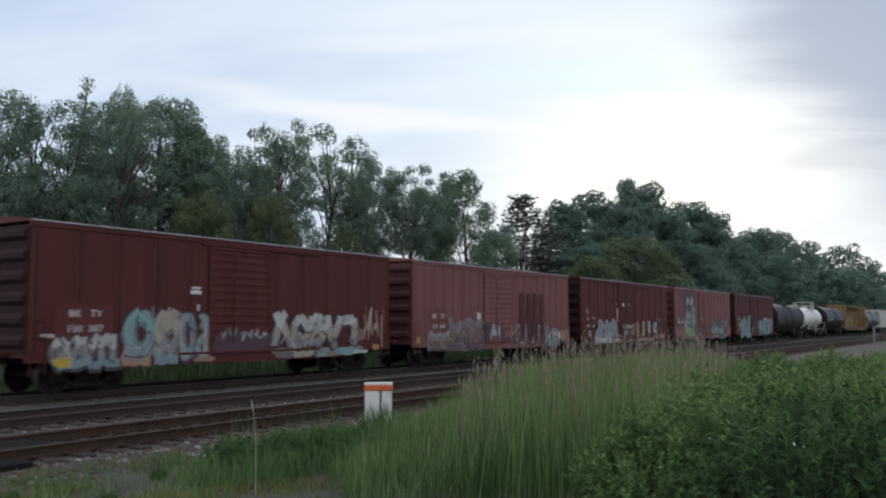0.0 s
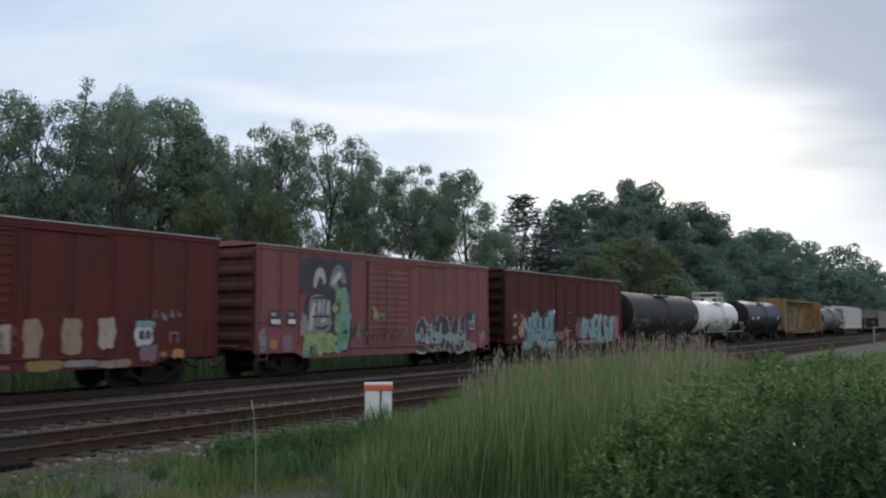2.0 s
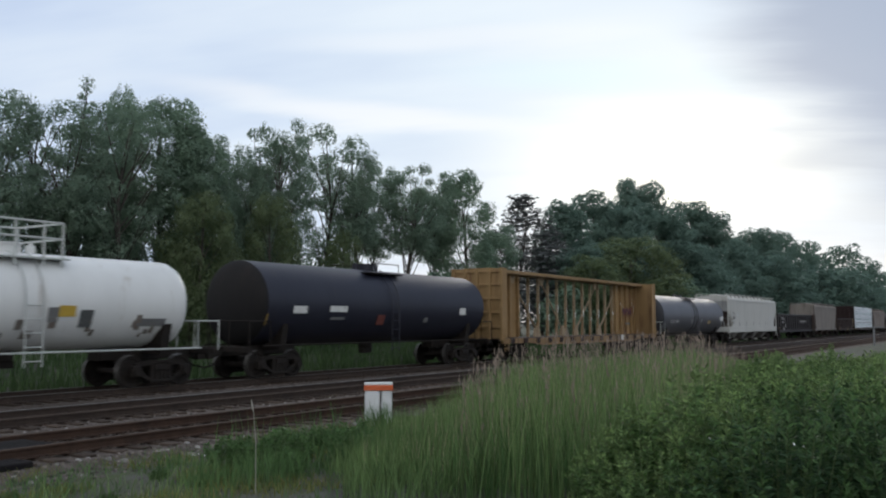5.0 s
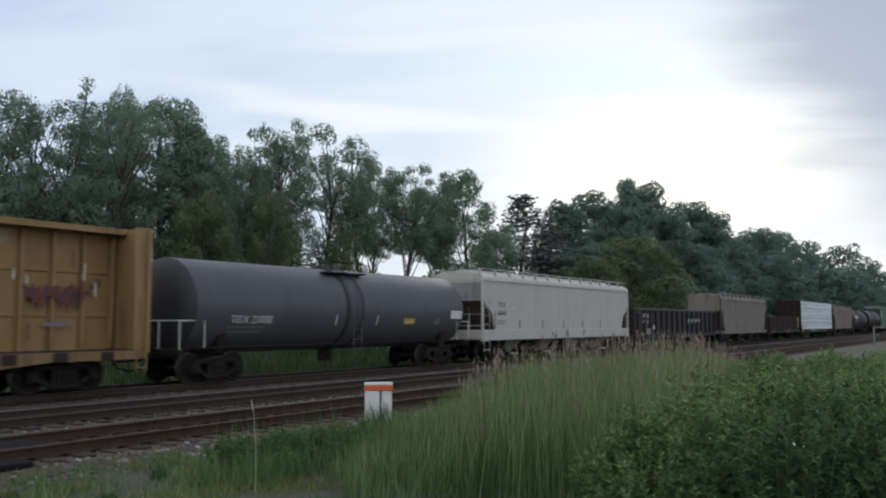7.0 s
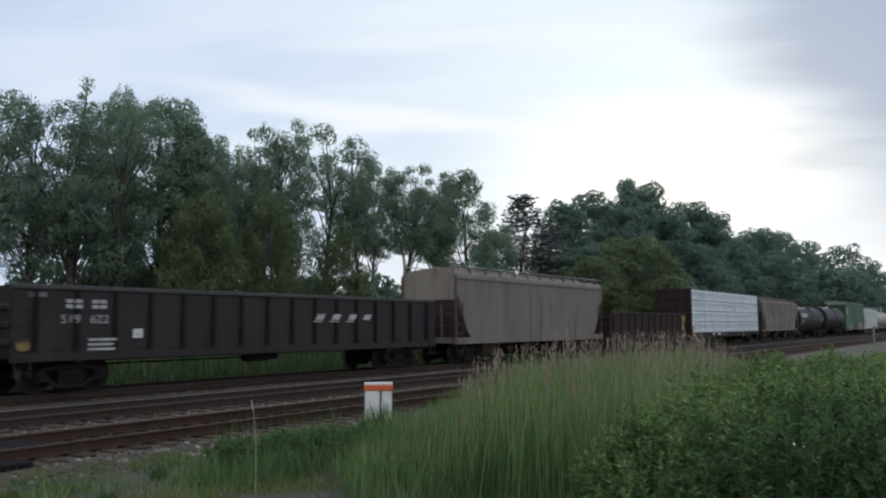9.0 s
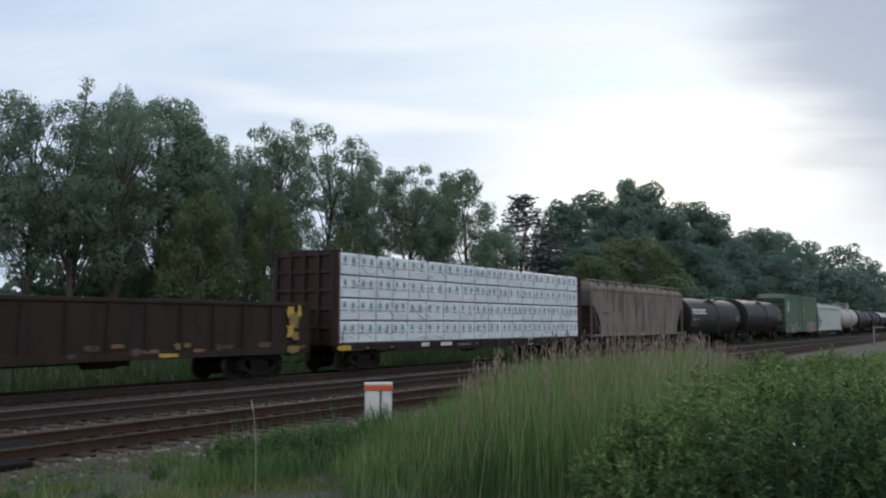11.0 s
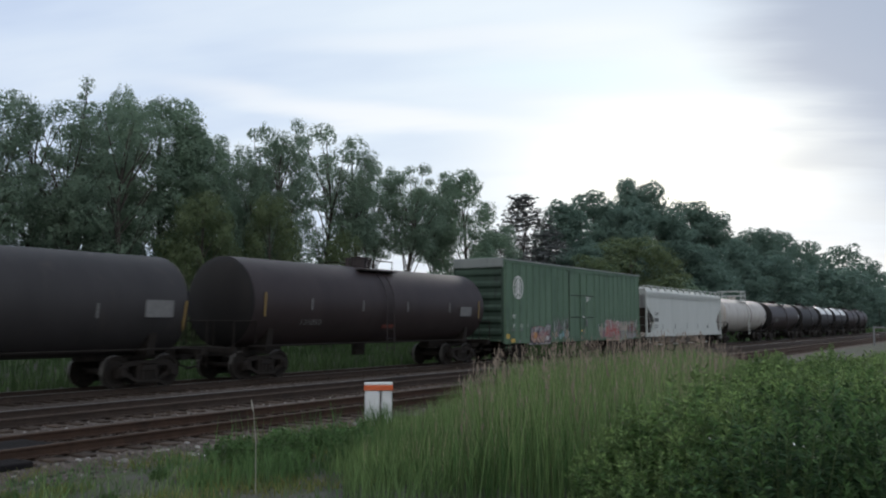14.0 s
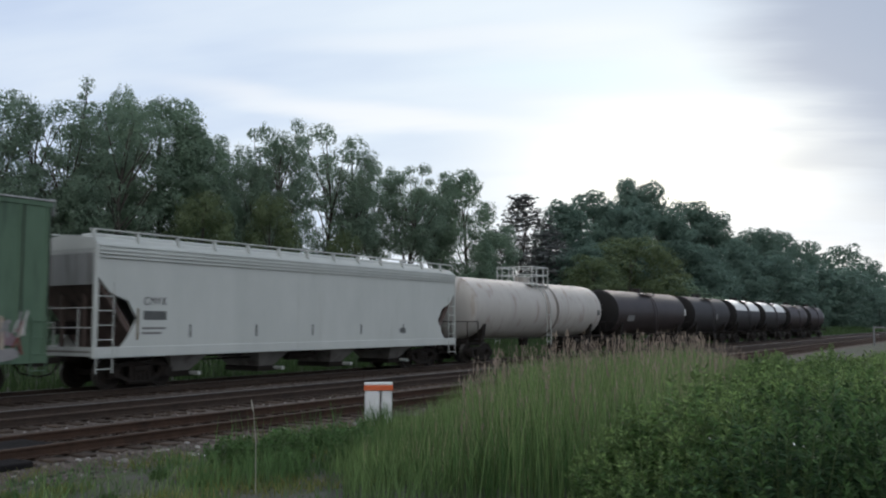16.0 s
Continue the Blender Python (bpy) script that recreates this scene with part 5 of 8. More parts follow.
# ------------------------------------------------------------------ plants
def blades(name, label, xy, height, width, lean, mat, seed, category="grass", lift=0.0):
    """Grass blades, each bent and tapered."""
    rng = np.random.default_rng(seed)
    n = len(xy)
    z = np.array([ground_z(x, y) for x, y in xy]) - 0.02 + lift
    a = rng.uniform(0, math.tau, n)
    b = rng.uniform(0, math.tau, n)
    h = height * rng.uniform(0.55, 1.15, n) if np.isscalar(height) else height
    bend = lean * h * rng.uniform(0.2, 1.2, n)
    w = width * rng.uniform(0.7, 1.3, n)
    side = np.stack([np.cos(a), np.sin(a), 0 * a], 1) * w[:, None] / 2
    tilt = np.stack([np.cos(b), np.sin(b), 0 * b], 1) * bend[:, None]
    root = np.stack([xy[:, 0], xy[:, 1], z], 1)
    up = np.stack([0 * h, 0 * h, h], 1)
    mid = root + 0.55 * up + 0.32 * tilt
    tip = root + up + tilt
    v = np.stack([root - side, root + side, mid + 0.8 * side, mid - 0.8 * side, tip + 0.12 * side, tip - 0.12 * side], 1).reshape(-1, 3)
    i = np.arange(n)[:, None] * 6
    q = np.concatenate([i + np.array([[0, 1, 2, 3]]), i + np.array([[3, 2, 4, 5]])])
    return tagged(new(name, fast_mesh(name, v, q, mat)), label, category, kind="stuff")


def scatter(rng, n, x0, x1, y0, y1, keep=None):
    p = np.stack([rng.uniform(x0, x1, n), rng.uniform(y0, y1, n)], 1)
    return p if keep is None else p[[bool(keep(x, y, rng.random())) for x, y in p]]


def leaves(points, size, rng, flat=0.5, droop=0.0, slim=0.42, out=None):
    """Folded leaves at the points, as vertices and quads."""
    n = len(points)
    d = rng.normal(size=(n, 3)) * (1, 1, flat)
    if out is not None:
        d = d * 0.6 + out
    d[:, 2] -= droop
    d /= np.linalg.norm(d, axis=1)[:, None] + 1e-6
    u = rng.normal(size=(n, 3))
    s = np.cross(d, u)
    s /= np.linalg.norm(s, axis=1)[:, None] + 1e-6
    nrm = np.cross(s, d)
    L = (size * rng.uniform(0.6, 1.3, n))[:, None]
    mid = points + d * L * 0.45 + nrm * L * 0.10
    v = np.stack([points, mid + s * L * slim, points + d * L, mid - s * L * slim], 1).reshape(-1, 3)
    q = np.arange(4 * n).reshape(n, 4)
    return v, q


CROWN_SIZE = {}


def tree(name, label, height, width, base, seed, puffs, cover, size, mat, shape="round", puff=0.2, droop=0.0, girth=1.0, group="trees behind the train", category="tree"):
    """A tapered trunk, a limb to every bough, and boughs of leaves that lie along their rounded outsides."""
    rng = np.random.default_rng(seed)
    ob = thing(name, label, category, group)
    bm = bmesh.new()
    wob = [(0.0, 0.0)]
    for _ in range(6):
        wob.append((wob[-1][0] + rng.normal() * 0.012 * height, wob[-1][1] + rng.normal() * 0.012 * height))

    def stem(t):
        k = min(t * 6, 5.999)
        i = int(k)
        f = k - i
        return np.array([wob[i][0] * (1 - f) + wob[i + 1][0] * f, wob[i][1] * (1 - f) + wob[i + 1][1] * f, t * height * 0.9])

    r0 = (0.011 * height + 0.02) * girth
    tube(bm, [tuple(stem(i / 6)) for i in range(7)], [r0 * (1.25 - i * 0.19) if i else r0 * 1.5 for i in range(7)], 8)
    thin = min(1.0, 30 / puffs)
    verts, quads, total = [], [], 0
    for c in range(puffs):
        u = (c + 0.5 + rng.uniform(-0.4, 0.4)) / puffs
        env = {"round": math.sin(math.pi * (0.14 + 0.74 * u)) ** 0.8, "spire": (1 - u) ** 0.75 * 0.95 + 0.05, "fan": 0.45 + 0.55 * math.sin(math.pi * (0.10 + 0.66 * u))}[shape]
        rad = puff * width * rng.uniform(0.7, 1.35) * {"round": 1.12 - 0.42 * u, "fan": 1.1 - 0.35 * u, "spire": 1.15 - 0.75 * u}[shape]
        a = c * 2.39996 + rng.uniform(-0.6, 0.6)
        r = max(0.0, width / 2 * env - rad * 0.75) * rng.uniform(0.45, 1.0) ** 0.5
        z = base * height + (height * (1 - base) - rad * 0.85) * u
        core = stem(min(z / (height * 0.9), 1.0))
        cen = np.array([core[0] + math.cos(a) * r, core[1] + math.sin(a) * r, max(z, rad * 0.5)])
        foot = stem(max(0.06, z / height - 0.14 - 0.2 * r / width))
        mid = (foot + cen) / 2 + np.array([0, 0, -0.02 * height * rng.random()])
        tube(bm, [tuple(foot), tuple(mid), tuple(cen)], [r0 * 0.30 * thin, r0 * 0.19 * thin, r0 * 0.07 * thin], 5, False)
        for _ in range(5):
            e = rng.normal(size=3)
            e = cen + e / np.linalg.norm(e) * rad * rng.uniform(0.7, 0.95)
            tube(bm, [tuple(cen), tuple((cen + e) / 2 + rng.normal(size=3) * 0.05 * rad), tuple(e)], [r0 * 0.08, r0 * 0.05, r0 * 0.02], 3, False)
        k = int(cover * 12.6 * rad * rad / (0.42 * size * size))
        d = rng.normal(size=(k, 3))
        d /= np.linalg.norm(d, axis=1)[:, None]
        # lumps over the bough, so that its outline is uneven
        f = rng.normal(size=(5, 3)) * 2.6
        lump = 1 + 0.085 * np.sin(d @ f.T + rng.uniform(0, 6.3, 5)).sum(axis=1)
        deep = np.where(rng.random(k) < 0.72, rng.normal(0.94, 0.07, k), rng.uniform(0.35, 1.22, k))
        # thin spots between the sprays
        g = rng.normal(size=(4, 3)) * 4.0
        keep = np.sin(d @ g.T + rng.uniform(0, 6.3, 4)).sum(axis=1) > -1.55
        squash = np.array([1.05, 1.05, 0.82 + droop]) * rng.uniform(0.88, 1.14, 3)
        p = (cen + d * (rad * lump * deep)[:, None] * squash)[keep]
        p[:, 2] = np.maximum(p[:, 2], 0.1)
        v, q = sprays(p, d[keep], size, rng, droop)
        verts.append(v)
        quads.append(q + total)
        total += len(v)
    part("trunk", bm, BARK, ob)
    verts = np.concatenate(verts)
    put("crown", fast_mesh("crown", verts, np.concatenate(quads), mat), ob)
    CROWN_SIZE[ob] = np.percentile(verts[:, 2], 99.7), 2 * np.percentile(np.hypot(verts[:, 0], verts[:, 1]), 95)
    return ob


def sprays(points, face, size, rng, droop=0.0):
    """Leaves that face outwards, roughly, each turned its own way."""
    n = len(points)
    nrm = face + rng.normal(size=(n, 3)) * 0.30
    nrm[:, 2] += 0.12
    nrm /= np.linalg.norm(nrm, axis=1)[:, None] + 1e-6
    d = rng.normal(size=(n, 3))
    d[:, 2] -= droop * 2
    d -= nrm * (d * nrm).sum(axis=1)[:, None]
    d /= np.linalg.norm(d, axis=1)[:, None] + 1e-6
    s = np.cross(d, nrm)
    L = (size * rng.uniform(0.6, 1.35, n))[:, None]
    back = points - d * L * 0.35
    v = np.stack([back + s * L * 0.42, points + d * L * 0.65, back - s * L * 0.42], 1).reshape(-1, 3)
    return v, np.arange(3 * n).reshape(n, 3)


def planted(ob, x, y, scale, turn, lean=1.0):
    m = pose(x, y, ground_z(x, y) - 0.05, 0, 0, turn) @ Matrix.Diagonal((scale * lean, scale * lean, scale, 1))
    return copy_thing(ob, m)


def build_woods():
    rnd = random.Random(11)
    made = {
        "airy": [tree("ash_tree", "airy green tree with gaps in its crown", 14, 6.0, 0.40, 21 + i, 30, 0.60, 0.125, LEAF_B, "fan", 0.15) for i in range(3)],
        "lacy": [tree("thin_ash_tree", "thin lacy tree with sky showing through", 14, 6.0, 0.34, 131 + i, 30, 0.36, 0.125, LEAF_B, "fan", 0.15) for i in range(2)],
        "open": [tree("tall_ash_tree", "tall airy tree with bare lower trunk", 14, 5.6, 0.50, 121 + i, 28, 0.60, 0.125, LEAF_B, "fan", 0.155) for i in range(2)],
        "dense": [tree("maple_tree", "full dark green broadleaf tree behind the track", 14, 7.0, 0.17, 31 + i, 34, 0.78, 0.14, LEAF_A, "round", 0.165) for i in range(3)],
        "wisp": [tree("young_ash_tree", "thin airy tree with a ragged pointed top", 14, 4.4, 0.34, 41, 26, 0.42, 0.13, LEAF_B, "spire", 0.15)],
        "spire": [tree("purple_plum_tree", "narrow dark purple-leaved tree", 15, 6.6, 0.08, 45, 75, 0.46, 0.18, LEAF_P, "spire", 0.125, girth=0.45)],
        "wood": [tree("woodland_tree", "dense green woodland tree beyond the train", 18, 10.0, 0.03, 51 + i, 44, 0.90, 0.29, LEAF_D, "round", 0.17) for i in range(3)],
        "far": [tree("distant_tree", "dense green tree far along the woods", 22, 13.0, 0.02, 61 + i, 22, 0.75, 0.62, LEAF_D, "round", 0.19) for i in range(2)],
        "willow": [tree("willow_shrub", "olive green bushy willow beside the track", 8, 5.0, 0.06, 71 + i, 22, 0.70, 0.12, LEAF_C, "round", 0.20, 0.25) for i in range(2)],
        "shrub": [tree("shrub", "dense green shrub under the trees", 4, 4.6, 0.02, 81, 12, 0.75, 0.30, LEAF_A, "round", 0.22, category="shrub", group="shrubs under the trees")],
    }
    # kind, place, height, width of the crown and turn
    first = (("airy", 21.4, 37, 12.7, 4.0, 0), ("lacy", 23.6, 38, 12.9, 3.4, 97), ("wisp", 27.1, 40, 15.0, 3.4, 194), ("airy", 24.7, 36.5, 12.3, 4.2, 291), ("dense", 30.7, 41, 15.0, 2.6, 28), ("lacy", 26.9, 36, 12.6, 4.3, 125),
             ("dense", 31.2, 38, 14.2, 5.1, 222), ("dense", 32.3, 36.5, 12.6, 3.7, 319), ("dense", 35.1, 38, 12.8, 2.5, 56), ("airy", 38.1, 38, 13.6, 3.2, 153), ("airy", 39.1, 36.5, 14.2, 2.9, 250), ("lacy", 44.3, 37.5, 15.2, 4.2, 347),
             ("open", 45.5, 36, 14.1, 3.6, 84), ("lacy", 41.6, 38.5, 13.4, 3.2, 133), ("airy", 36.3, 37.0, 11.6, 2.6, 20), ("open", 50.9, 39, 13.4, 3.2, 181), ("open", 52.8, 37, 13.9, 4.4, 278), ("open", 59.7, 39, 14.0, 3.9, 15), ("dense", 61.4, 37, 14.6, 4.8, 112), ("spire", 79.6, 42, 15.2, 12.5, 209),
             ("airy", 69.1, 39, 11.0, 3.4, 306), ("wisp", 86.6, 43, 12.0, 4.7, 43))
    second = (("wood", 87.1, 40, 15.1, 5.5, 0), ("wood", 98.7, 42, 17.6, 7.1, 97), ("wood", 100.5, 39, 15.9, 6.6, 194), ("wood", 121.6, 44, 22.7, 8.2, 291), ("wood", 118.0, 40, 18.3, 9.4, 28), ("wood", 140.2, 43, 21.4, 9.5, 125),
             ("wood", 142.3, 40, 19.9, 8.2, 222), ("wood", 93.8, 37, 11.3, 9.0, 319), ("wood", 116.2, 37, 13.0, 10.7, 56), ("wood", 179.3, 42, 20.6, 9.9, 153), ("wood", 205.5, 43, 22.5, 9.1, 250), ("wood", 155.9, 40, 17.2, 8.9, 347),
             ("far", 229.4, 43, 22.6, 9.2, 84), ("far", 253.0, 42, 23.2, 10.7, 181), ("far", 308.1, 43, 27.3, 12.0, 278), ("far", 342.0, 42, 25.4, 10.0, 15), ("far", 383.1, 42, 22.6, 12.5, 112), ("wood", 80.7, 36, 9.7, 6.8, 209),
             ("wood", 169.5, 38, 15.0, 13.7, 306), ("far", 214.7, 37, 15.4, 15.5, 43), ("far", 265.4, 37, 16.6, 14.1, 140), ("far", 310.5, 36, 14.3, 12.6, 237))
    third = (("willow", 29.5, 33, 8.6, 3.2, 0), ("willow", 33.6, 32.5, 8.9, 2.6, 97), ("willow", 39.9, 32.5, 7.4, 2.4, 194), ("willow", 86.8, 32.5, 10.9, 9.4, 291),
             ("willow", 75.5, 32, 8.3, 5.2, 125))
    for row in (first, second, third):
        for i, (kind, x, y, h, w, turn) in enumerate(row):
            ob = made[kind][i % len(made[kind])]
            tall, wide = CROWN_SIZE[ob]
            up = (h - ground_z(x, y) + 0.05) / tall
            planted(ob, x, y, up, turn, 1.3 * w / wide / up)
    x = 23.0
    while x < 130:
        y = 32.5 + rnd.uniform(0, 6)
        low = 1.0 if 40 < x < 47 else 0.68 if 47 < x < 58 else 0.6 if 36 < x < 60 else 0.4 if x < 26 else 0.5 if x < 64 else 1.0
        planted(made["shrub"][0], x, y, rnd.uniform(0.55, 1.05) * (1 + x / 160) * low, rnd.uniform(0, 360))
        x += rnd.uniform(1.9, 3.6) * (1 + x / 120)
    for i in range(9):
        planted(made["shrub"][0], 11.5 + i * 1.5, 37 + 1.3 * (i % 3), rnd.uniform(0.6, 0.8), i * 77)
    for i in range(11):
        planted(made["shrub"][0], 19.0 + i * 2.6, 42 + 1.1 * (i % 3), rnd.uniform(1.15, 1.4), i * 53, 1.1)
    for x, y, k in ((40.9, 35.5, 1.2), (42.3, 36.5, 1.15), (53.0, 36.0, 1.25), (54.8, 35.5, 1.35), (56.6, 36.4, 1.3), (58.4, 35.8, 1.4)):
        planted(made["shrub"][0], x, y, k, x * 61, 0.9)
    x = 130.0
    while x < 900:
        planted(made["far"][rnd.randrange(2)], x, rnd.uniform(33, 37), rnd.uniform(0.42, 0.55) * (1 + x / 1400), rnd.uniform(0, 360), 1.3)
        x += 9 + x * 0.05
    for kind in sum(made.values(), []):
        for o in (*kind.children_recursive, kind):
            bpy.data.objects.remove(o)


build_woods()


def build_grass():
    rng = np.random.default_rng(8)

    def tall_here(x, y, r):
        edge = 10.2 - max(0.0, 13.0 - x) * 0.75 + 0.5 * noise.noise((x * 0.5, y * 0.5, 7.0)) + min(max(x - 15.0, 0) * 0.12, 1.3)
        return y < edge and r < 0.4 + 0.6 * smooth01((edge - y) / 1.2) and not (x < 10 and y < 2.8) and y > 0.25 * x * (1 + 0.25 * noise.noise((x * 0.4, y * 0.4, 4.0)))

    def growth(pts):
        """Lower towards the siding, full height further along."""
        return np.array([(0.42 + 0.58 * smooth01((0.74 * x - y) / (0.24 * x))) * (0.45 + 0.55 * smooth01((y - 0.21 * x) / (0.10 * x))) for x, y in pts])

    p = scatter(rng, 26000, 8.2, 26, 2.5, 12, tall_here)
    far = scatter(rng, 7000, 26, 36, 5.5, 12, tall_here)
    h = 1.32 * rng.uniform(0.55, 1.08, len(p)) * growth(p)
    blades("tall_grass", "tall green meadow grass beside the railway", p, h, 0.012, 0.22, GRASS, 31)
    blades("tall_grass", "tall green meadow grass further along the railway", far, 1.15 * rng.uniform(0.65, 1.08, len(far)) * growth(far), 0.026, 0.2, GRASS, 32)
    deep = scatter(rng, 14000, 8.2, 24, 2.5, 10.5, tall_here)
    blades("grass_understorey", "deep green leafy grass below the seed stalks", deep, 0.85 * rng.uniform(0.5, 1.1, len(deep)) * growth(deep), 0.017, 0.35, GRASS_DEEP, 33)
    # seed heads: a thin stalk and a feathery tuft
    q = scatter(rng, 2100, 9.0, 36, 3.5, 12, lambda x, y, r: tall_here(x, y, r) and 0.60 * x - y > -0.2)
    h = 1.42 * rng.uniform(0.52, 1.22, len(q)) * growth(q)
    blades("seed_stalks", "pale brown stalks of ripe grass", q, h, 0.010, 0.10, GRASS_DRY, 34)
    dry = scatter(rng, 5200, 8.6, 24, 3.5, 11, tall_here)
    blades("dry_stems", "thin bleached stems among the green grass", dry, 1.2 * rng.uniform(0.5, 1.1, len(dry)) * growth(dry), 0.011, 0.14, GRASS_BLEACHED, 46)
    tops, outs = [], []
    for (x, y), hh in zip(q, h):
        z = ground_z(x, y)
        for _ in range(6):
            tops.append((x + rng.normal() * 0.007, y + rng.normal() * 0.007, z + hh * rng.uniform(0.82, 1.02)))
            outs.append((0, 0, 4.5))
    v, f = leaves(np.array(tops), 0.11, rng, 0.5, 0.0, 0.07, np.array(outs))
    tagged(new("seed_heads", fast_mesh("seed_heads", v, f, GRASS_DRY)), "pinkish brown feathery grass seed heads", "grass", kind="stuff")

    # short turf in patches
    def turf(x, y, r):
        return r < 0.12 + 1.5 * noise.noise((x * 0.9, y * 0.9, 1.0)) + 0.2 and y < 11.6 + 0.5 * noise.noise((x, y, 2.0))

    p = scatter(rng, 21000, 3.0, 17, 5.5, 12.0, turf)
    blades("turf", "short patchy grass on gravelly soil", p, 0.14 * rng.uniform(0.4, 1.5, len(p)), 0.012, 0.6, GRASS_DEEP, 35)
    p = scatter(rng, 24000, 3.0, 17, 6.0, 12.0, lambda x, y, r: noise.noise((x * 0.7, y * 0.7, 9.0)) > 0.02)
    blades("dry_turf", "short yellowish dry grass patches", p, 0.12 * rng.uniform(0.4, 1.6, len(p)), 0.012, 0.8, GRASS_YELLOW, 40)
    p = scatter(rng, 1500, 12.6, 15.4, 8.4, 10.3)
    q = scatter(rng, 700, 13.2, 14.6, 9.2, 10.2, lambda x, y, r: 0.72 * x - y > 0.05)
    blades("post_grass", "tall grass blades in front of the marker post", q, 0.40 * rng.uniform(0.4, 1.25, len(q)), 0.013, 0.4, GRASS, 42)
    blades("post_grass", "green grass tuft round the marker post", p, 0.28 * rng.uniform(0.4, 1.25, len(p)), 0.013, 0.4, GRASS, 41)
    q = scatter(rng, 2600, 7.2, 10.4, 5.0, 8.2, lambda x, y, r: y > 0.5 * x and y < 0.82 * x + 0.6 * noise.noise((x * 0.9, y * 0.9, 8.0)))
    blades("near_grass", "knee-high green grass near the viewer", q, 0.46 * rng.uniform(0.25, 1.2, len(q)), 0.011, 0.45, GRASS, 47)
    for mat, label, seed, spots in ((GRASS, "loose green grass tufts on the gravel", 48, ((7.2, 8.6), (7.9, 8.9), (9.2, 8.8), (10.6, 9.7), (8.8, 9.6), (6.5, 9.6))),
                                    (GRASS_DEEP, "dark green grass tufts by the siding", 49, ((7.6, 8.1), (8.4, 8.4), (9.7, 9.5), (11.4, 10.4), (7.0, 10.3), (12.4, 11.0), (9.0, 10.6)))):
        q = np.concatenate([rng.normal(spot, (0.26, 0.22), (70, 2)) for spot in spots])
        blades("grass_tufts", label, q, 0.32 * rng.uniform(0.3, 1.3, len(q)), 0.012, 0.5, mat, seed)
    q = scatter(rng, 150, 13.1, 14.2, 9.75, 10.35)
    blades("post_grass", "loose blades of grass against the marker post", q, 0.62 * rng.uniform(0.5, 1.2, len(q)), 0.016, 0.3, GRASS_DEEP, 44)
    q = rng.normal((13.72, 10.3), (0.13, 0.10), (70, 2))
    blades("post_grass", "dark blades of grass leaning on the marker post", q, 0.56 * rng.uniform(0.5, 1.2, len(q)), 0.018, 0.35, GRASS_DEEP, 50)
    q = scatter(rng, 260, 10.2, 13.4, 9.6, 11.3, lambda x, y, r: noise.noise((x * 1.3, y * 1.3, 6.0)) > 0.0)
    blades("wispy_weeds", "thin upright weeds beside the siding", q, 0.62 * rng.uniform(0.5, 1.3, len(q)), 0.014, 0.22, GRASS_DEEP, 45)
    p = scatter(rng, 5000, 6.0, 15, 6.5, 9.6, lambda x, y, r: noise.noise((x * 0.8, y * 0.8, 5.0)) > (0.24 if x < 9.0 else 0.08) or x > 9.5 and y < 8.6)
    blades("rough_grass", "knee-high rough grass in tufts", p, 0.42 * rng.uniform(0.4, 1.3, len(p)), 0.013, 0.4, GRASS_DEEP, 36)
    p = scatter(rng, 17000, 12, 75, 24.6, 31.5)
    blades("bank_grass", "green grass on the bank behind the train", p, 0.5 * rng.uniform(0.4, 1.4, len(p)), 0.045, 0.4, GRASS_BANK, 37)
    p = scatter(rng, 7000, 75, 240, 24.8, 33)
    blades("bank_grass", "green grass on the bank along the woods", p, 0.7 * rng.uniform(0.4, 1.4, len(p)), 0.10, 0.4, GRASS_BANK, 38)
    p = scatter(rng, 9000, 30, 120, 0, 6.5)
    blades("verge_grass", "green verge grass near the far marker post", p, 0.35 * rng.uniform(0.4, 1.2, len(p)), 0.06, 0.4, GRASS, 39)


build_grass()


def bush(name, label, height, width, seed, stems, per_stem, size, mat, group, slim=0.17, tip_mat=None):
    """Many arching stems from one root, with pointed leaves all along them."""
    rng = np.random.default_rng(seed)
    ob = thing(name, label, "bush", group)
    bm = bmesh.new()
    pts, outs, tips, tip_outs = [], [], [], []
    for s in range(stems):
        a = rng.uniform(0, math.tau)
        r = width / 2 * math.sqrt(rng.random())
        h = height * (1 - 0.45 * (2 * r / width) ** 2) * rng.uniform(0.72, 1.08)
        root = np.array([math.cos(a) * r * 0.55, math.sin(a) * r * 0.55, 0])
        tip = np.array([math.cos(a) * r * 1.05, math.sin(a) * r * 1.05, h])
        bow = np.array([0, 0, 0.12 * h])
        tube(bm, [tuple(root), tuple((root + tip) / 2 + bow), tuple(tip)], [0.010, 0.007, 0.003], 4, False)
        for k in range(per_stem):
            t = 0.22 + 0.78 * ((k + rng.random()) / per_stem) ** 0.65
            p = (1 - t) ** 2 * root + 2 * t * (1 - t) * ((root + tip) / 2 + bow) + t * t * tip
            b = rng.uniform(0, math.tau)
            (tips if t > 0.86 and tip_mat else pts).append(p)
            (tip_outs if t > 0.86 and tip_mat else outs).append((math.cos(b) * 1.3, math.sin(b) * 1.3, 0.35 + 0.5 * (t > 0.86)))
    part("stalk", bm, STEM_GREEN, ob)
    v, q = leaves(np.array(pts), size, rng, 0.5, 0.0, slim, np.array(outs))
    put("foliage", fast_mesh("foliage", v, q, mat), ob)
    # paler tips: young growth, with the top light put into its colour
    if tip_mat:
        v, q = leaves(np.array(tips), size * 0.8, rng, 0.5, 0.0, slim, np.array(tip_outs))
        put("young_foliage", fast_mesh("young_foliage", v, q, tip_mat), ob, label="light green young leaves, top light put into their colour")
    return ob


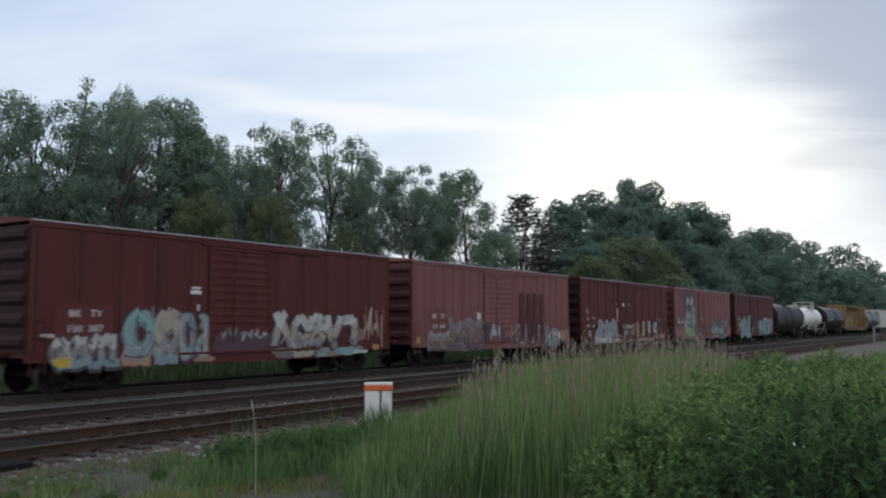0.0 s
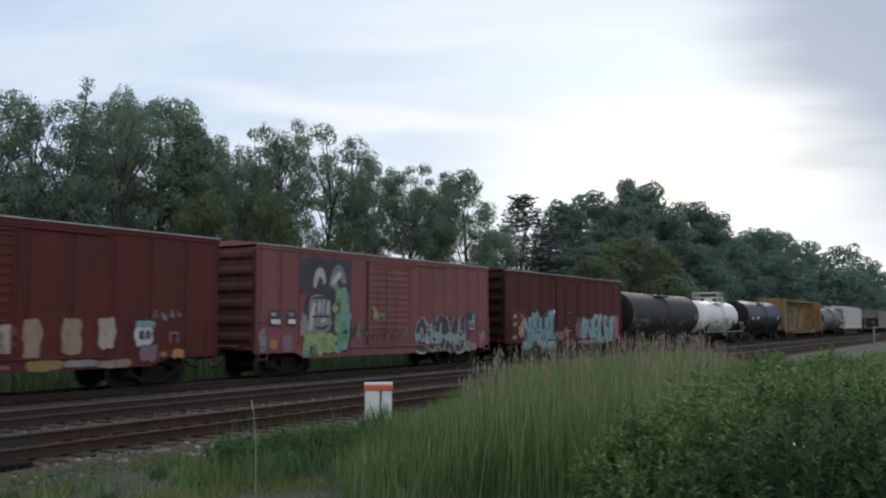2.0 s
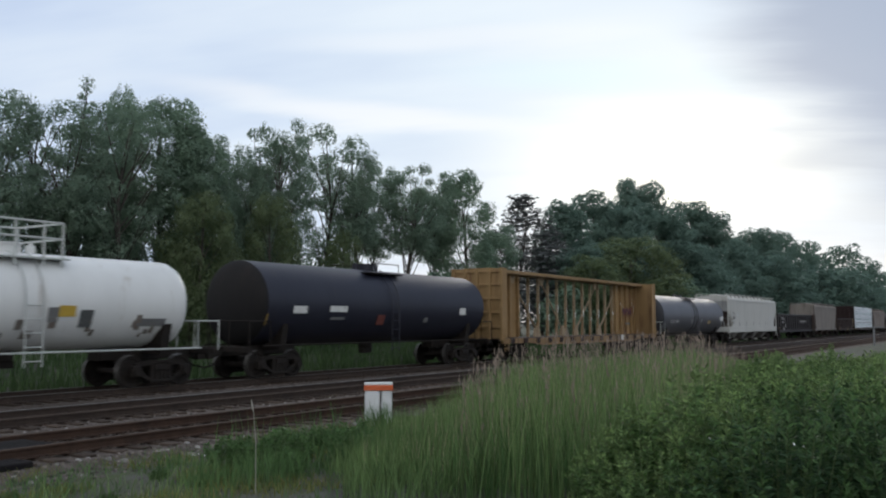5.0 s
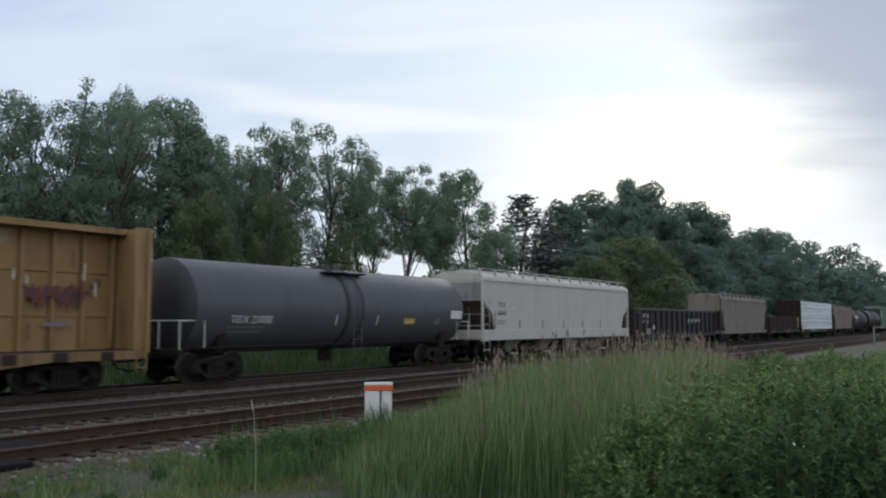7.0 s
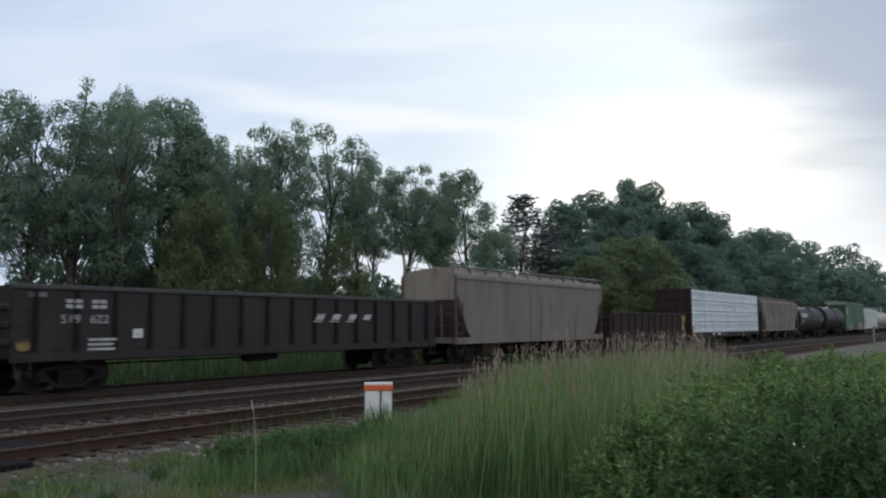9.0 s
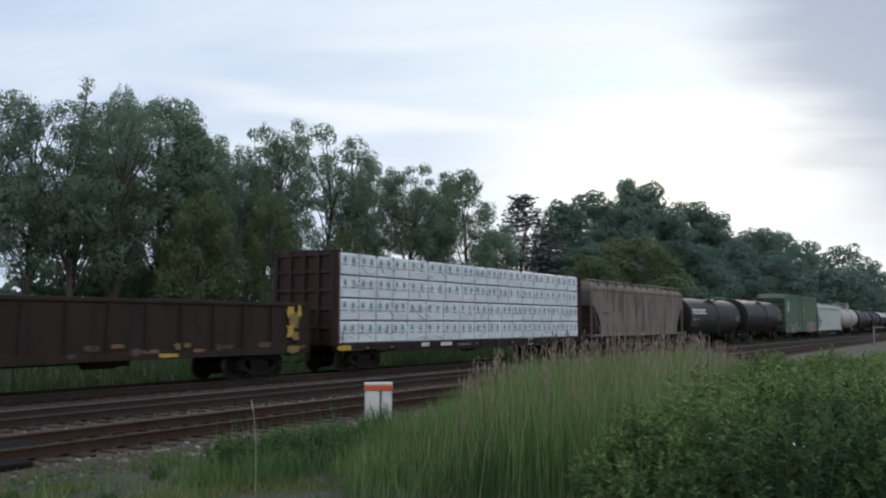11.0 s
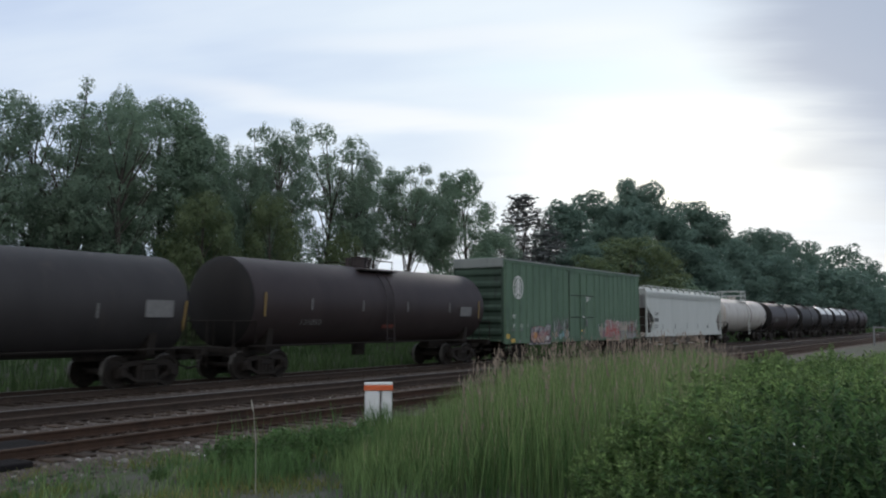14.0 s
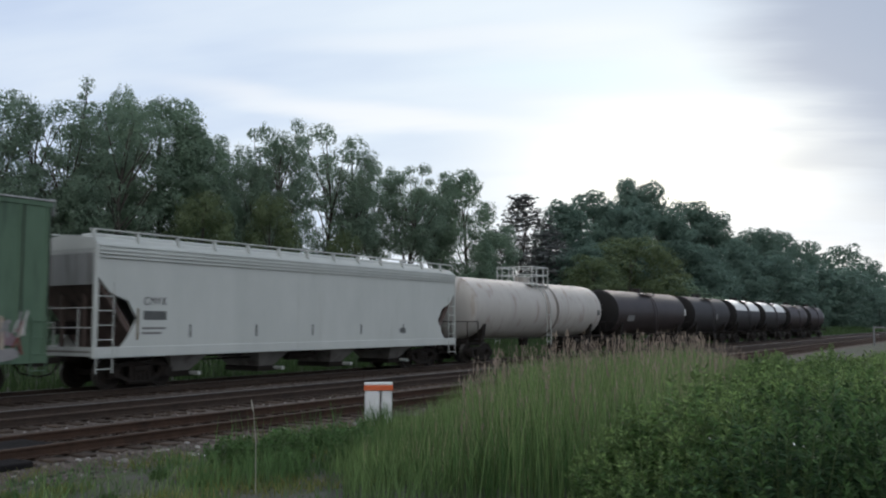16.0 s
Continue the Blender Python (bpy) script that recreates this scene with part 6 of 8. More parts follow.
def build_bushes():
    label = "dense leafy green bramble bush"
    kinds = [bush("bramble_bush", label, 1.6, 2.0, 41 + i, 118, 66, 0.088, LEAF_BUSH, "bushes by the tall grass", tip_mat=LEAF_TIP) for i in range(2)]
    # the nearest bushes carry their deep shade in the leaf colour
    shade = [bush("shrub_bush", "green bush with deep shade put into its leaf colour", 1.6, 2.0, 47, 118, 66, 0.088, LEAF_SHADE, "bushes by the tall grass", 0.145, LEAF_MID)]
    rows = ((6.8, 2.28, 0.63), (7.5, 2.7, 0.70), (7.05, 1.5, 0.86), (7.9, 2.4, 0.92), (7.4, 0.6, 0.92), (8.6, 1.4, 0.96), (9.4, 2.42, 0.88), (8.6, 0.1, 0.96), (10.2, 1.9, 0.95), (10.3, 0.4, 0.95),
            (11.5, 2.65, 0.86), (12.0, 1.4, 0.92), (13.2, 3.2, 0.84), (14.0, 1.9, 0.87), (15.6, 3.4, 0.83), (17.4, 3.0, 0.82), (19.5, 4.4, 0.78), (21.2, 3.3, 0.80), (22.6, 4.6, 0.80), (25.0, 4.0, 0.82), (24.8, 5.6, 0.78))
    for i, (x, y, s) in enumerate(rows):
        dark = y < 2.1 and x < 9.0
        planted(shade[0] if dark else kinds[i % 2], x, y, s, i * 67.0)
    weed = bush("weed", "low leafy green weed clump", 0.5, 0.8, 51, 46, 26, 0.07, GRASS_DEEP, "weeds on the gravel", 0.22)
    for x, y, s in ((9.3, 9.7, 1.0), (9.9, 9.2, 1.15), (10.6, 9.6, 0.8), (8.3, 10.0, 0.4), (6.9, 9.2, 0.3), (7.9, 8.7, 0.4), (9.0, 8.3, 0.7), (11.4, 9.9, 0.9), (12.3, 10.3, 0.8), (6.4, 10.4, 0.35), (10.0, 8.0, 1.1), (11.0, 8.7, 1.1), (10.9, 11.0, 0.6), (12.0, 11.2, 0.7)):
        planted(weed, x, y, s, x * 77)
    for kind in (*kinds, *shade, weed):
        for o in (*kind.children_recursive, kind):
            bpy.data.objects.remove(o)
    # white blossoms
    bm = bmesh.new()
    for k in range(5):
        a = k * math.tau / 5
        c, s = math.cos(a), math.sin(a)
        pts = [(0, 0, 0), (0.012 * c - 0.009 * s, 0.012 * s + 0.009 * c, 0.004), (0.028 * c, 0.028 * s, 0.008), (0.012 * c + 0.009 * s, 0.012 * s - 0.009 * c, 0.004)]
        bm.faces.new([bm.verts.new(p) for p in pts])
    me = mesh_of("blossom", bm, PETAL)
    flowers = tagged(new("blossoms"), "small white blossoms among the leaves", "flower")
    rnd = random.Random(9)
    for x, y, z in ((6.3, 1.25, 1.42), (6.35, 1.2, 1.40), (6.2, 0.25, 1.25), (6.25, 0.2, 1.21), (6.6, 1.9, 1.38), (9.35, 10.4, 0.26), (9.4, 10.3, 0.24), (9.3, 10.45, 0.25), (9.7, 10.2, 0.26), (9.45, 10.38, 0.22)):
        put("blossom", me, flowers, pose(x, y, z, rnd.uniform(20, 70), rnd.uniform(-40, 0), rnd.uniform(0, 90)) @ Matrix.Diagonal((0.55, 0.55, 0.55, 1)))


build_bushes()


def build_stalk():
    stalk = thing("dry_stalk", "single tall pale dry stalk in the turf", "plant")
    bm = bmesh.new()
    x, y = 7.45, 7.33
    z = ground_z(x, y)
    tube(bm, [(x, y, z), (x + 0.01, y + 0.02, z + 0.6), (x - 0.01, y + 0.05, z + 0.98)], [0.006, 0.005, 0.003], 5)
    part("stem", bm, STALK_PALE, stalk)
    bm = bmesh.new()
    tube(bm, [(x - 0.01, y + 0.05, z + 0.95), (x - 0.02, y + 0.06, z + 1.02), (x - 0.02, y + 0.07, z + 1.08)], [0.005, 0.010, 0.003], 5)
    part("seed_head", bm, STALK_PALE, stalk)


build_stalk()


# ------------------------------------------------------------------ marker posts and timber
def build_posts():
    x, y = 14.0, 10.5
    g = ground_z(x, y) - 0.05
    post = thing("marker_post", "white double marker post with an orange band in the grass", "post", m=pose(x, y, g, 0, 0, TURN * 180 / math.pi - 90 + 4))
    for x0, x1, y0 in ((-0.27, 0.03, 0.0), (0.05, 0.27, 0.02)):
        bm = bmesh.new()
        outline = [(x0, y0 + 0.05), (x0 + 0.03, y0), (x1 - 0.03, y0), (x1, y0 + 0.05), (x1, y0 + 0.14), (x0, y0 + 0.14)]
        lo = [bm.verts.new((a, b, 0)) for a, b in outline]
        hi = [bm.verts.new((a, b, 0.98)) for a, b in outline]
        for i in range(6):
            bm.faces.new((lo[i], lo[(i + 1) % 6], hi[(i + 1) % 6], hi[i]))
        bm.faces.new(hi)
        bm.faces.new(lo)
        part("post_board", bm, POST_WHITE, post)
    bm = bmesh.new()
    box(bm, -0.285, 0.285, -0.018, 0.175, 0.88, 0.985, 0.01)
    part("orange_band", bm, POST_ORANGE, post, "orange painted band")
    bm = bmesh.new()
    box(bm, -0.28, 0.28, -0.012, 0.17, 0.986, 1.035, 0.01)
    part("post_cap", bm, POST_WHITE, post)
    far = thing("sign_post", "grey steel post with a small pale plate", "post", m=pose(92, 10.75, ground_z(92, 10.75), 0, 0, -60))
    bm = bmesh.new()
    tube(bm, [(0, 0, 0), (0, 0, 1.9)], 0.08, 8)
    part("pole", bm, POLE_GREY, far)
    bm = bmesh.new()
    box(bm, -0.05, 1.0, -0.03, 0.03, 1.72, 1.84, 0.01)
    part("plate", bm, POLE_GREY, far)
    bm = bmesh.new()
    box(bm, 4.2, 8.7, 12.85, 13.9, 0.17, 0.31, 0.02)
    tagged(new("crossing_timber", mesh_of("crossing_timber", bm, TIMBER)), "black tarred timber panel between the siding rails", "timber", "crossing timbers")
    bm = bmesh.new()
    box(bm, 4.2, 7.7, 12.0, 12.52, 0.02, 0.23, 0.02)
    tagged(new("crossing_timber", mesh_of("crossing_timber", bm, TIMBER)), "black tarred timber beside the siding rail", "timber", "crossing timbers")


build_posts()


# ------------------------------------------------------------------ the train, in running order
SPEED = 21.7
TRAIN = []


def join_train(car, first, last):
    """Couples a car that reaches from first to last, in metres along the train."""
    TRAIN.append((car, (first + last) / 2 - 13.42))
    return car


NEAR = -HALF - 0.036


def stencil_box(c, x0, x1, z0, z1, mat, y=NEAR - 0.001):
    bm = bmesh.new()
    box(bm, x0, x1, y, y + 0.003, z0, z1)
    part("stencil_panel", bm, mat, c)


def car_number(c, one, two, x0, x1, z0, z1, size, y):
    """The railway's two letters pairs over the two halves of the number."""
    for text, x, z in (("BK", x0, z1), ("TY", x1, z1), (one, x0 - 0.06, z0), (two, x1 - 0.06, z0)):
        if text:
            lettering(c, text, x, z, size, y, WHITE_MARK, wide=1.12)


def build_box_cars():
    deep = NEAR - 0.006
    c = box_car(15.5, BROWN, "oxide brown steel box car with white and blue graffiti", spaced(15.5, 1.24), door=2.7, door_at=-0.4)
    patch(c, -7.0, -5.2, 1.45, 2.4, SPRAY_OXIDE, NEAR - 0.001, 1)
    car_number(c, "150", "387", -6.6, -5.95, 1.64, 2.05, 0.27, deep)
    piece(c, -7.1, -4.95, 0.72, 1.5, (SPRAY_BLUE, SPRAY_GREY, SPRAY_WHITE), SPRAY_DARK, 4, 61, deep, SPRAY_DARK)
    patch(c, -4.9, -3.9, 0.66, 1.15, SPRAY_PEACH, NEAR - 0.003, 57)
    patch(c, -3.8, -2.9, 0.66, 1.2, SPRAY_BLUE, NEAR - 0.003, 58)
    piece(c, -4.85, -3.85, 1.1, 2.25, (SPRAY_BLUE, SPRAY_TEAL, SPRAY_TEAL), SPRAY_GREY, 1, 63, deep, SPRAY_DARK, SPRAY_WHITE)
    spray(c, -3.95, -3.55, 1.3, 2.4, (SPRAY_MAUVE, SPRAY_GREY), 1, 8, deep - 0.002, 0.07)
    piece(c, -3.75, -2.85, 1.05, 2.18, (SPRAY_GREY, SPRAY_CREAM, SPRAY_CREAM), SPRAY_GREY, 1, 64, deep, SPRAY_DARK, SPRAY_WHITE)
    piece(c, -2.85, -1.78, 0.72, 2.15, (SPRAY_BLUE, SPRAY_GREY, SPRAY_BLUE), SPRAY_PLUM, 2, 65, deep, SPRAY_DARK, SPRAY_WHITE)
    patch(c, -1.55, 1.0, 0.95, 1.6, SPRAY_PLUM, NEAR - 0.026, 56)
    spray(c, -1.3, 0.9, 1.3, 1.75, (SPRAY_WHITE, SPRAY_GREY), 6, 3, NEAR - 0.062, 0.03)
    piece(c, 1.1, 5.6, 1.05, 2.1, (SPRAY_GREY, SPRAY_CREAM, SPRAY_WHITE), SPRAY_DARK, 5, 69, deep, SPRAY_DARK)
    patch(c, 1.0, 6.0, 0.83, 1.02, SPRAY_GREY, NEAR - 0.004, 67)
    for i, (xa, xb, za, zb, m) in enumerate(((1.2, 2.2, 0.68, 0.9, SPRAY_MAUVE), (2.1, 3.2, 0.7, 0.95, SPRAY_CREAM), (3.3, 3.9, 0.68, 0.84, SPRAY_TEAL), (3.8, 4.5, 0.68, 0.82, SPRAY_TAN), (4.4, 5.7, 0.7, 0.96, SPRAY_TEAL), (5.5, 6.3, 0.74, 0.86, SPRAY_PALE), (5.6, 6.1, 1.2, 1.6, SPRAY_ROSE), (5.55, 5.8, 1.4, 1.75, SPRAY_PALE))):
        patch(c, xa, xb, za, zb, m, NEAR - 0.0046 - 0.0003 * i, 380 + i)
    spray(c, 5.95, 7.4, 0.9, 2.6, (SPRAY_CREAM, SPRAY_PEACH, SPRAY_RUST), 4, 5, deep, 0.07)
    for i, (x, z, w, h, m) in enumerate(((-6.75, 0.85, 0.5, 0.24, YELLOW_MARK), (-1.9, 0.78, 0.8, 0.14, SPRAY_PEACH), (-2.3, 2.95, 0.36, 0.07, WHITE_MARK), (-2.3, 2.82, 0.42, 0.12, WHITE_MARK), (-7.2, 1.55, 0.4, 0.1, SPRAY_WHITE),
                                         (6.8, 0.95, 0.4, 0.24, SPRAY_ORANGE), (-2.2, 2.35, 0.08, 0.2, WHITE_MARK))):
        patch(c, x - w / 2, x + w / 2, z - h / 2, z + h / 2, m, NEAR - 0.018, 60 + i)
    join_train(c, 26.5, 42.0)

    c = box_car(15.5, PINK, "faded pinkish red steel box car with dark graffiti", spaced(15.5, 0.76), door=3.0, door_at=-0.3, roof=PINK)
    patch(c, -6.55, -5.1, 1.55, 2.5, SPRAY_RUST, NEAR - 0.001, 2)
    car_number(c, "153", "643", -6.3, -5.65, 1.65, 2.1, 0.25, deep)
    piece(c, -6.6, -4.9, 0.75, 1.45, (SPRAY_PLUM, SPRAY_RUST, SPRAY_GREY), SPRAY_PLUM, 5, 71, deep, SPRAY_GREY, SPRAY_WHITE)
    patch(c, -5.0, -1.9, 0.74, 1.95, SPRAY_PLUM, NEAR - 0.003, 70)
    piece(c, -4.9, -1.95, 0.75, 1.98, (SPRAY_PLUM, SPRAY_RUST, SPRAY_MAUVE), SPRAY_DARK, 6, 72, deep, SPRAY_GREY, SPRAY_WHITE)
    patch(c, -1.8, -1.15, 1.0, 1.9, SPRAY_DARK, NEAR - 0.06, 73)
    spray(c, -1.35, -0.3, 1.05, 1.85, (SPRAY_GREY, SPRAY_WHITE), 4, 12, NEAR - 0.062, 0.06)
    patch(c, -0.3, 1.15, 1.0, 1.55, SPRAY_PLUM, NEAR - 0.06, 74)
    patch(c, 0.1, 0.42, 1.22, 1.5, SPRAY_RED, NEAR - 0.064, 75)
    spray(c, 0.4, 1.6, 1.0, 1.75, (SPRAY_GREY, SPRAY_ORANGE, SPRAY_DARK), 3, 15, NEAR - 0.066, 0.05)
    piece(c, 1.35, 5.0, 0.9, 1.75, (SPRAY_GREY, SPRAY_MAUVE, SPRAY_GREY), SPRAY_PLUM, 7, 76, deep, SPRAY_DARK, SPRAY_WHITE)
    for i in range(4):
        patch(c, 1.78 + i * 0.755, 2.26 + i * 0.755, 0.94, 3.42, SPRAY_STRIPE, NEAR - 0.022, 77 + i, "dark_stripe")
    piece(c, 5.05, 6.5, 0.75, 1.65, (SPRAY_BLUE, SPRAY_WHITE, SPRAY_GREY), SPRAY_DARK, 2, 81, deep, SPRAY_DARK)
    patch(c, 6.5, 7.3, 0.9, 1.5, SPRAY_TAN, NEAR - 0.006, 82)
    patch(c, 6.65, 7.0, 1.05, 1.35, SPRAY_ORANGE, NEAR - 0.009, 83)
    patch(c, -2.5, -2.2, 2.05, 2.35, WHITE_MARK, NEAR - 0.018, 84)
    patch(c, -7.5, -7.2, 1.02, 1.28, YELLOW_MARK, NEAR - 0.002, 85)
    join_train(c, 43.65, 59.15)

    c = box_car(15.5, BROWN, "oxide brown steel box car with silver graffiti and tan squares", spaced(15.5, 1.24), door=2.9, door_at=-0.45)
    car_number(c, "154", "120", -6.95, -6.1, 1.63, 2.07, 0.25, deep)
    edge = [(-5.72, 0.68), (-5.84, 0.95), (-5.62, 1.28), (-5.58, 1.45), (-5.22, 1.46), (-5.18, 1.98), (-5.0, 2.1), (-4.46, 1.88), (-4.42, 1.70), (-4.2, 1.74), (-4.1, 1.96), (-3.9, 2.06),
            (-3.68, 1.97), (-3.66, 1.86), (-3.26, 1.72), (-3.05, 2.02), (-2.8, 2.12), (-2.45, 2.0), (-2.22, 1.72), (-2.18, 1.28), (-2.0, 1.2), (-2.04, 0.70)]
    flat_shape(c, edge, SPRAY_SILVER, deep)
    for i, (xa, xb, za, zb, m) in enumerate(((-5.6, -2.1, 0.72, 1.02, SPRAY_PALE), (-5.1, -4.75, 1.05, 1.98, SPRAY_BLUE), (-4.7, -4.45, 1.25, 1.8, SPRAY_SILVER), (-4.06, -3.7, 1.0, 1.9, SPRAY_BLUE), (-2.92, -2.3, 1.1, 1.62, SPRAY_ICE), (-2.98, -2.72, 1.2, 2.0, SPRAY_BLUE),
                                            (-4.6, -4.28, 1.28, 1.55, SPRAY_DARK), (-3.62, -3.1, 1.3, 1.62, SPRAY_GREY), (-5.5, -5.2, 1.05, 1.35, SPRAY_BLUE), (-4.62, -4.3, 1.05, 1.2, SPRAY_GREY), (-3.6, -3.08, 1.05, 1.18, SPRAY_BLUE))):
        patch(c, xa, xb, za, zb, m, deep - 0.0012 - 0.0004 * i, 300 + i)
    contour(c, edge, 0.034, SPRAY_PALE, deep - 0.0008, 87)
    inner = [(-4.0 + (x + 4.0) * 0.955, 1.3 + (z - 1.3) * 0.91) for x, z in edge]
    contour(c, inner, 0.013, SPRAY_DARK, deep - 0.007, 88)
    strokes(c, [(((x, 0.98), (x + 0.04, 1.4), (x - 0.03, zt)), 0.02, m) for x, zt, m in ((-5.0, 1.9, SPRAY_DARK), (-4.72, 1.75, SPRAY_PALE), (-3.98, 1.8, SPRAY_DARK), (-3.7, 1.75, SPRAY_PALE), (-2.86, 1.85, SPRAY_DARK), (-2.4, 1.8, SPRAY_DARK), (-2.62, 1.95, SPRAY_PALE), (-5.35, 1.38, SPRAY_PALE))], deep - 0.012, 89)
    strokes(c, [(((-5.15, 1.04), (-4.6, 0.98), (-4.1, 1.06)), 0.025, SPRAY_DARK), (((-3.9, 1.2), (-3.4, 1.12), (-3.0, 1.22)), 0.025, SPRAY_PALE), (((-3.1, 1.02), (-2.6, 0.98), (-2.1, 1.06)), 0.02, SPRAY_GREY)], deep - 0.016, 90)
    for i, (xa, xb, za, zb, m) in enumerate(((-1.5, -0.75, 1.5, 1.85, SPRAY_MAUVE), (-0.95, 0.55, 1.5, 1.66, SPRAY_TAN), (-0.7, 0.3, 1.58, 1.76, SPRAY_CREAM), (-1.2, -0.35, 1.12, 1.42, SPRAY_TAN), (-0.98, -0.45, 1.2, 1.42, SPRAY_CREAM), (-0.1, 0.75, 1.14, 1.4, SPRAY_TAN),
                                            (-0.55, -0.15, 1.02, 1.26, SPRAY_DARK), (-1.3, -1.0, 1.3, 1.5, SPRAY_PLUM), (0.2, 0.7, 1.45, 1.62, SPRAY_MAUVE), (-1.7, -1.1, 1.0, 1.1, SPRAY_MAUVE))):
        patch(c, xa, xb, za, zb, m, NEAR - 0.062 - 0.0005 * i, 330 + i)
    spray(c, -1.5, 0.7, 1.05, 1.8, (SPRAY_CREAM, SPRAY_PLUM, SPRAY_DARK), 5, 22, NEAR - 0.068, 0.022)
    for i in range(9):
        patch(c, -1.9 + i * 0.62, -1.55 + i * 0.62, 0.70 + 0.02 * (i % 3), 0.82 + 0.03 * (i % 2), (SPRAY_GREY, SPRAY_MAUVE, SPRAY_OXIDE)[i % 3], deep + 0.003, 350 + i)
    for i, (xa, xb, za, zb, m) in enumerate(((0.58, 1.0, 1.1, 1.84, SPRAY_CREAM), (1.24, 1.74, 0.98, 1.97, SPRAY_TAN), (2.32, 2.9, 1.05, 2.0, SPRAY_TAN), (3.43, 3.95, 1.15, 2.05, SPRAY_CREAM),
                                            (1.35, 2.4, 0.66, 0.92, YELLOW_DULL), (2.4, 3.4, 0.70, 0.9, SPRAY_GREY), (3.4, 4.5, 0.66, 0.86, SPRAY_TAN), (4.62, 5.2, 1.22, 1.88, SPRAY_PALE), (4.74, 4.94, 1.4, 1.66, SPRAY_DARK),
                                            (4.98, 5.14, 1.4, 1.66, SPRAY_DARK), (4.62, 5.3, 1.75, 1.95, SPRAY_TEAL), (5.95, 6.38, 0.84, 1.12, SPRAY_ORANGE), (5.5, 5.75, 0.9, 1.05, YELLOW_DULL), (4.8, 5.4, 0.8, 1.25, SPRAY_MAUVE))):
        patch(c, xa, xb, za, zb, m, deep - 0.0004 * i, 100 + i)
    spray(c, 5.2, 6.4, 1.9, 2.3, (SPRAY_GREY, SPRAY_MAUVE), 4, 23, deep, 0.03)
    for xa, xb, za, zb in ((5.85, 5.9, 1.3, 1.62), (6.12, 6.17, 1.3, 1.62), (5.85, 6.17, 1.57, 1.62)):
        stencil_box(c, xa, xb, za, zb, SPRAY_GREY, deep)
    for i, (x, z, w, h, m) in enumerate(((-1.18, 3.05, 0.36, 0.24, WHITE_MARK), (-0.25, 3.15, 0.6, 0.07, GREY_MARK), (-0.25, 3.03, 0.6, 0.07, GREY_MARK), (-2.3, 3.1, 0.5, 0.1, GREY_MARK), (-7.2, 0.95, 0.4, 0.24, SPRAY_ORANGE),
                                         (-5.2, 0.75, 0.5, 0.1, SPRAY_ORANGE), (-2.6, 0.8, 0.5, 0.1, SPRAY_ORANGE))):
        daub(c, x, z, w, h, m, NEAR - 0.009 - 0.05 * (-1.5 < x < 1), 80 + i)
    bars(c, WHITE_MARK, -2.25, 2.7, (0.25, 0.2, 0.25, 0.2, 0.25), 0.09, 0.17, deep)
    bars(c, WHITE_MARK, -6.75, 1.35, (0.5, 0.4, 0.5), 0.05, 0.12, deep)
    crest = []
    for k in range(16):
        a = math.pi / 2 + k * math.tau / 16
        r = 0.36 if k % 4 == 0 else 0.26 if k % 2 == 0 else 0.13
        crest.append((-6.87 + r * math.cos(a), 2.58 + 0.9 * r * math.sin(a)))
    flat_shape(c, crest, GREY_MARK, NEAR - 0.009, "crest")
    join_train(c, 60.8, 76.3)

    c = box_car(15.5, PINK, "faded red steel box car with a dark mural and green graffiti", spaced(15.5, 0.98), door=2.9, door_at=-0.25, roof=PINK)
    patch(c, -5.7, -2.8, 2.9, 4.25, SPRAY_DARK, NEAR - 0.002, 90)
    patch(c, -5.35, -2.9, 0.75, 2.95, SPRAY_DARK, NEAR - 0.0024, 96)
    daub(c, -4.55, 2.15, 1.3, 1.5, SPRAY_GREY, deep - 0.001, 92)
    patch(c, -5.6, -5.2, 1.45, 2.2, SPRAY_GREY, deep, 93)
    strokes(c, (
        (((-4.85, 3.15), (-4.6, 4.3), (-4.35, 3.3)), 0.14, SPRAY_WHITE), (((-4.7, 3.1), (-4.6, 3.3), (-4.5, 3.5)), 0.12, SPRAY_DARK), (((-3.95, 3.2), (-3.55, 4.5), (-3.2, 3.35)), 0.16, SPRAY_GREY),
        (((-3.9, 3.3), (-3.6, 3.6), (-3.4, 3.75)), 0.12, SPRAY_WHITE), (((-3.75, 2.9), (-3.6, 3.1), (-3.5, 3.2)), 0.10, SPRAY_DARK), (((-5.1, 1.6), (-5.0, 2.2), (-4.85, 2.6)), 0.10, SPRAY_WHITE),
        (((-4.9, 2.2), (-4.85, 2.4), (-4.8, 2.55)), 0.05, SPRAY_WHITE), (((-4.65, 2.25), (-4.6, 2.45), (-4.6, 2.65)), 0.05, SPRAY_WHITE), (((-4.4, 2.25), (-4.4, 2.45), (-4.35, 2.7)), 0.05, SPRAY_WHITE), (((-4.15, 2.2), (-4.15, 2.4), (-4.1, 2.65)), 0.05, SPRAY_WHITE),
        (((-5.0, 2.1), (-4.5, 2.15), (-4.0, 2.1)), 0.04, SPRAY_DARK), (((-5.0, 2.75), (-4.5, 2.85), (-4.0, 2.75)), 0.04, SPRAY_DARK), (((-4.78, 2.2), (-4.75, 2.45), (-4.72, 2.7)), 0.025, SPRAY_DARK), (((-4.27, 2.2), (-4.27, 2.45), (-4.24, 2.7)), 0.025, SPRAY_DARK)), deep - 0.002, 94)
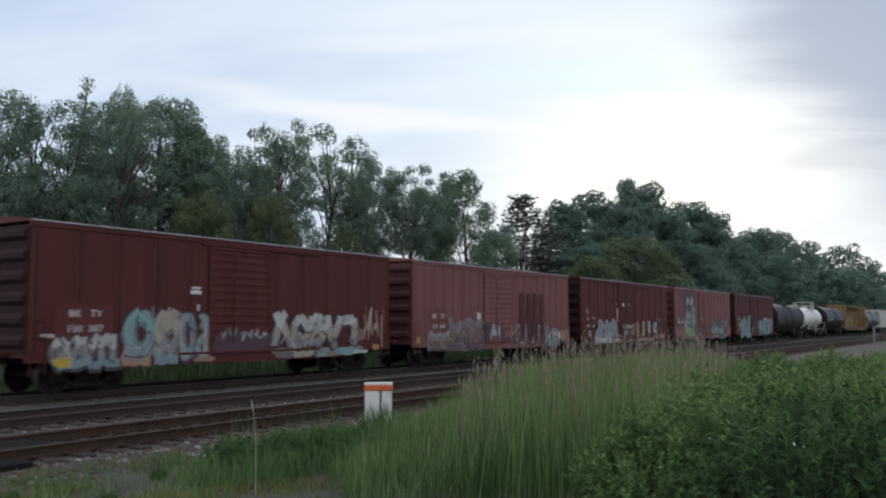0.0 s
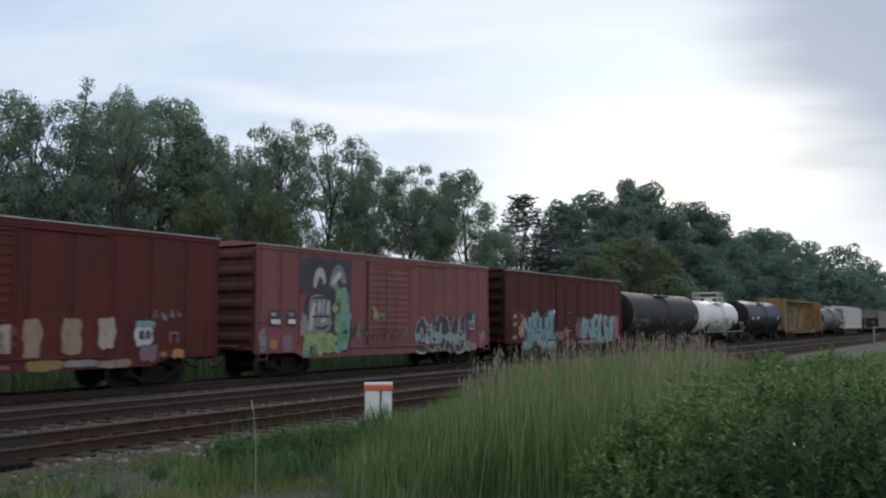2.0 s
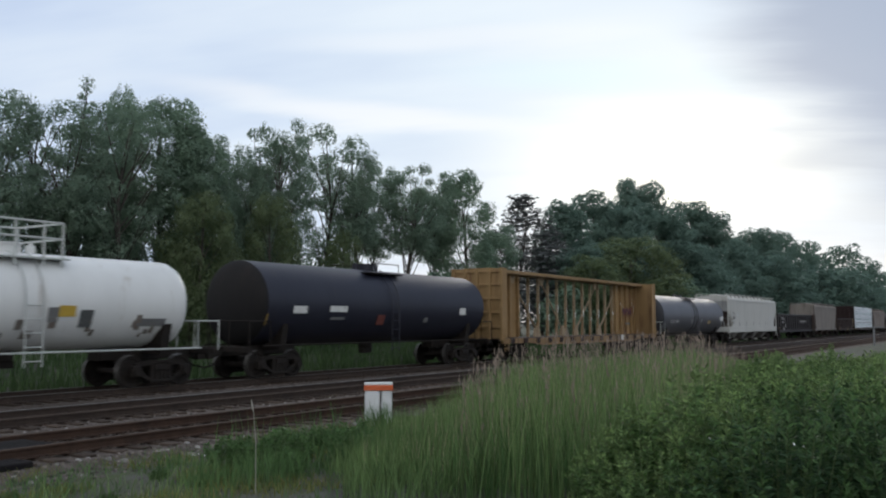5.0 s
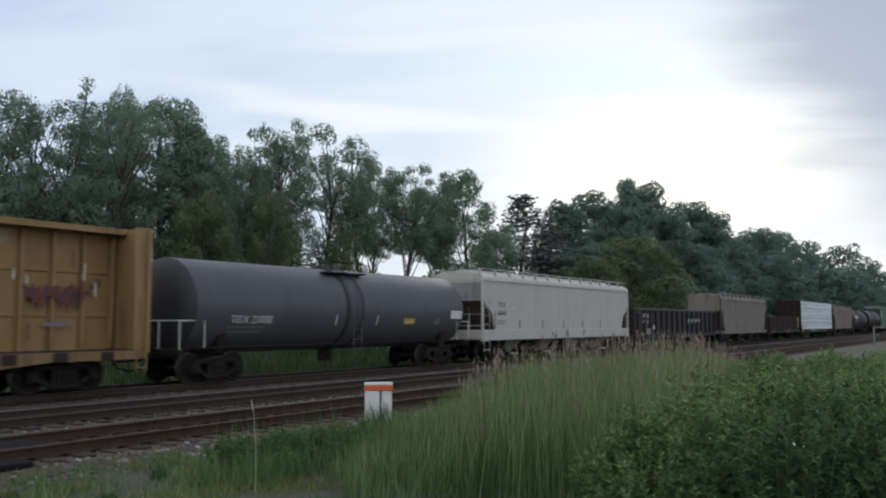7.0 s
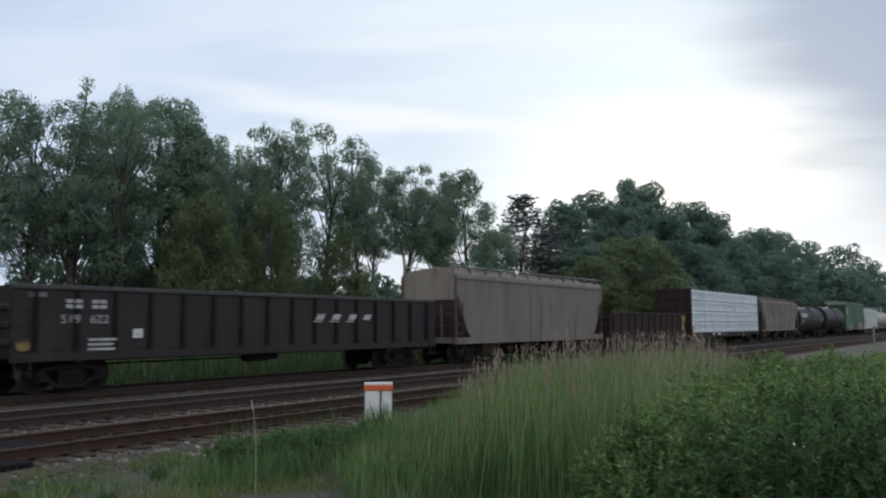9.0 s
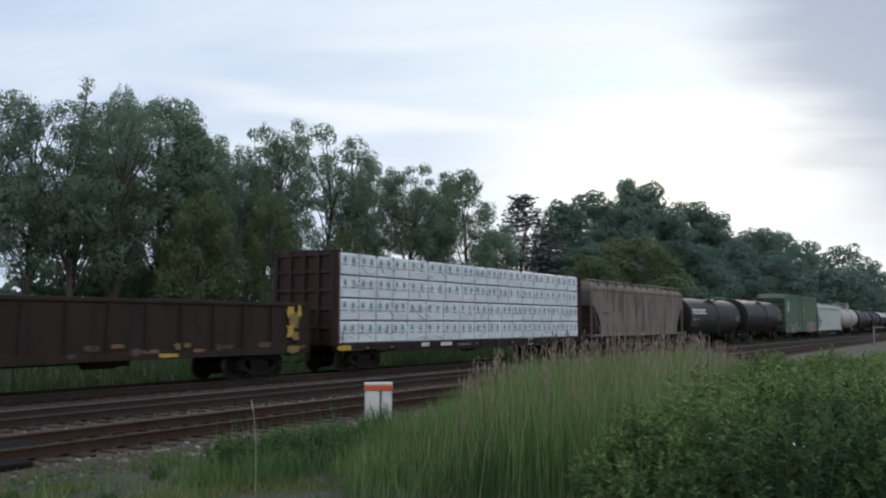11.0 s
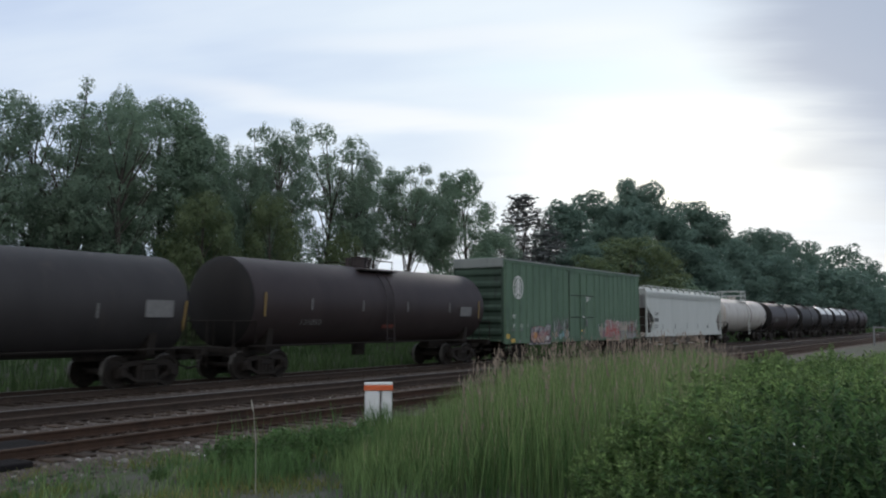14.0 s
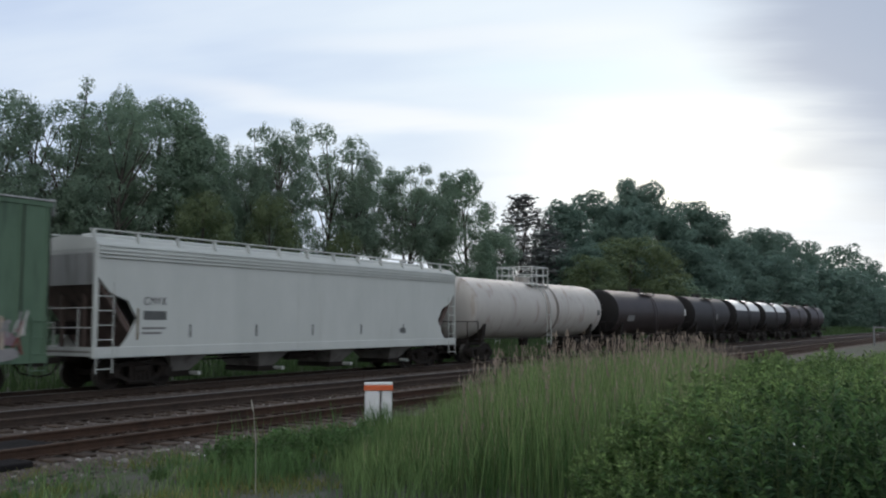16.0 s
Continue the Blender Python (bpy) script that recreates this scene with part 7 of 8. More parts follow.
    strokes(c, (
        (((-4.8, 1.75), (-4.5, 1.6), (-4.1, 1.8)), 0.05, SPRAY_DARK), (((-4.5, 2.0), (-4.4, 1.9), (-4.3, 2.05)), 0.07, SPRAY_WHITE), (((-3.75, 3.3), (-3.3, 2.6), (-3.6, 1.7)), 0.20, SPRAY_GREEN),
        (((-3.3, 3.2), (-2.9, 2.2), (-3.2, 0.9)), 0.20, SPRAY_TEAL), (((-3.7, 2.0), (-3.2, 1.4), (-3.5, 0.8)), 0.18, SPRAY_GREEN), (((-3.2, 2.9), (-3.4, 2.3), (-3.1, 1.8)), 0.05, SPRAY_LIME),
        (((-5.3, 0.85), (-4.8, 1.2), (-4.4, 0.8)), 0.20, SPRAY_LIME), (((-4.6, 1.2), (-4.2, 0.9), (-3.8, 1.1)), 0.22, SPRAY_LIME), (((-5.2, 1.3), (-4.9, 1.45), (-4.6, 1.2)), 0.13, SPRAY_LIME),
        (((-5.2, 0.85), (-4.9, 1.0), (-4.7, 0.85)), 0.04, SPRAY_GREEN), (((-4.5, 1.0), (-4.3, 1.15), (-4.0, 0.95)), 0.04, SPRAY_GREEN), (((-4.3, 1.35), (-4.1, 1.45), (-3.9, 1.25)), 0.06, SPRAY_WHITE),
        (((-3.9, 2.4), (-3.7, 2.9), (-3.8, 3.1)), 0.07, SPRAY_DARK)), deep - 0.009, 95)
    rnd = random.Random(41)
    for i in range(26):
        low = i < 14
        x, z = (rnd.uniform(-5.45, -3.8), rnd.uniform(0.75, 1.55)) if low else (rnd.uniform(-3.75, -2.95), rnd.uniform(0.85, 3.2))
        daub(c, x, z, rnd.uniform(0.18, 0.5), rnd.uniform(0.18, 0.42), rnd.choice((SPRAY_LIME, SPRAY_LIME, SPRAY_GREEN, SPRAY_DARK) if low else (SPRAY_TEAL, SPRAY_GREEN, SPRAY_GREEN, SPRAY_LIME, SPRAY_DARK)), deep - 0.012 - 0.0002 * i, 400 + i)
    spray(c, -2.8, -1.75, 1.2, 2.0, (SPRAY_GREEN, SPRAY_DARK), 3, 42, deep - 0.004, 0.05)
    patch(c, -7.15, -6.5, 1.78, 2.34, SPRAY_DARK, NEAR - 0.001, 97)
    patch(c, -6.3, -5.8, 1.78, 2.34, SPRAY_DARK, NEAR - 0.001, 98)
    car_number(c, "", "", -7.05, -6.22, 1.85, 2.1, 0.2, deep)
    bars(c, WHITE_MARK, -7.05, 1.85, (0.45,), 0.16, 0.2, deep)
    bars(c, WHITE_MARK, -6.22, 1.85, (0.36,), 0.16, 0.2, deep)
    for i, (xa, xb, za, zb, m) in enumerate(((-7.25, -6.6, 1.0, 1.72, SPRAY_MAGENTA), (-6.5, -6.0, 0.9, 1.5, SPRAY_MAUVE), (-7.1, -6.75, 1.0, 1.3, SPRAY_ORANGE), (-2.75, -2.1, 0.7, 1.5, SPRAY_MAGENTA), (-7.6, -7.25, 0.9, 1.7, SPRAY_GREY),
                                            (5.5, 6.3, 1.55, 2.36, SPRAY_DARK), (6.15, 6.32, 1.9, 2.3, SPRAY_TEAL), (5.9, 6.55, 1.05, 1.55, SPRAY_MAGENTA), (6.0, 6.55, 0.66, 1.0, SPRAY_TAN), (6.65, 7.3, 0.75, 1.5, SPRAY_MAGENTA), (5.2, 5.5, 0.6, 1.6, SPRAY_ICE), (5.5, 6.0, 0.6, 1.1, SPRAY_GREY))):
        patch(c, xa, xb, za, zb, m, deep - 0.0003 * i, 120 + i)
    for xa, xb, za, zb in ((5.86, 6.32, 1.60, 1.64), (5.86, 6.32, 1.93, 1.97), (5.86, 5.9, 1.64, 1.93), (6.28, 6.32, 1.64, 1.93), (6.07, 6.1, 1.64, 1.93)):
        stencil_box(c, xa, xb, za, zb, WHITE_MARK, deep - 0.008)
    spray(c, 6.65, 7.3, 0.9, 1.6, (SPRAY_WHITE, SPRAY_MAUVE), 3, 37, deep - 0.006, 0.035)
    spray(c, -1.5, -0.7, 1.8, 2.7, (SPRAY_LIME, SPRAY_GREEN), 2, 33, NEAR - 0.062, 0.06)
    spray(c, -1.5, 0.9, 1.05, 1.7, (SPRAY_MAUVE, SPRAY_PLUM), 6, 38, NEAR - 0.062, 0.05)
    piece(c, 1.55, 5.4, 0.75, 2.15, (SPRAY_DARK, SPRAY_ICE, SPRAY_DARK, SPRAY_DARK), SPRAY_GREY, 5, 99, deep, SPRAY_PALE)
    join_train(c, 77.95, 93.45)

    c = box_car(15.5, BROWN_DARK, "dark brown steel box car with teal graffiti", spaced(15.5, 1.24), door=2.9, door_at=-0.5)
    patch(c, -7.2, -5.6, 1.6, 2.6, SPRAY_OXIDE, NEAR - 0.001, 3)
    car_number(c, "157", "102", -6.95, -6.2, 1.74, 2.13, 0.25, deep)
    daub(c, -6.1, 1.45, 0.7, 0.6, SPRAY_PEACH, NEAR - 0.003, 100)
    piece(c, -5.95, -2.15, 0.74, 2.32, (SPRAY_ICE, SPRAY_CYAN, SPRAY_ICE), SPRAY_CYAN, 4, 141, deep, SPRAY_DARK, SPRAY_PALE)
    piece(c, -5.5, -2.6, 0.95, 1.5, (SPRAY_TEAL, SPRAY_ICE), SPRAY_CYAN, 3, 143, deep - 0.008, SPRAY_DARK)
    patch(c, 0.55, 1.35, 1.0, 1.9, SPRAY_MAUVE, NEAR - 0.02, 101)
    rnd = random.Random(57)
    for i in range(9):
        daub(c, rnd.uniform(0.7, 6.9), rnd.uniform(1.7, 2.25), rnd.uniform(0.4, 0.9), rnd.uniform(0.3, 0.6), SPRAY_ROSE, NEAR - 0.004 - 0.0002 * i, 420 + i)
    piece(c, 1.4, 6.5, 0.8, 2.22, (SPRAY_TEAL, SPRAY_CYAN, SPRAY_TEAL, SPRAY_ICE), SPRAY_DARK, 6, 148, deep, SPRAY_DARK, SPRAY_PALE)
    patch(c, 6.5, 7.1, 0.95, 1.9, SPRAY_ROSE, NEAR - 0.003, 102)
    patch(c, 0.9, 6.5, 0.74, 0.86, SPRAY_GREY, NEAR - 0.003, 103)
    for i, (x, z, w, h, m) in enumerate(((-6.85, 1.15, 0.5, 0.24, SPRAY_TAN), (-2.25, 2.5, 0.22, 0.2, WHITE_MARK), (-0.4, 1.9, 0.1, 0.1, WHITE_MARK), (-0.4, 1.45, 0.4, 0.07, YELLOW_MARK), (-0.4, 2.45, 0.5, 0.06, GREY_MARK), (-4.1, 0.8, 0.4, 0.2, SPRAY_ORANGE), (6.2, 1.3, 0.35, 0.3, SPRAY_ORANGE),
                                         (-1.6, 1.2, 1.0, 0.5, SPRAY_MAUVE), (-0.9, 1.5, 0.5, 0.3, SPRAY_MAUVE))):
        daub(c, x, z, w, h, m, NEAR - 0.016 - 0.05 * (-2.0 < x < 1), 103 + i)
    join_train(c, 95.1, 110.6)


build_box_cars()


def reflectors(car, axis, radius, xs, z=2.2, h=0.42, mat=YELLOW_DULL):
    for x in xs:
        tank_mark(car, axis, radius, x, z, 0.07, h, mat)


def build_first_tanks():
    c = tank_car(16.2, 1.53, TANK_BLACK, "long black tank car with yellow reflector strips", axis=2.49, rail=True, inset=0.3, dome=0.38)
    reflectors(c, 2.49, 1.53, (-4.6, -1.28, -0.08, 3.63), 2.05, 0.42, YELLOW_MARK)
    reflectors(c, 2.49, 1.53, (-7.22,), 2.25, 0.8, YELLOW_MARK)
    reflectors(c, 2.49, 1.53, (5.3, 6.9), 2.0, 0.3, GREY_MARK)
    tank_text(c, 2.49, 1.53, "CLIX", -7.0, 1.98, 0.30, PALE_MARK, 0.95)
    tank_mark(c, 2.49, 1.53, -5.35, 2.08, 0.95, 0.2, GREY_MARK, "stencil_line")
    for i, w in enumerate((1.5, 1.6, 0.6)):
        tank_mark(c, 2.49, 1.53, -6.2, 1.8 - i * 0.15, w, 0.06, GREY_MARK, "stencil_line")
    tank_mark(c, 2.49, 1.53, 6.5, 2.35, 0.7, 0.36, GREY_MARK, "data_panel")
    spray(c, -4.65, -3.9, 1.65, 2.3, (PALE_MARK,), 3, 44, -1.50, 0.013)
    spray(c, 2.3, 3.1, 1.65, 2.05, (PALE_MARK,), 3, 45, -1.50, 0.012)
    join_train(c, 111.9, 128.1)

    c = tank_car(12.7, 1.32, TANK_WHITE, "short white tank car with a railed top platform", axis=2.45, platform="high", rail="light", seams=4, inset=0.95)
    for x, z, w, h, m in ((-3.2, 1.9, 0.12, 0.9, YELLOW_MARK), (1.0, 2.2, 0.5, 0.3, YELLOW_MARK), (1.6, 2.0, 0.4, 0.5, DARK_MARK), (-2.0, 2.0, 0.9, 0.14, DARK_MARK), (3.8, 1.9, 1.0, 0.25, GREY_MARK), (0.6, 2.1, 0.3, 0.4, GREY_MARK)):
        tank_mark(c, 2.45, 1.32, x, z, w, h, m, "data_panel")
    rnd = random.Random(15)
    for i in range(16):
        tank_mark(c, 2.45, 1.32, rnd.uniform(-4.6, 4.6), rnd.uniform(1.5, 1.9), rnd.uniform(0.05, 0.3), rnd.uniform(0.15, 0.5), HOPPER_BEIGE if i % 3 else HOPPER_ROSE, "grime_streak")
    join_train(c, 128.9, 141.6)

    c = tank_car(16.3, 1.48, TANK_NAVY, "navy black tank car with a glossy upper shell", axis=2.58, platform="low")
    tank_mark(c, 2.58, 1.48, -5.6, 2.35, 0.7, 0.26, WHITE_MARK, "stencil_line")
    for x, z, w, h, m in ((-3.5, 2.4, 1.0, 0.22, WHITE_MARK), (-3.5, 2.05, 0.8, 0.1, GREY_MARK), (-0.8, 2.0, 0.5, 0.4, SPRAY_RUST), (5.3, 2.4, 0.5, 0.3, WHITE_MARK), (2.4, 2.0, 0.3, 0.2, GREY_MARK)):
        tank_mark(c, 2.58, 1.48, x, z, w, h, m, "data_panel")
    reflectors(c, 2.58, 1.48, (-7.2, 7.2), 2.0, 0.4)
    join_train(c, 142.7, 159.0)


build_first_tanks()


def build_empty_beam():
    c = beam_car(22.1, YELLOW, "empty worn yellow centre-beam flat car with bulkheads")
    rnd = random.Random(6)
    for i in range(5):
        x, z = 8.95 + rnd.uniform(-0.7, 0.7), 2.65 + rnd.uniform(-0.25, 0.25)
        daub(c, x, z, rnd.uniform(0.35, 0.7), rnd.uniform(0.12, 0.3), SPRAY_PLUM if i % 2 else SPRAY_RUST, -0.232 - i * 0.001, 112 + i)
    spray(c, 7.9, 10.0, 2.25, 3.1, (SPRAY_RUST, SPRAY_PLUM), 7, 119, -0.245, 0.045)
    spray(c, 9.9, 10.4, 2.7, 3.2, (SPRAY_DARK,), 1, 118, -0.245, 0.03)
    stencil_box(c, 4.35, 4.8, 0.82, 1.14, WHITE_MARK, -1.57)
    daub(c, 9.0, 1.85, 0.9, 0.14, GREY_MARK, -0.24, 121)
    for i in range(10):
        daub(c, rnd.uniform(7.0, 10.5), rnd.uniform(1.4, 4.2), 0.06, rnd.uniform(0.2, 0.6), WHITE_MARK if i % 3 == 0 else SPRAY_RUST, -0.241 - i * 0.001, 130 + i)
    join_train(c, 160.0, 182.1)


build_empty_beam()


def build_second_group():
    c = tank_car(17.0, 1.54, TANK_GREY, "slate grey tank car with a white data panel", axis=2.42, inset=0.25, dish=0.30, dome=0.1, rail="light", bands=((-0.55, -0.35, TANK_BLACK), (0.35, 0.5, TANK_BLACK)))
    tank_text(c, 2.42, 1.54, "TEIX 25088", -6.4, 1.88, 0.36, WHITE_MARK)
    for i, w in enumerate((1.7, 1.5)):
        tank_mark(c, 2.42, 1.54, -5.6, 1.74 - i * 0.15, w, 0.05, GREY_MARK, "stencil_line")
    for x, z, w, h, m in ((7.2, 2.25, 0.9, 0.36, WHITE_MARK), (3.6, 1.95, 0.75, 0.24, YELLOW_MARK), (3.6, 1.96, 0.6, 0.1, WHITE_MARK), (5.7, 1.95, 0.4, 0.25, GREY_MARK), (-1.1, 2.0, 0.06, 0.4, WHITE_MARK), (1.4, 2.0, 0.06, 0.4, WHITE_MARK)):
        tank_mark(c, 2.42, 1.54, x, z, w, h, m, "data_panel")
    join_train(c, 183.2, 200.2)

    c = hopper_car(19.0, HOPPER_WARM, "clean light grey covered hopper car", bays=4, lip=False, cut=((0.0, 2.93), (0.45, 2.56), (0.85, 2.32), (1.1, 1.64), (1.1, 1.12)), sill=(1.05, 1.56), ticks=[(-8.26, 1.58, 2.47, TICK_BROWN)] + [(-5.73 + i * 2.62, 1.6, 2.02, DARK_MARK) for i in range(5)])
    lettering(c, "TILX", -8.0, 2.66, 0.34, -1.512, SPRAY_DARK)
    lettering(c, "588440", -8.05, 2.25, 0.34, -1.512, SPRAY_DARK, wide=0.8)
    bars(c, GREY_MARK, -8.1, 1.95, (0.85, 0.7), 0.05, 0.12, -1.508)
    bars(c, SPRAY_PALE, 6.2, 2.4, (0.5, 0.4), 0.16, 0.24, -1.508)
    bars(c, SPRAY_PALE, -6.6, 2.5, (0.4,), 0.2, 0.24, -1.508)
    join_train(c, 201.3, 220.3)

    c = gondola_car(19.2, GONDOLA, "long black steel gondola car with white stencils", 2.88, 1.08, 16)
    for x in (-8.15, -7.87, -7.37, -7.12):
        bars(c, SPRAY_WHITE, x, 2.41, (0.2, 0.2), 0.1, 0.14, -1.54, "company_mark")
    lettering(c, "519", -8.3, 1.88, 0.32, -1.54, SPRAY_WHITE, wide=1.15)
    lettering(c, "622", -7.42, 1.88, 0.32, -1.54, SPRAY_WHITE, wide=1.15)
    bars(c, SPRAY_WHITE, -7.46, 1.4, (0.9, 0.8, 0.85), 0.07, 0.13, -1.54)
    bars(c, WHITE_MARK, -5.99, 1.46, (0.33,), 0.26, 0.2, -1.5)
    bars(c, GREY_MARK, -9.2, 2.55, (0.5,), 0.12, 0.2, -1.5)
    for i, x in enumerate((1.75, 2.65, 3.6, 4.5)):
        bm = bmesh.new()
        prism(bm, [(x, 2.0), (x + 0.42, 2.0), (x + 0.56, 2.2), (x + 0.14, 2.2)], -1.545, -1.541)
        part("company_mark", bm, SPRAY_WHITE, c)
    patch(c, -9.5, -9.1, 1.2, 1.42, YELLOW_DULL, -1.51, 140)
    for x in (1.75, 2.65, 3.6):
        bars(c, SPRAY_WHITE, x - 0.1, 1.92, (0.5,), 0.035, 0.1, -1.54, "company_mark")
    for i in range(14):
        daub(c, -8.3 + i * 1.27, 1.15, 0.4, 0.12, GONDOLA_RUST, -1.515, 300 + i, "rust_patch")
    join_train(c, 221.4, 240.6)

    c = hopper_car(17.0, HOPPER_ROSE, "brownish grey covered hopper car", bays=3, lip=False, cut=((0.0, 3.2), (0.45, 2.65), (0.65, 2.1), (0.95, 1.5), (1.45, 1.12)))
    join_train(c, 242.3, 259.3)

    c = gondola_car(15.3, GONDOLA_RUST, "rusty brown gondola car with a yellow end mark", 2.58, 1.02, 12)
    rnd = random.Random(29)
    for i, (x, z, w, h) in enumerate(((6.62, 2.25, 0.34, 0.42), (6.78, 1.95, 0.42, 0.5), (6.6, 1.6, 0.28, 0.42), (6.85, 1.42, 0.3, 0.3), (7.05, 2.3, 0.16, 0.4), (6.75, 0.98, 0.55, 0.24), (1.4, 0.93, 0.7, 0.12))):
        patch(c, x - w / 2, x + w / 2, z - h / 2, z + h / 2, YELLOW_MARK if i % 2 == 0 else YELLOW_DULL, -1.55 - 0.0005 * i, 150 + i)
    for i in range(22):
        daub(c, rnd.uniform(-7.0, 7.2), rnd.uniform(0.95, 1.25), rnd.uniform(0.2, 0.7), rnd.uniform(0.08, 0.22), YELLOW_RUST if i % 3 == 0 else HOPPER_END, -1.515 - 0.0004 * i, 600 + i, "rust_patch")
    join_train(c, 260.6, 275.9)


build_second_group()


def lumber(side, label):
    """Four tiers of wrapped bundles on one side of the beam."""
    load = thing("lumber_load", label, "lumber", "wrapped lumber loads")
    rnd = random.Random(77)
    y0, y1 = (-1.46, -0.30) if side < 0 else (0.30, 1.46)
    upper, lower = (-10.78, -6.3, -2.05, 2.35, 6.5, 10.7), (-10.78, -6.4, -2.3, 1.65, 6.1, 10.7)
    tier = 0.815
    bm = bmesh.new()
    prism(bm, [(0.0, 0.0), (0.17, 0.0), (0.165, 0.14), (0.135, 0.21), (0.085, 0.25), (0.035, 0.21), (0.005, 0.14)], -0.004, 0.0)
    logo = mesh_of("printed_mark", bm, WRAP_MARK)
    bm = bmesh.new()
    box(bm, 0, 0.34, -0.003, 0, 0, 0.035)
    line = mesh_of("printed_line", bm, GREY_MARK)
    for k in range(4):
        z0 = 1.125 + k * (tier + 0.045)
        cuts = upper if k > 1 else lower
        for a, b in zip(cuts, cuts[1:]):
            bm = bmesh.new()
            n = max(3, round((b - a) / 0.61))
            xs = [a + 0.022 + (b - a - 0.044) * i / n for i in range(n + 1)]
            front = y0 if side < 0 else y1
            rows = []
            for i, x in enumerate(xs):
                col = []
                for j, zz in enumerate((0.0, 0.04, 0.3, 0.55, tier - 0.04, tier)):
                    inset = 0.03 if j in (0, 5) else 0.0
                    wave = rnd.uniform(-0.022, 0.012) if 0 < j < 5 else 0
                    col.append(bm.verts.new((x, front + (inset + wave) * (1 if side < 0 else -1), z0 + zz)))
                rows.append(col)
            back = [[bm.verts.new((x, y1 if side < 0 else y0, z0 + zz)) for zz in (0.0, tier)] for x in xs]
            for i in range(n):
                for j in range(5):
                    bm.faces.new((rows[i][j], rows[i + 1][j], rows[i + 1][j + 1], rows[i][j + 1]))
                bm.faces.new((rows[i][5], rows[i + 1][5], back[i + 1][1], back[i][1]))
                bm.faces.new((rows[i][0], back[i][0], back[i + 1][0], rows[i + 1][0]))
                bm.faces.new((back[i][0], back[i][1], back[i + 1][1], back[i + 1][0]))
            for i in (0, n):
                bm.faces.new(rows[i] + [back[i][1], back[i][0]])
            bundle = part("lumber_pack", bm, WRAP, load)
            if side < 0:
                for _ in range(rnd.randint(9, 15)):
                    xa, za = rnd.uniform(a + 0.2, b - 0.9), z0 + rnd.uniform(0.08, tier - 0.1)
                    xb, zb = xa + rnd.uniform(0.15, 0.75), min(max(za + rnd.uniform(-0.35, 0.35), z0 + 0.06), z0 + tier - 0.06)
                    bm = bmesh.new()
                    tube(bm, [(xa, y0 - 0.002, za), ((xa + xb) / 2, y0 - 0.012, (za + zb) / 2 + rnd.uniform(-0.05, 0.05)), (xb, y0 - 0.002, zb)], [0.008, 0.036, 0.008], 5, False)
                    part("wrap_fold", bm, WRAP, bundle)
                pitch = (b - a) / round((b - a) / 1.25)
                for i in range(round((b - a) / pitch)):
                    for d in (0.16, 0.61):
                        x = a + (i + d) * pitch + rnd.uniform(-0.03, 0.03)
                        put("printed_mark", logo, bundle, pose(x, y0 - 0.024, z0 + 0.46 + rnd.uniform(-0.02, 0.02)))
                        put("printed_line", line, bundle, pose(x - 0.09, y0 - 0.024, z0 + 0.36))
                    if i:
                        x = a + i * pitch
                        bm = bmesh.new()
                        box(bm, x - 0.014, x + 0.014, y0 - 0.027, y0 - 0.022, z0 + 0.02, z0 + tier - 0.01)
                        part("strap", bm, DARK_MARK, bundle)
                        if k == 3:
                            bm = bmesh.new()
                            box(bm, x - 0.05, x + 0.05, y0 - 0.03, y0 + 0.1, z0 + tier - 0.06, z0 + tier + 0.012, 0.01)
                            part("corner_guard", bm, DARK_MARK, bundle)
    return load


def build_loaded_beam():
    c = beam_car(22.2, MAROON, "maroon centre-beam flat car loaded with wrapped lumber", loaded=True)
    bars(c, WHITE_MARK, -5.5, 0.9, (0.6,), 0.16, 0.2, -1.565)
    bars(c, WHITE_MARK, -4.0, 0.9, (0.9,), 0.16, 0.2, -1.565)
    daub(c, -10.6, 0.95, 0.9, 0.22, YELLOW_MARK, -1.57, 160)
    for x in (-9.2, -7.6, -4.9, -0.9, 2.6, 6.1, 8.3):
        daub(c, x, 0.93, 0.2, 0.08, YELLOW_DULL, -1.57, int(170 + x))
    for xa, xb, za, zb in ((4.3, 4.75, 0.78, 0.82), (4.3, 4.75, 1.06, 1.1), (4.3, 4.34, 0.82, 1.06), (4.71, 4.75, 0.82, 1.06)):
        stencil_box(c, xa, xb, za, zb, WHITE_MARK, -1.575)
    stencil_box(c, -2.6, -1.5, 0.88, 0.98, GREY_MARK, -1.575)
    join_train(c, 277.3, 299.5)
    for s, label in ((-1, "white wrapped lumber bundles stacked four high on the flat car"), (1, "white wrapped lumber bundles behind the centre beam")):
        join_train(lumber(s, label), 277.3, 299.5)


build_loaded_beam()


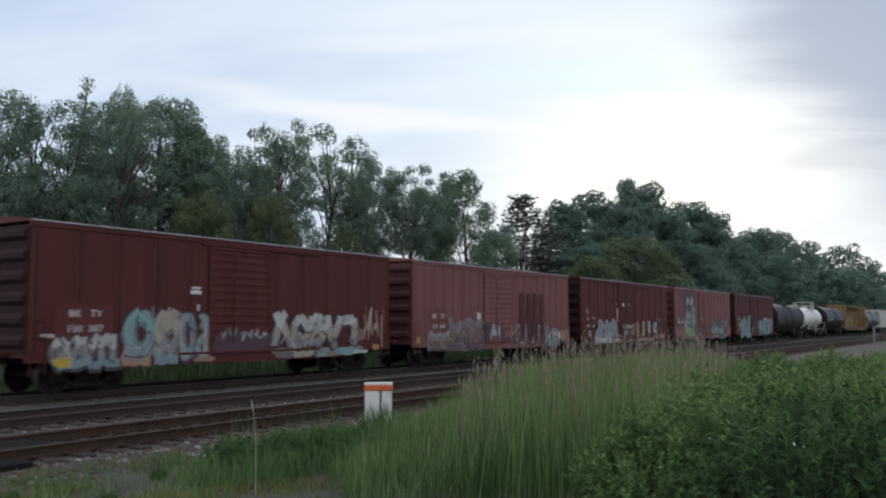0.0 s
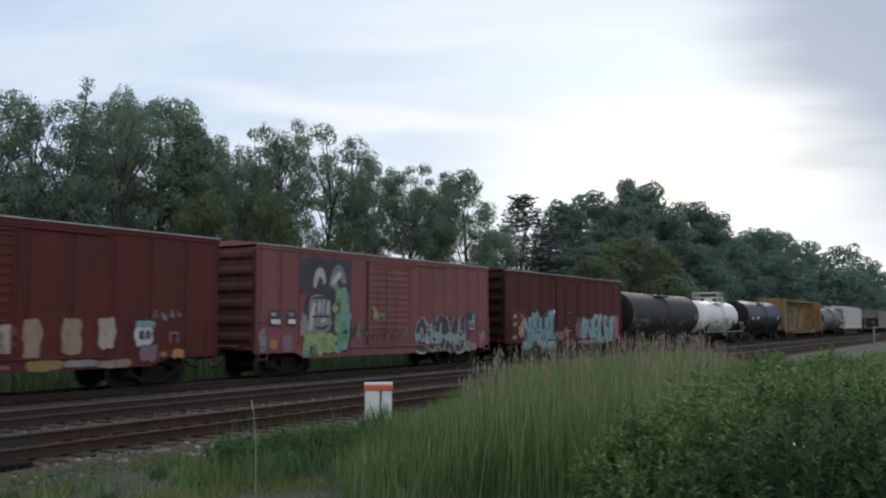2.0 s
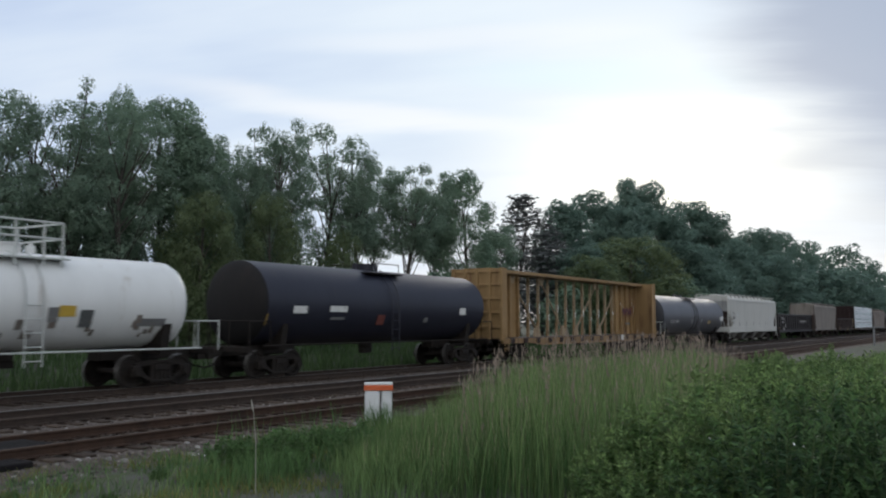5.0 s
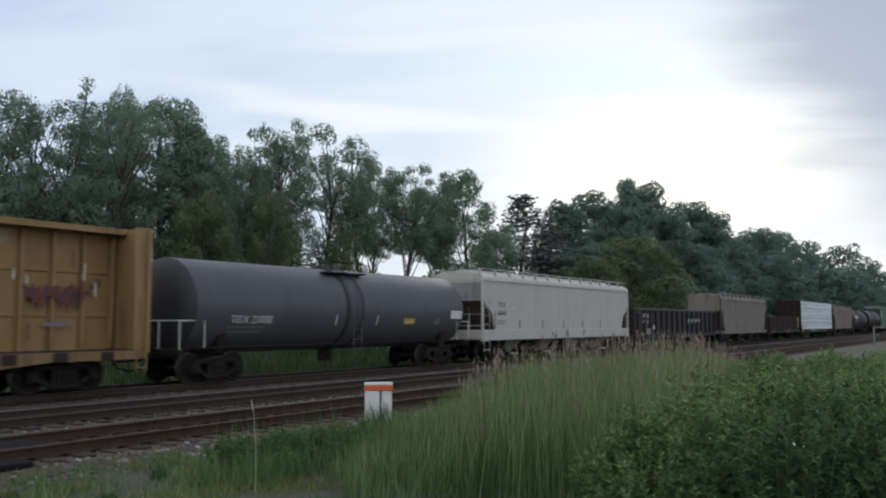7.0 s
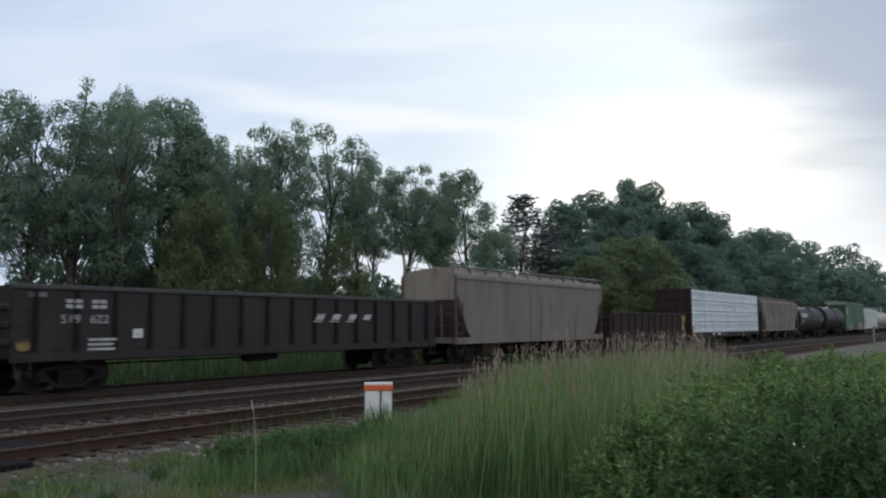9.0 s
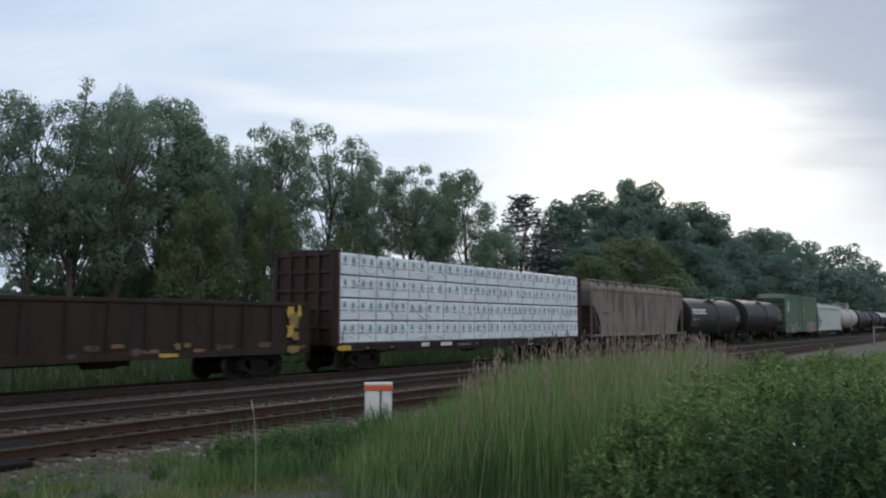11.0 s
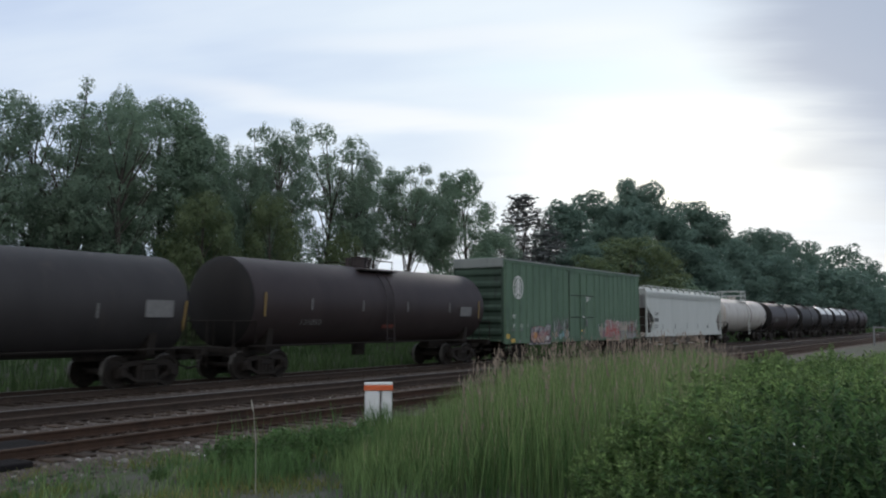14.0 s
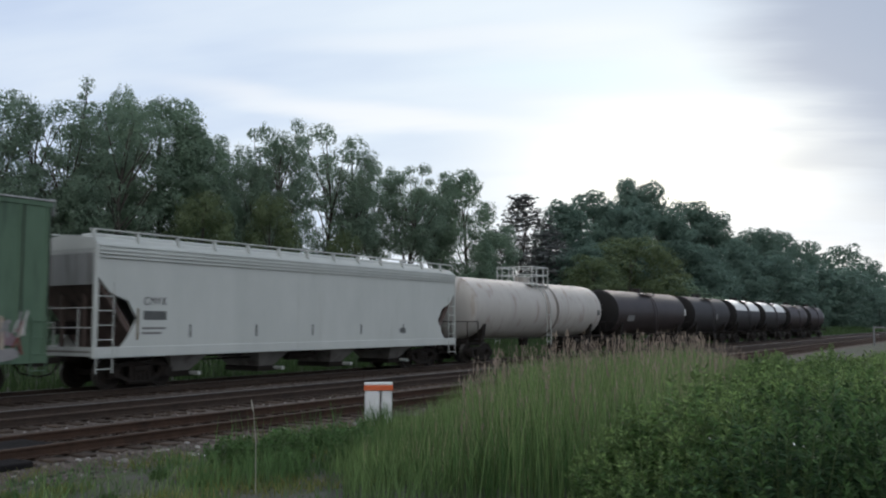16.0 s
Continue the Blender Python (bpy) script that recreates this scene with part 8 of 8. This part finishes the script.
def build_third_group():
    c = hopper_car(17.5, HOPPER_BEIGE, "dirty rust-streaked beige covered hopper car", bays=3, lip=False, sill=(1.06, 1.2), ticks=[(-6.4 + i * 2.9, 1.35, 1.85, YELLOW_DULL if i % 2 else DARK_MARK) for i in range(5)])
    bars(c, DARK_MARK, -6.89, 2.38, (0.94,), 0.2, 0.2, -1.508)
    bars(c, GREY_MARK, -7.3, 1.9, (1.2,), 0.26, 0.2, -1.508)
    bm = bmesh.new()
    tube(bm, [(1.76, -1.508, 3.1), (1.76, -1.502, 3.1)], 0.4, 20)
    part("company_mark", bm, DARK_MARK, c)
    patch(c, 1.5, 2.02, 3.02, 3.2, HOPPER_ROSE, -1.512, 205, "company_mark")
    patch(c, 1.72, 2.0, 2.8, 3.0, SPRAY_GREEN, -1.5125, 206, "company_mark")
    wash = [paint("rust wash", (0.094, 0.070, 0.057), (0.122, 0.096, 0.081), (0.068, 0.049, 0.040), 0.85, 0.5), paint("soot wash", (0.105, 0.090, 0.080), (0.130, 0.112, 0.100), (0.080, 0.066, 0.058), 0.85, 0.5)]
    rnd = random.Random(83)
    for i in range(46):
        x = rnd.choice((rnd.gauss(-4.0, 0.9), rnd.gauss(-1.5, 0.8), rnd.uniform(-7.0, 7.5)))
        hang = i % 3 > 0
        tall = rnd.uniform(0.4, 1.9) if hang else rnd.uniform(0.2, 0.8)
        z = 3.8 - tall / 2 if hang else 1.25 + tall / 2
        if abs(x) < 7.0:
            daub(c, x, z, rnd.uniform(0.05, 0.20), tall, wash[i % 2], -1.5035 - 0.00004 * i, 500 + i, "rust_streak")
    join_train(c, 301.0, 318.5)

    c = tank_car(16.7, 1.52, TANK_BLACK, "black tank car with a large white company mark", axis=2.42)
    # the company name as plain block shapes
    for i in range(6):
        x = -6.9 + i * 0.61
        bm = bmesh.new()
        y, a = on_shell(2.42, 1.52, 2.75)
        box(bm, 0, 0.14, -0.03, 0.0, 0, 0.42)
        box(bm, 0.14, 0.55, -0.03, 0.0, 0.30, 0.42)
        if i % 2 == 0:
            box(bm, 0.42, 0.55, -0.03, 0.0, 0.02, 0.30)
        else:
            box(bm, 0.14, 0.55, -0.03, 0.0, 0.0, 0.12)
        part("company_mark", bm, WHITE_MARK, c, m=pose(x, y - 0.015, 2.59, -a))
    tank_text(c, 2.42, 1.52, "PROX 77285", -6.8, 2.1, 0.26, WHITE_MARK, 0.95)
    for i in range(2):
        tank_mark(c, 2.42, 1.52, -6.0, 1.85 - i * 0.16, 1.6, 0.06, GREY_MARK, "stencil_line")
    reflectors(c, 2.42, 1.52, (-4.49, -1.6, 1.25, 4.27), 2.22, 0.42, GREY_MARK)
    reflectors(c, 2.42, 1.52, (-7.3, 7.3), 2.1, 0.9)
    tank_mark(c, 2.42, 1.52, 6.35, 2.3, 1.0, 0.5, GREY_MARK, "data_panel")
    join_train(c, 319.7, 336.4)

    c = tank_car(16.8, 1.56, TANK_BROWN, "dark brown tank car with pale reflector strips", axis=2.60, inset=0.38, dome=0.36)
    tank_text(c, 2.60, 1.56, "131850", -5.2, 1.82, 0.3, GREY_MARK, 1.2)
    reflectors(c, 2.60, 1.56, (-4.64, -1.69, 1.28, 4.49), 2.55, 0.42, GREY_MARK)
    reflectors(c, 2.60, 1.56, (-7.0, 7.05), 2.5, 0.8)
    tank_mark(c, 2.60, 1.56, 5.9, 2.4, 0.95, 0.42, GREY_MARK, "data_panel")
    tank_mark(c, 2.60, 1.56, 0.2, 1.75, 0.8, 0.16, SPRAY_RUST, "data_panel")
    join_train(c, 337.3, 354.1)

    c = box_car(18.9, GREEN, "green ribbed steel box car with pink graffiti low down", spaced(18.9, 0.76), door=3.5, door_at=-0.07, top=5.05, roof=GREEN, door_style="panel", raised=True, sill=0.85, rib=0.05)
    # round tree emblem as plain shapes
    bm = bmesh.new()
    ring = []
    for k in range(28):
        a = k * math.tau / 28
        ring.append([bm.verts.new((-8.03 + r * 0.95 * math.cos(a), NEAR - 0.006, 3.68 + r * math.sin(a))) for r in (0.50, 0.59)])
    for k in range(28):
        a, b = ring[k], ring[(k + 1) % 28]
        bm.faces.new((a[0], a[1], b[1], b[0]))
    emblem = part("emblem", bm, WHITE_MARK, c, "round white tree emblem")
    bm = bmesh.new()
    box(bm, -8.09, -7.97, NEAR - 0.008, NEAR - 0.004, 3.12, 4.2)
    part("emblem_trunk", bm, WHITE_MARK, emblem)
    for z in (3.36, 3.62, 3.88):
        for s in (-1, 1):
            bm = bmesh.new()
            bm.faces.new([bm.verts.new((-8.03 + s * x, NEAR - 0.007 - 0.001 * (z > 3.6), z + d)) for x, d in ((0.05, 0.10), (0.30, -0.16), (0.36, -0.06), (0.05, 0.26))])
            part("emblem_branch", bm, WHITE_MARK, emblem)
    lettering(c, "IBT", -8.7, 2.13, 0.26, NEAR - 0.004, WHITE_MARK, wide=1.1)
    for text, x in (("21", -8.63), ("12", -7.87), ("3", -7.08)):
        lettering(c, text, x, 1.66, 0.26, NEAR - 0.004, WHITE_MARK, wide=1.15)
    bars(c, GREY_MARK, -8.75, 1.5, (0.4,), 0.06, 0.1, NEAR)
    bars(c, GREY_MARK, -7.9, 1.5, (0.4,), 0.06, 0.1, NEAR)
    patch(c, -6.75, -4.25, 0.80, 1.25, SPRAY_PLUM, NEAR - 0.002, 240)
    patch(c, -6.55, -4.45, 1.2, 1.68, SPRAY_ROSE, NEAR - 0.0023, 241)
    patch(c, -6.9, -4.3, 0.76, 0.86, SPRAY_GREY, NEAR - 0.0026, 242)
    patch(c, -6.3, -5.95, 1.1, 1.42, SPRAY_ORANGE, NEAR - 0.0135, 243)
    patch(c, -4.9, -4.55, 0.95, 1.2, SPRAY_WHITE, NEAR - 0.0138, 244)
    piece(c, -6.6, -4.35, 0.88, 1.68, (SPRAY_PEACH, SPRAY_ROSE, SPRAY_GREY), SPRAY_DARK, 4, 51, NEAR - 0.006, SPRAY_DARK, SPRAY_WHITE)
    for i in range(6):
        daub(c, -3.7 + i * 0.33, 1.15 + 0.12 * (i % 2), 0.3, 0.3, (SPRAY_TEAL, SPRAY_GREY, SPRAY_ICE)[i % 3], NEAR - 0.002 - 0.0003 * i, 270 + i)
    spray(c, -3.9, -1.9, 1.05, 2.2, (SPRAY_GREY, SPRAY_PALE, SPRAY_PLUM), 5, 52, NEAR - 0.008, 0.035)
    for i in range(6):
        patch(c, -3.9 + i * 0.34, -3.83 + i * 0.34, 1.5 + 0.1 * (i % 3), 2.1 + 0.1 * (i % 2), SPRAY_GREY, NEAR - 0.005, 250 + i)
    spray(c, 2.3, 3.6, 0.95, 2.1, (SPRAY_GREY, SPRAY_CREAM, SPRAY_PALE), 4, 54, NEAR - 0.006, 0.05)
    for i, (xa, xb, za, zb, m) in enumerate(((3.3, 6.2, 0.92, 1.75, SPRAY_RED), (3.2, 6.1, 1.68, 1.95, SPRAY_GREY), (2.7, 3.3, 0.95, 1.5, SPRAY_MAUVE), (6.2, 8.6, 0.92, 1.25, SPRAY_GREY), (6.4, 6.9, 1.4, 1.7, SPRAY_DARK), (3.6, 6.8, 0.80, 0.9, SPRAY_CREAM), (7.4, 8.5, 1.3, 1.7, SPRAY_MAUVE))):
        patch(c, xa, xb, za, zb, m, NEAR - 0.001 - 0.0004 * i, 260 + i)
    spray(c, 3.2, 8.9, 1.45, 2.2, (SPRAY_CREAM, SPRAY_GREY, SPRAY_WHITE), 13, 57, NEAR - 0.016, 0.03)
    piece(c, 3.5, 5.6, 0.95, 1.95, (SPRAY_ROSE, SPRAY_RED, SPRAY_ROSE), SPRAY_PEACH, 4, 53, NEAR - 0.006, SPRAY_WHITE)
    piece(c, 5.6, 7.0, 0.9, 1.95, (SPRAY_GREY, SPRAY_CREAM), SPRAY_GREEN, 3, 55, NEAR - 0.006, SPRAY_DARK)
    spray(c, 7.0, 8.8, 0.95, 2.1, (SPRAY_GREY, SPRAY_CREAM, SPRAY_RUST), 5, 56, NEAR - 0.006, 0.05)
    bars(c, WHITE_MARK, 0.35, 3.35, (0.55, 0.5, 0.35), 0.05, 0.11, NEAR - 0.06)
    bars(c, WHITE_MARK, -0.15, 2.2, (0.35,), 0.07, 0.1, NEAR - 0.06)
    for i, (x, z, w, h, m) in enumerate(((-9.15, 1.22, 0.5, 0.26, YELLOW_MARK), (-8.6, 1.0, 0.5, 0.22, YELLOW_MARK), (-0.3, 1.45, 0.35, 0.12, YELLOW_MARK), (-7.9, 0.95, 0.3, 0.12, GREY_MARK), (0.4, 1.9, 0.25, 0.5, GREY_MARK))):
        daub(c, x, z, w, h, m, NEAR - 0.004 - 0.07 * (x > -1), 220 + i)
    join_train(c, 355.4, 374.3)

    c = hopper_car(18.6, HOPPER_GREY, "clean pale grey covered hopper car with a beaded eave", bays=4, cut=((0.0, 3.15), (0.4, 2.72), (1.0, 2.5), (1.32, 2.0), (1.0, 1.45), (0.75, 1.15)), ticks=[(-7.85, 1.4, 2.3, TICK_BROWN)] + [(-5.92 + i * 2.79, 1.45, 1.83, DARK_MARK) for i in range(5)])
    lettering(c, "CMVX", -7.66, 2.4, 0.34, -1.512, SPRAY_DARK, wide=0.82)
    bars(c, DARK_MARK, -7.66, 1.97, (0.82,), 0.26, 0.2, -1.508)
    bars(c, GREY_MARK, -7.7, 1.7, (0.85, 0.7), 0.06, 0.14, -1.508)
    bars(c, DARK_MARK, 5.0, 1.48, (0.42,), 0.2, 0.2, -1.508)
    join_train(c, 375.6, 394.2)


build_third_group()


def build_last_tanks():
    c = tank_car(16.8, 1.50, TANK_CREAM, "long off-white tank car with a brown lower stain", axis=2.62, platform="high", rail=True, bands=((1.2, 1.45, HOPPER_ROSE),))
    tank_mark(c, 2.62, 1.5, 7.0, 2.5, 0.4, 0.3, DARK_MARK, "data_panel")
    join_train(c, 395.2, 412.0)
    c = tank_car(15.6, 1.46, TANK_BROWN, "brownish black tank car with a small white mark", axis=2.6)
    tank_mark(c, 2.6, 1.46, -4.6, 2.2, 1.2, 0.4, GREY_MARK, "data_panel")
    tank_mark(c, 2.6, 1.46, 6.8, 2.7, 0.25, 0.5, WHITE_MARK, "data_panel")
    join_train(c, 413.1, 428.7)
    c = tank_car(12.2, 1.46, TANK_BLACK, "short black tank car", axis=2.6, seams=4)
    tank_mark(c, 2.6, 1.46, 1.0, 2.4, 0.6, 0.5, GREY_MARK, "data_panel")
    join_train(c, 429.4, 441.6)
    for a, b in ((442.2, 453.0), (453.6, 465.2)):
        c = tank_car(b - a, 1.46, TANK_BLACK, "short black tank car with a whitened top", axis=2.6, white_top=TANK_WHITE, seams=4)
        join_train(c, a, b)
    for a, b in ((465.9, 477.6), (478.3, 489.4)):
        c = tank_car(b - a, 1.46, TANK_BROWN, "short dark tank car near the end of the train", axis=2.6, seams=4)
        tank_mark(c, 2.6, 1.46, 4.0, 2.9, 0.5, 0.6, GREY_MARK, "data_panel")
        join_train(c, a, b)


build_last_tanks()


# ------------------------------------------------------------------ what moves
def motions():
    """The whole train runs past at a steady speed."""
    for car, at in TRAIN:
        walk(car, [(t, pose(at - SPEED * t, TRACK_Y, RAIL_Z)) for t in range(0, 17)])
    # the wheels roll: less than a quarter turn from row to row
    rows = 16 * FPS
    step = math.degrees(SPEED / FPS / WHEEL_R)
    turned = [(i / FPS, pose(0, 0, WHEEL_R, 0, -step * i, 0) @ pose(0, 0, 0, 0, 0, 90)) for i in range(rows + 1)]
    for wheelset, dx in WHEELSETS:
        walk(wheelset, [(t, Matrix.Translation((dx, 0, 0)) @ m) for t, m in turned])


motions()
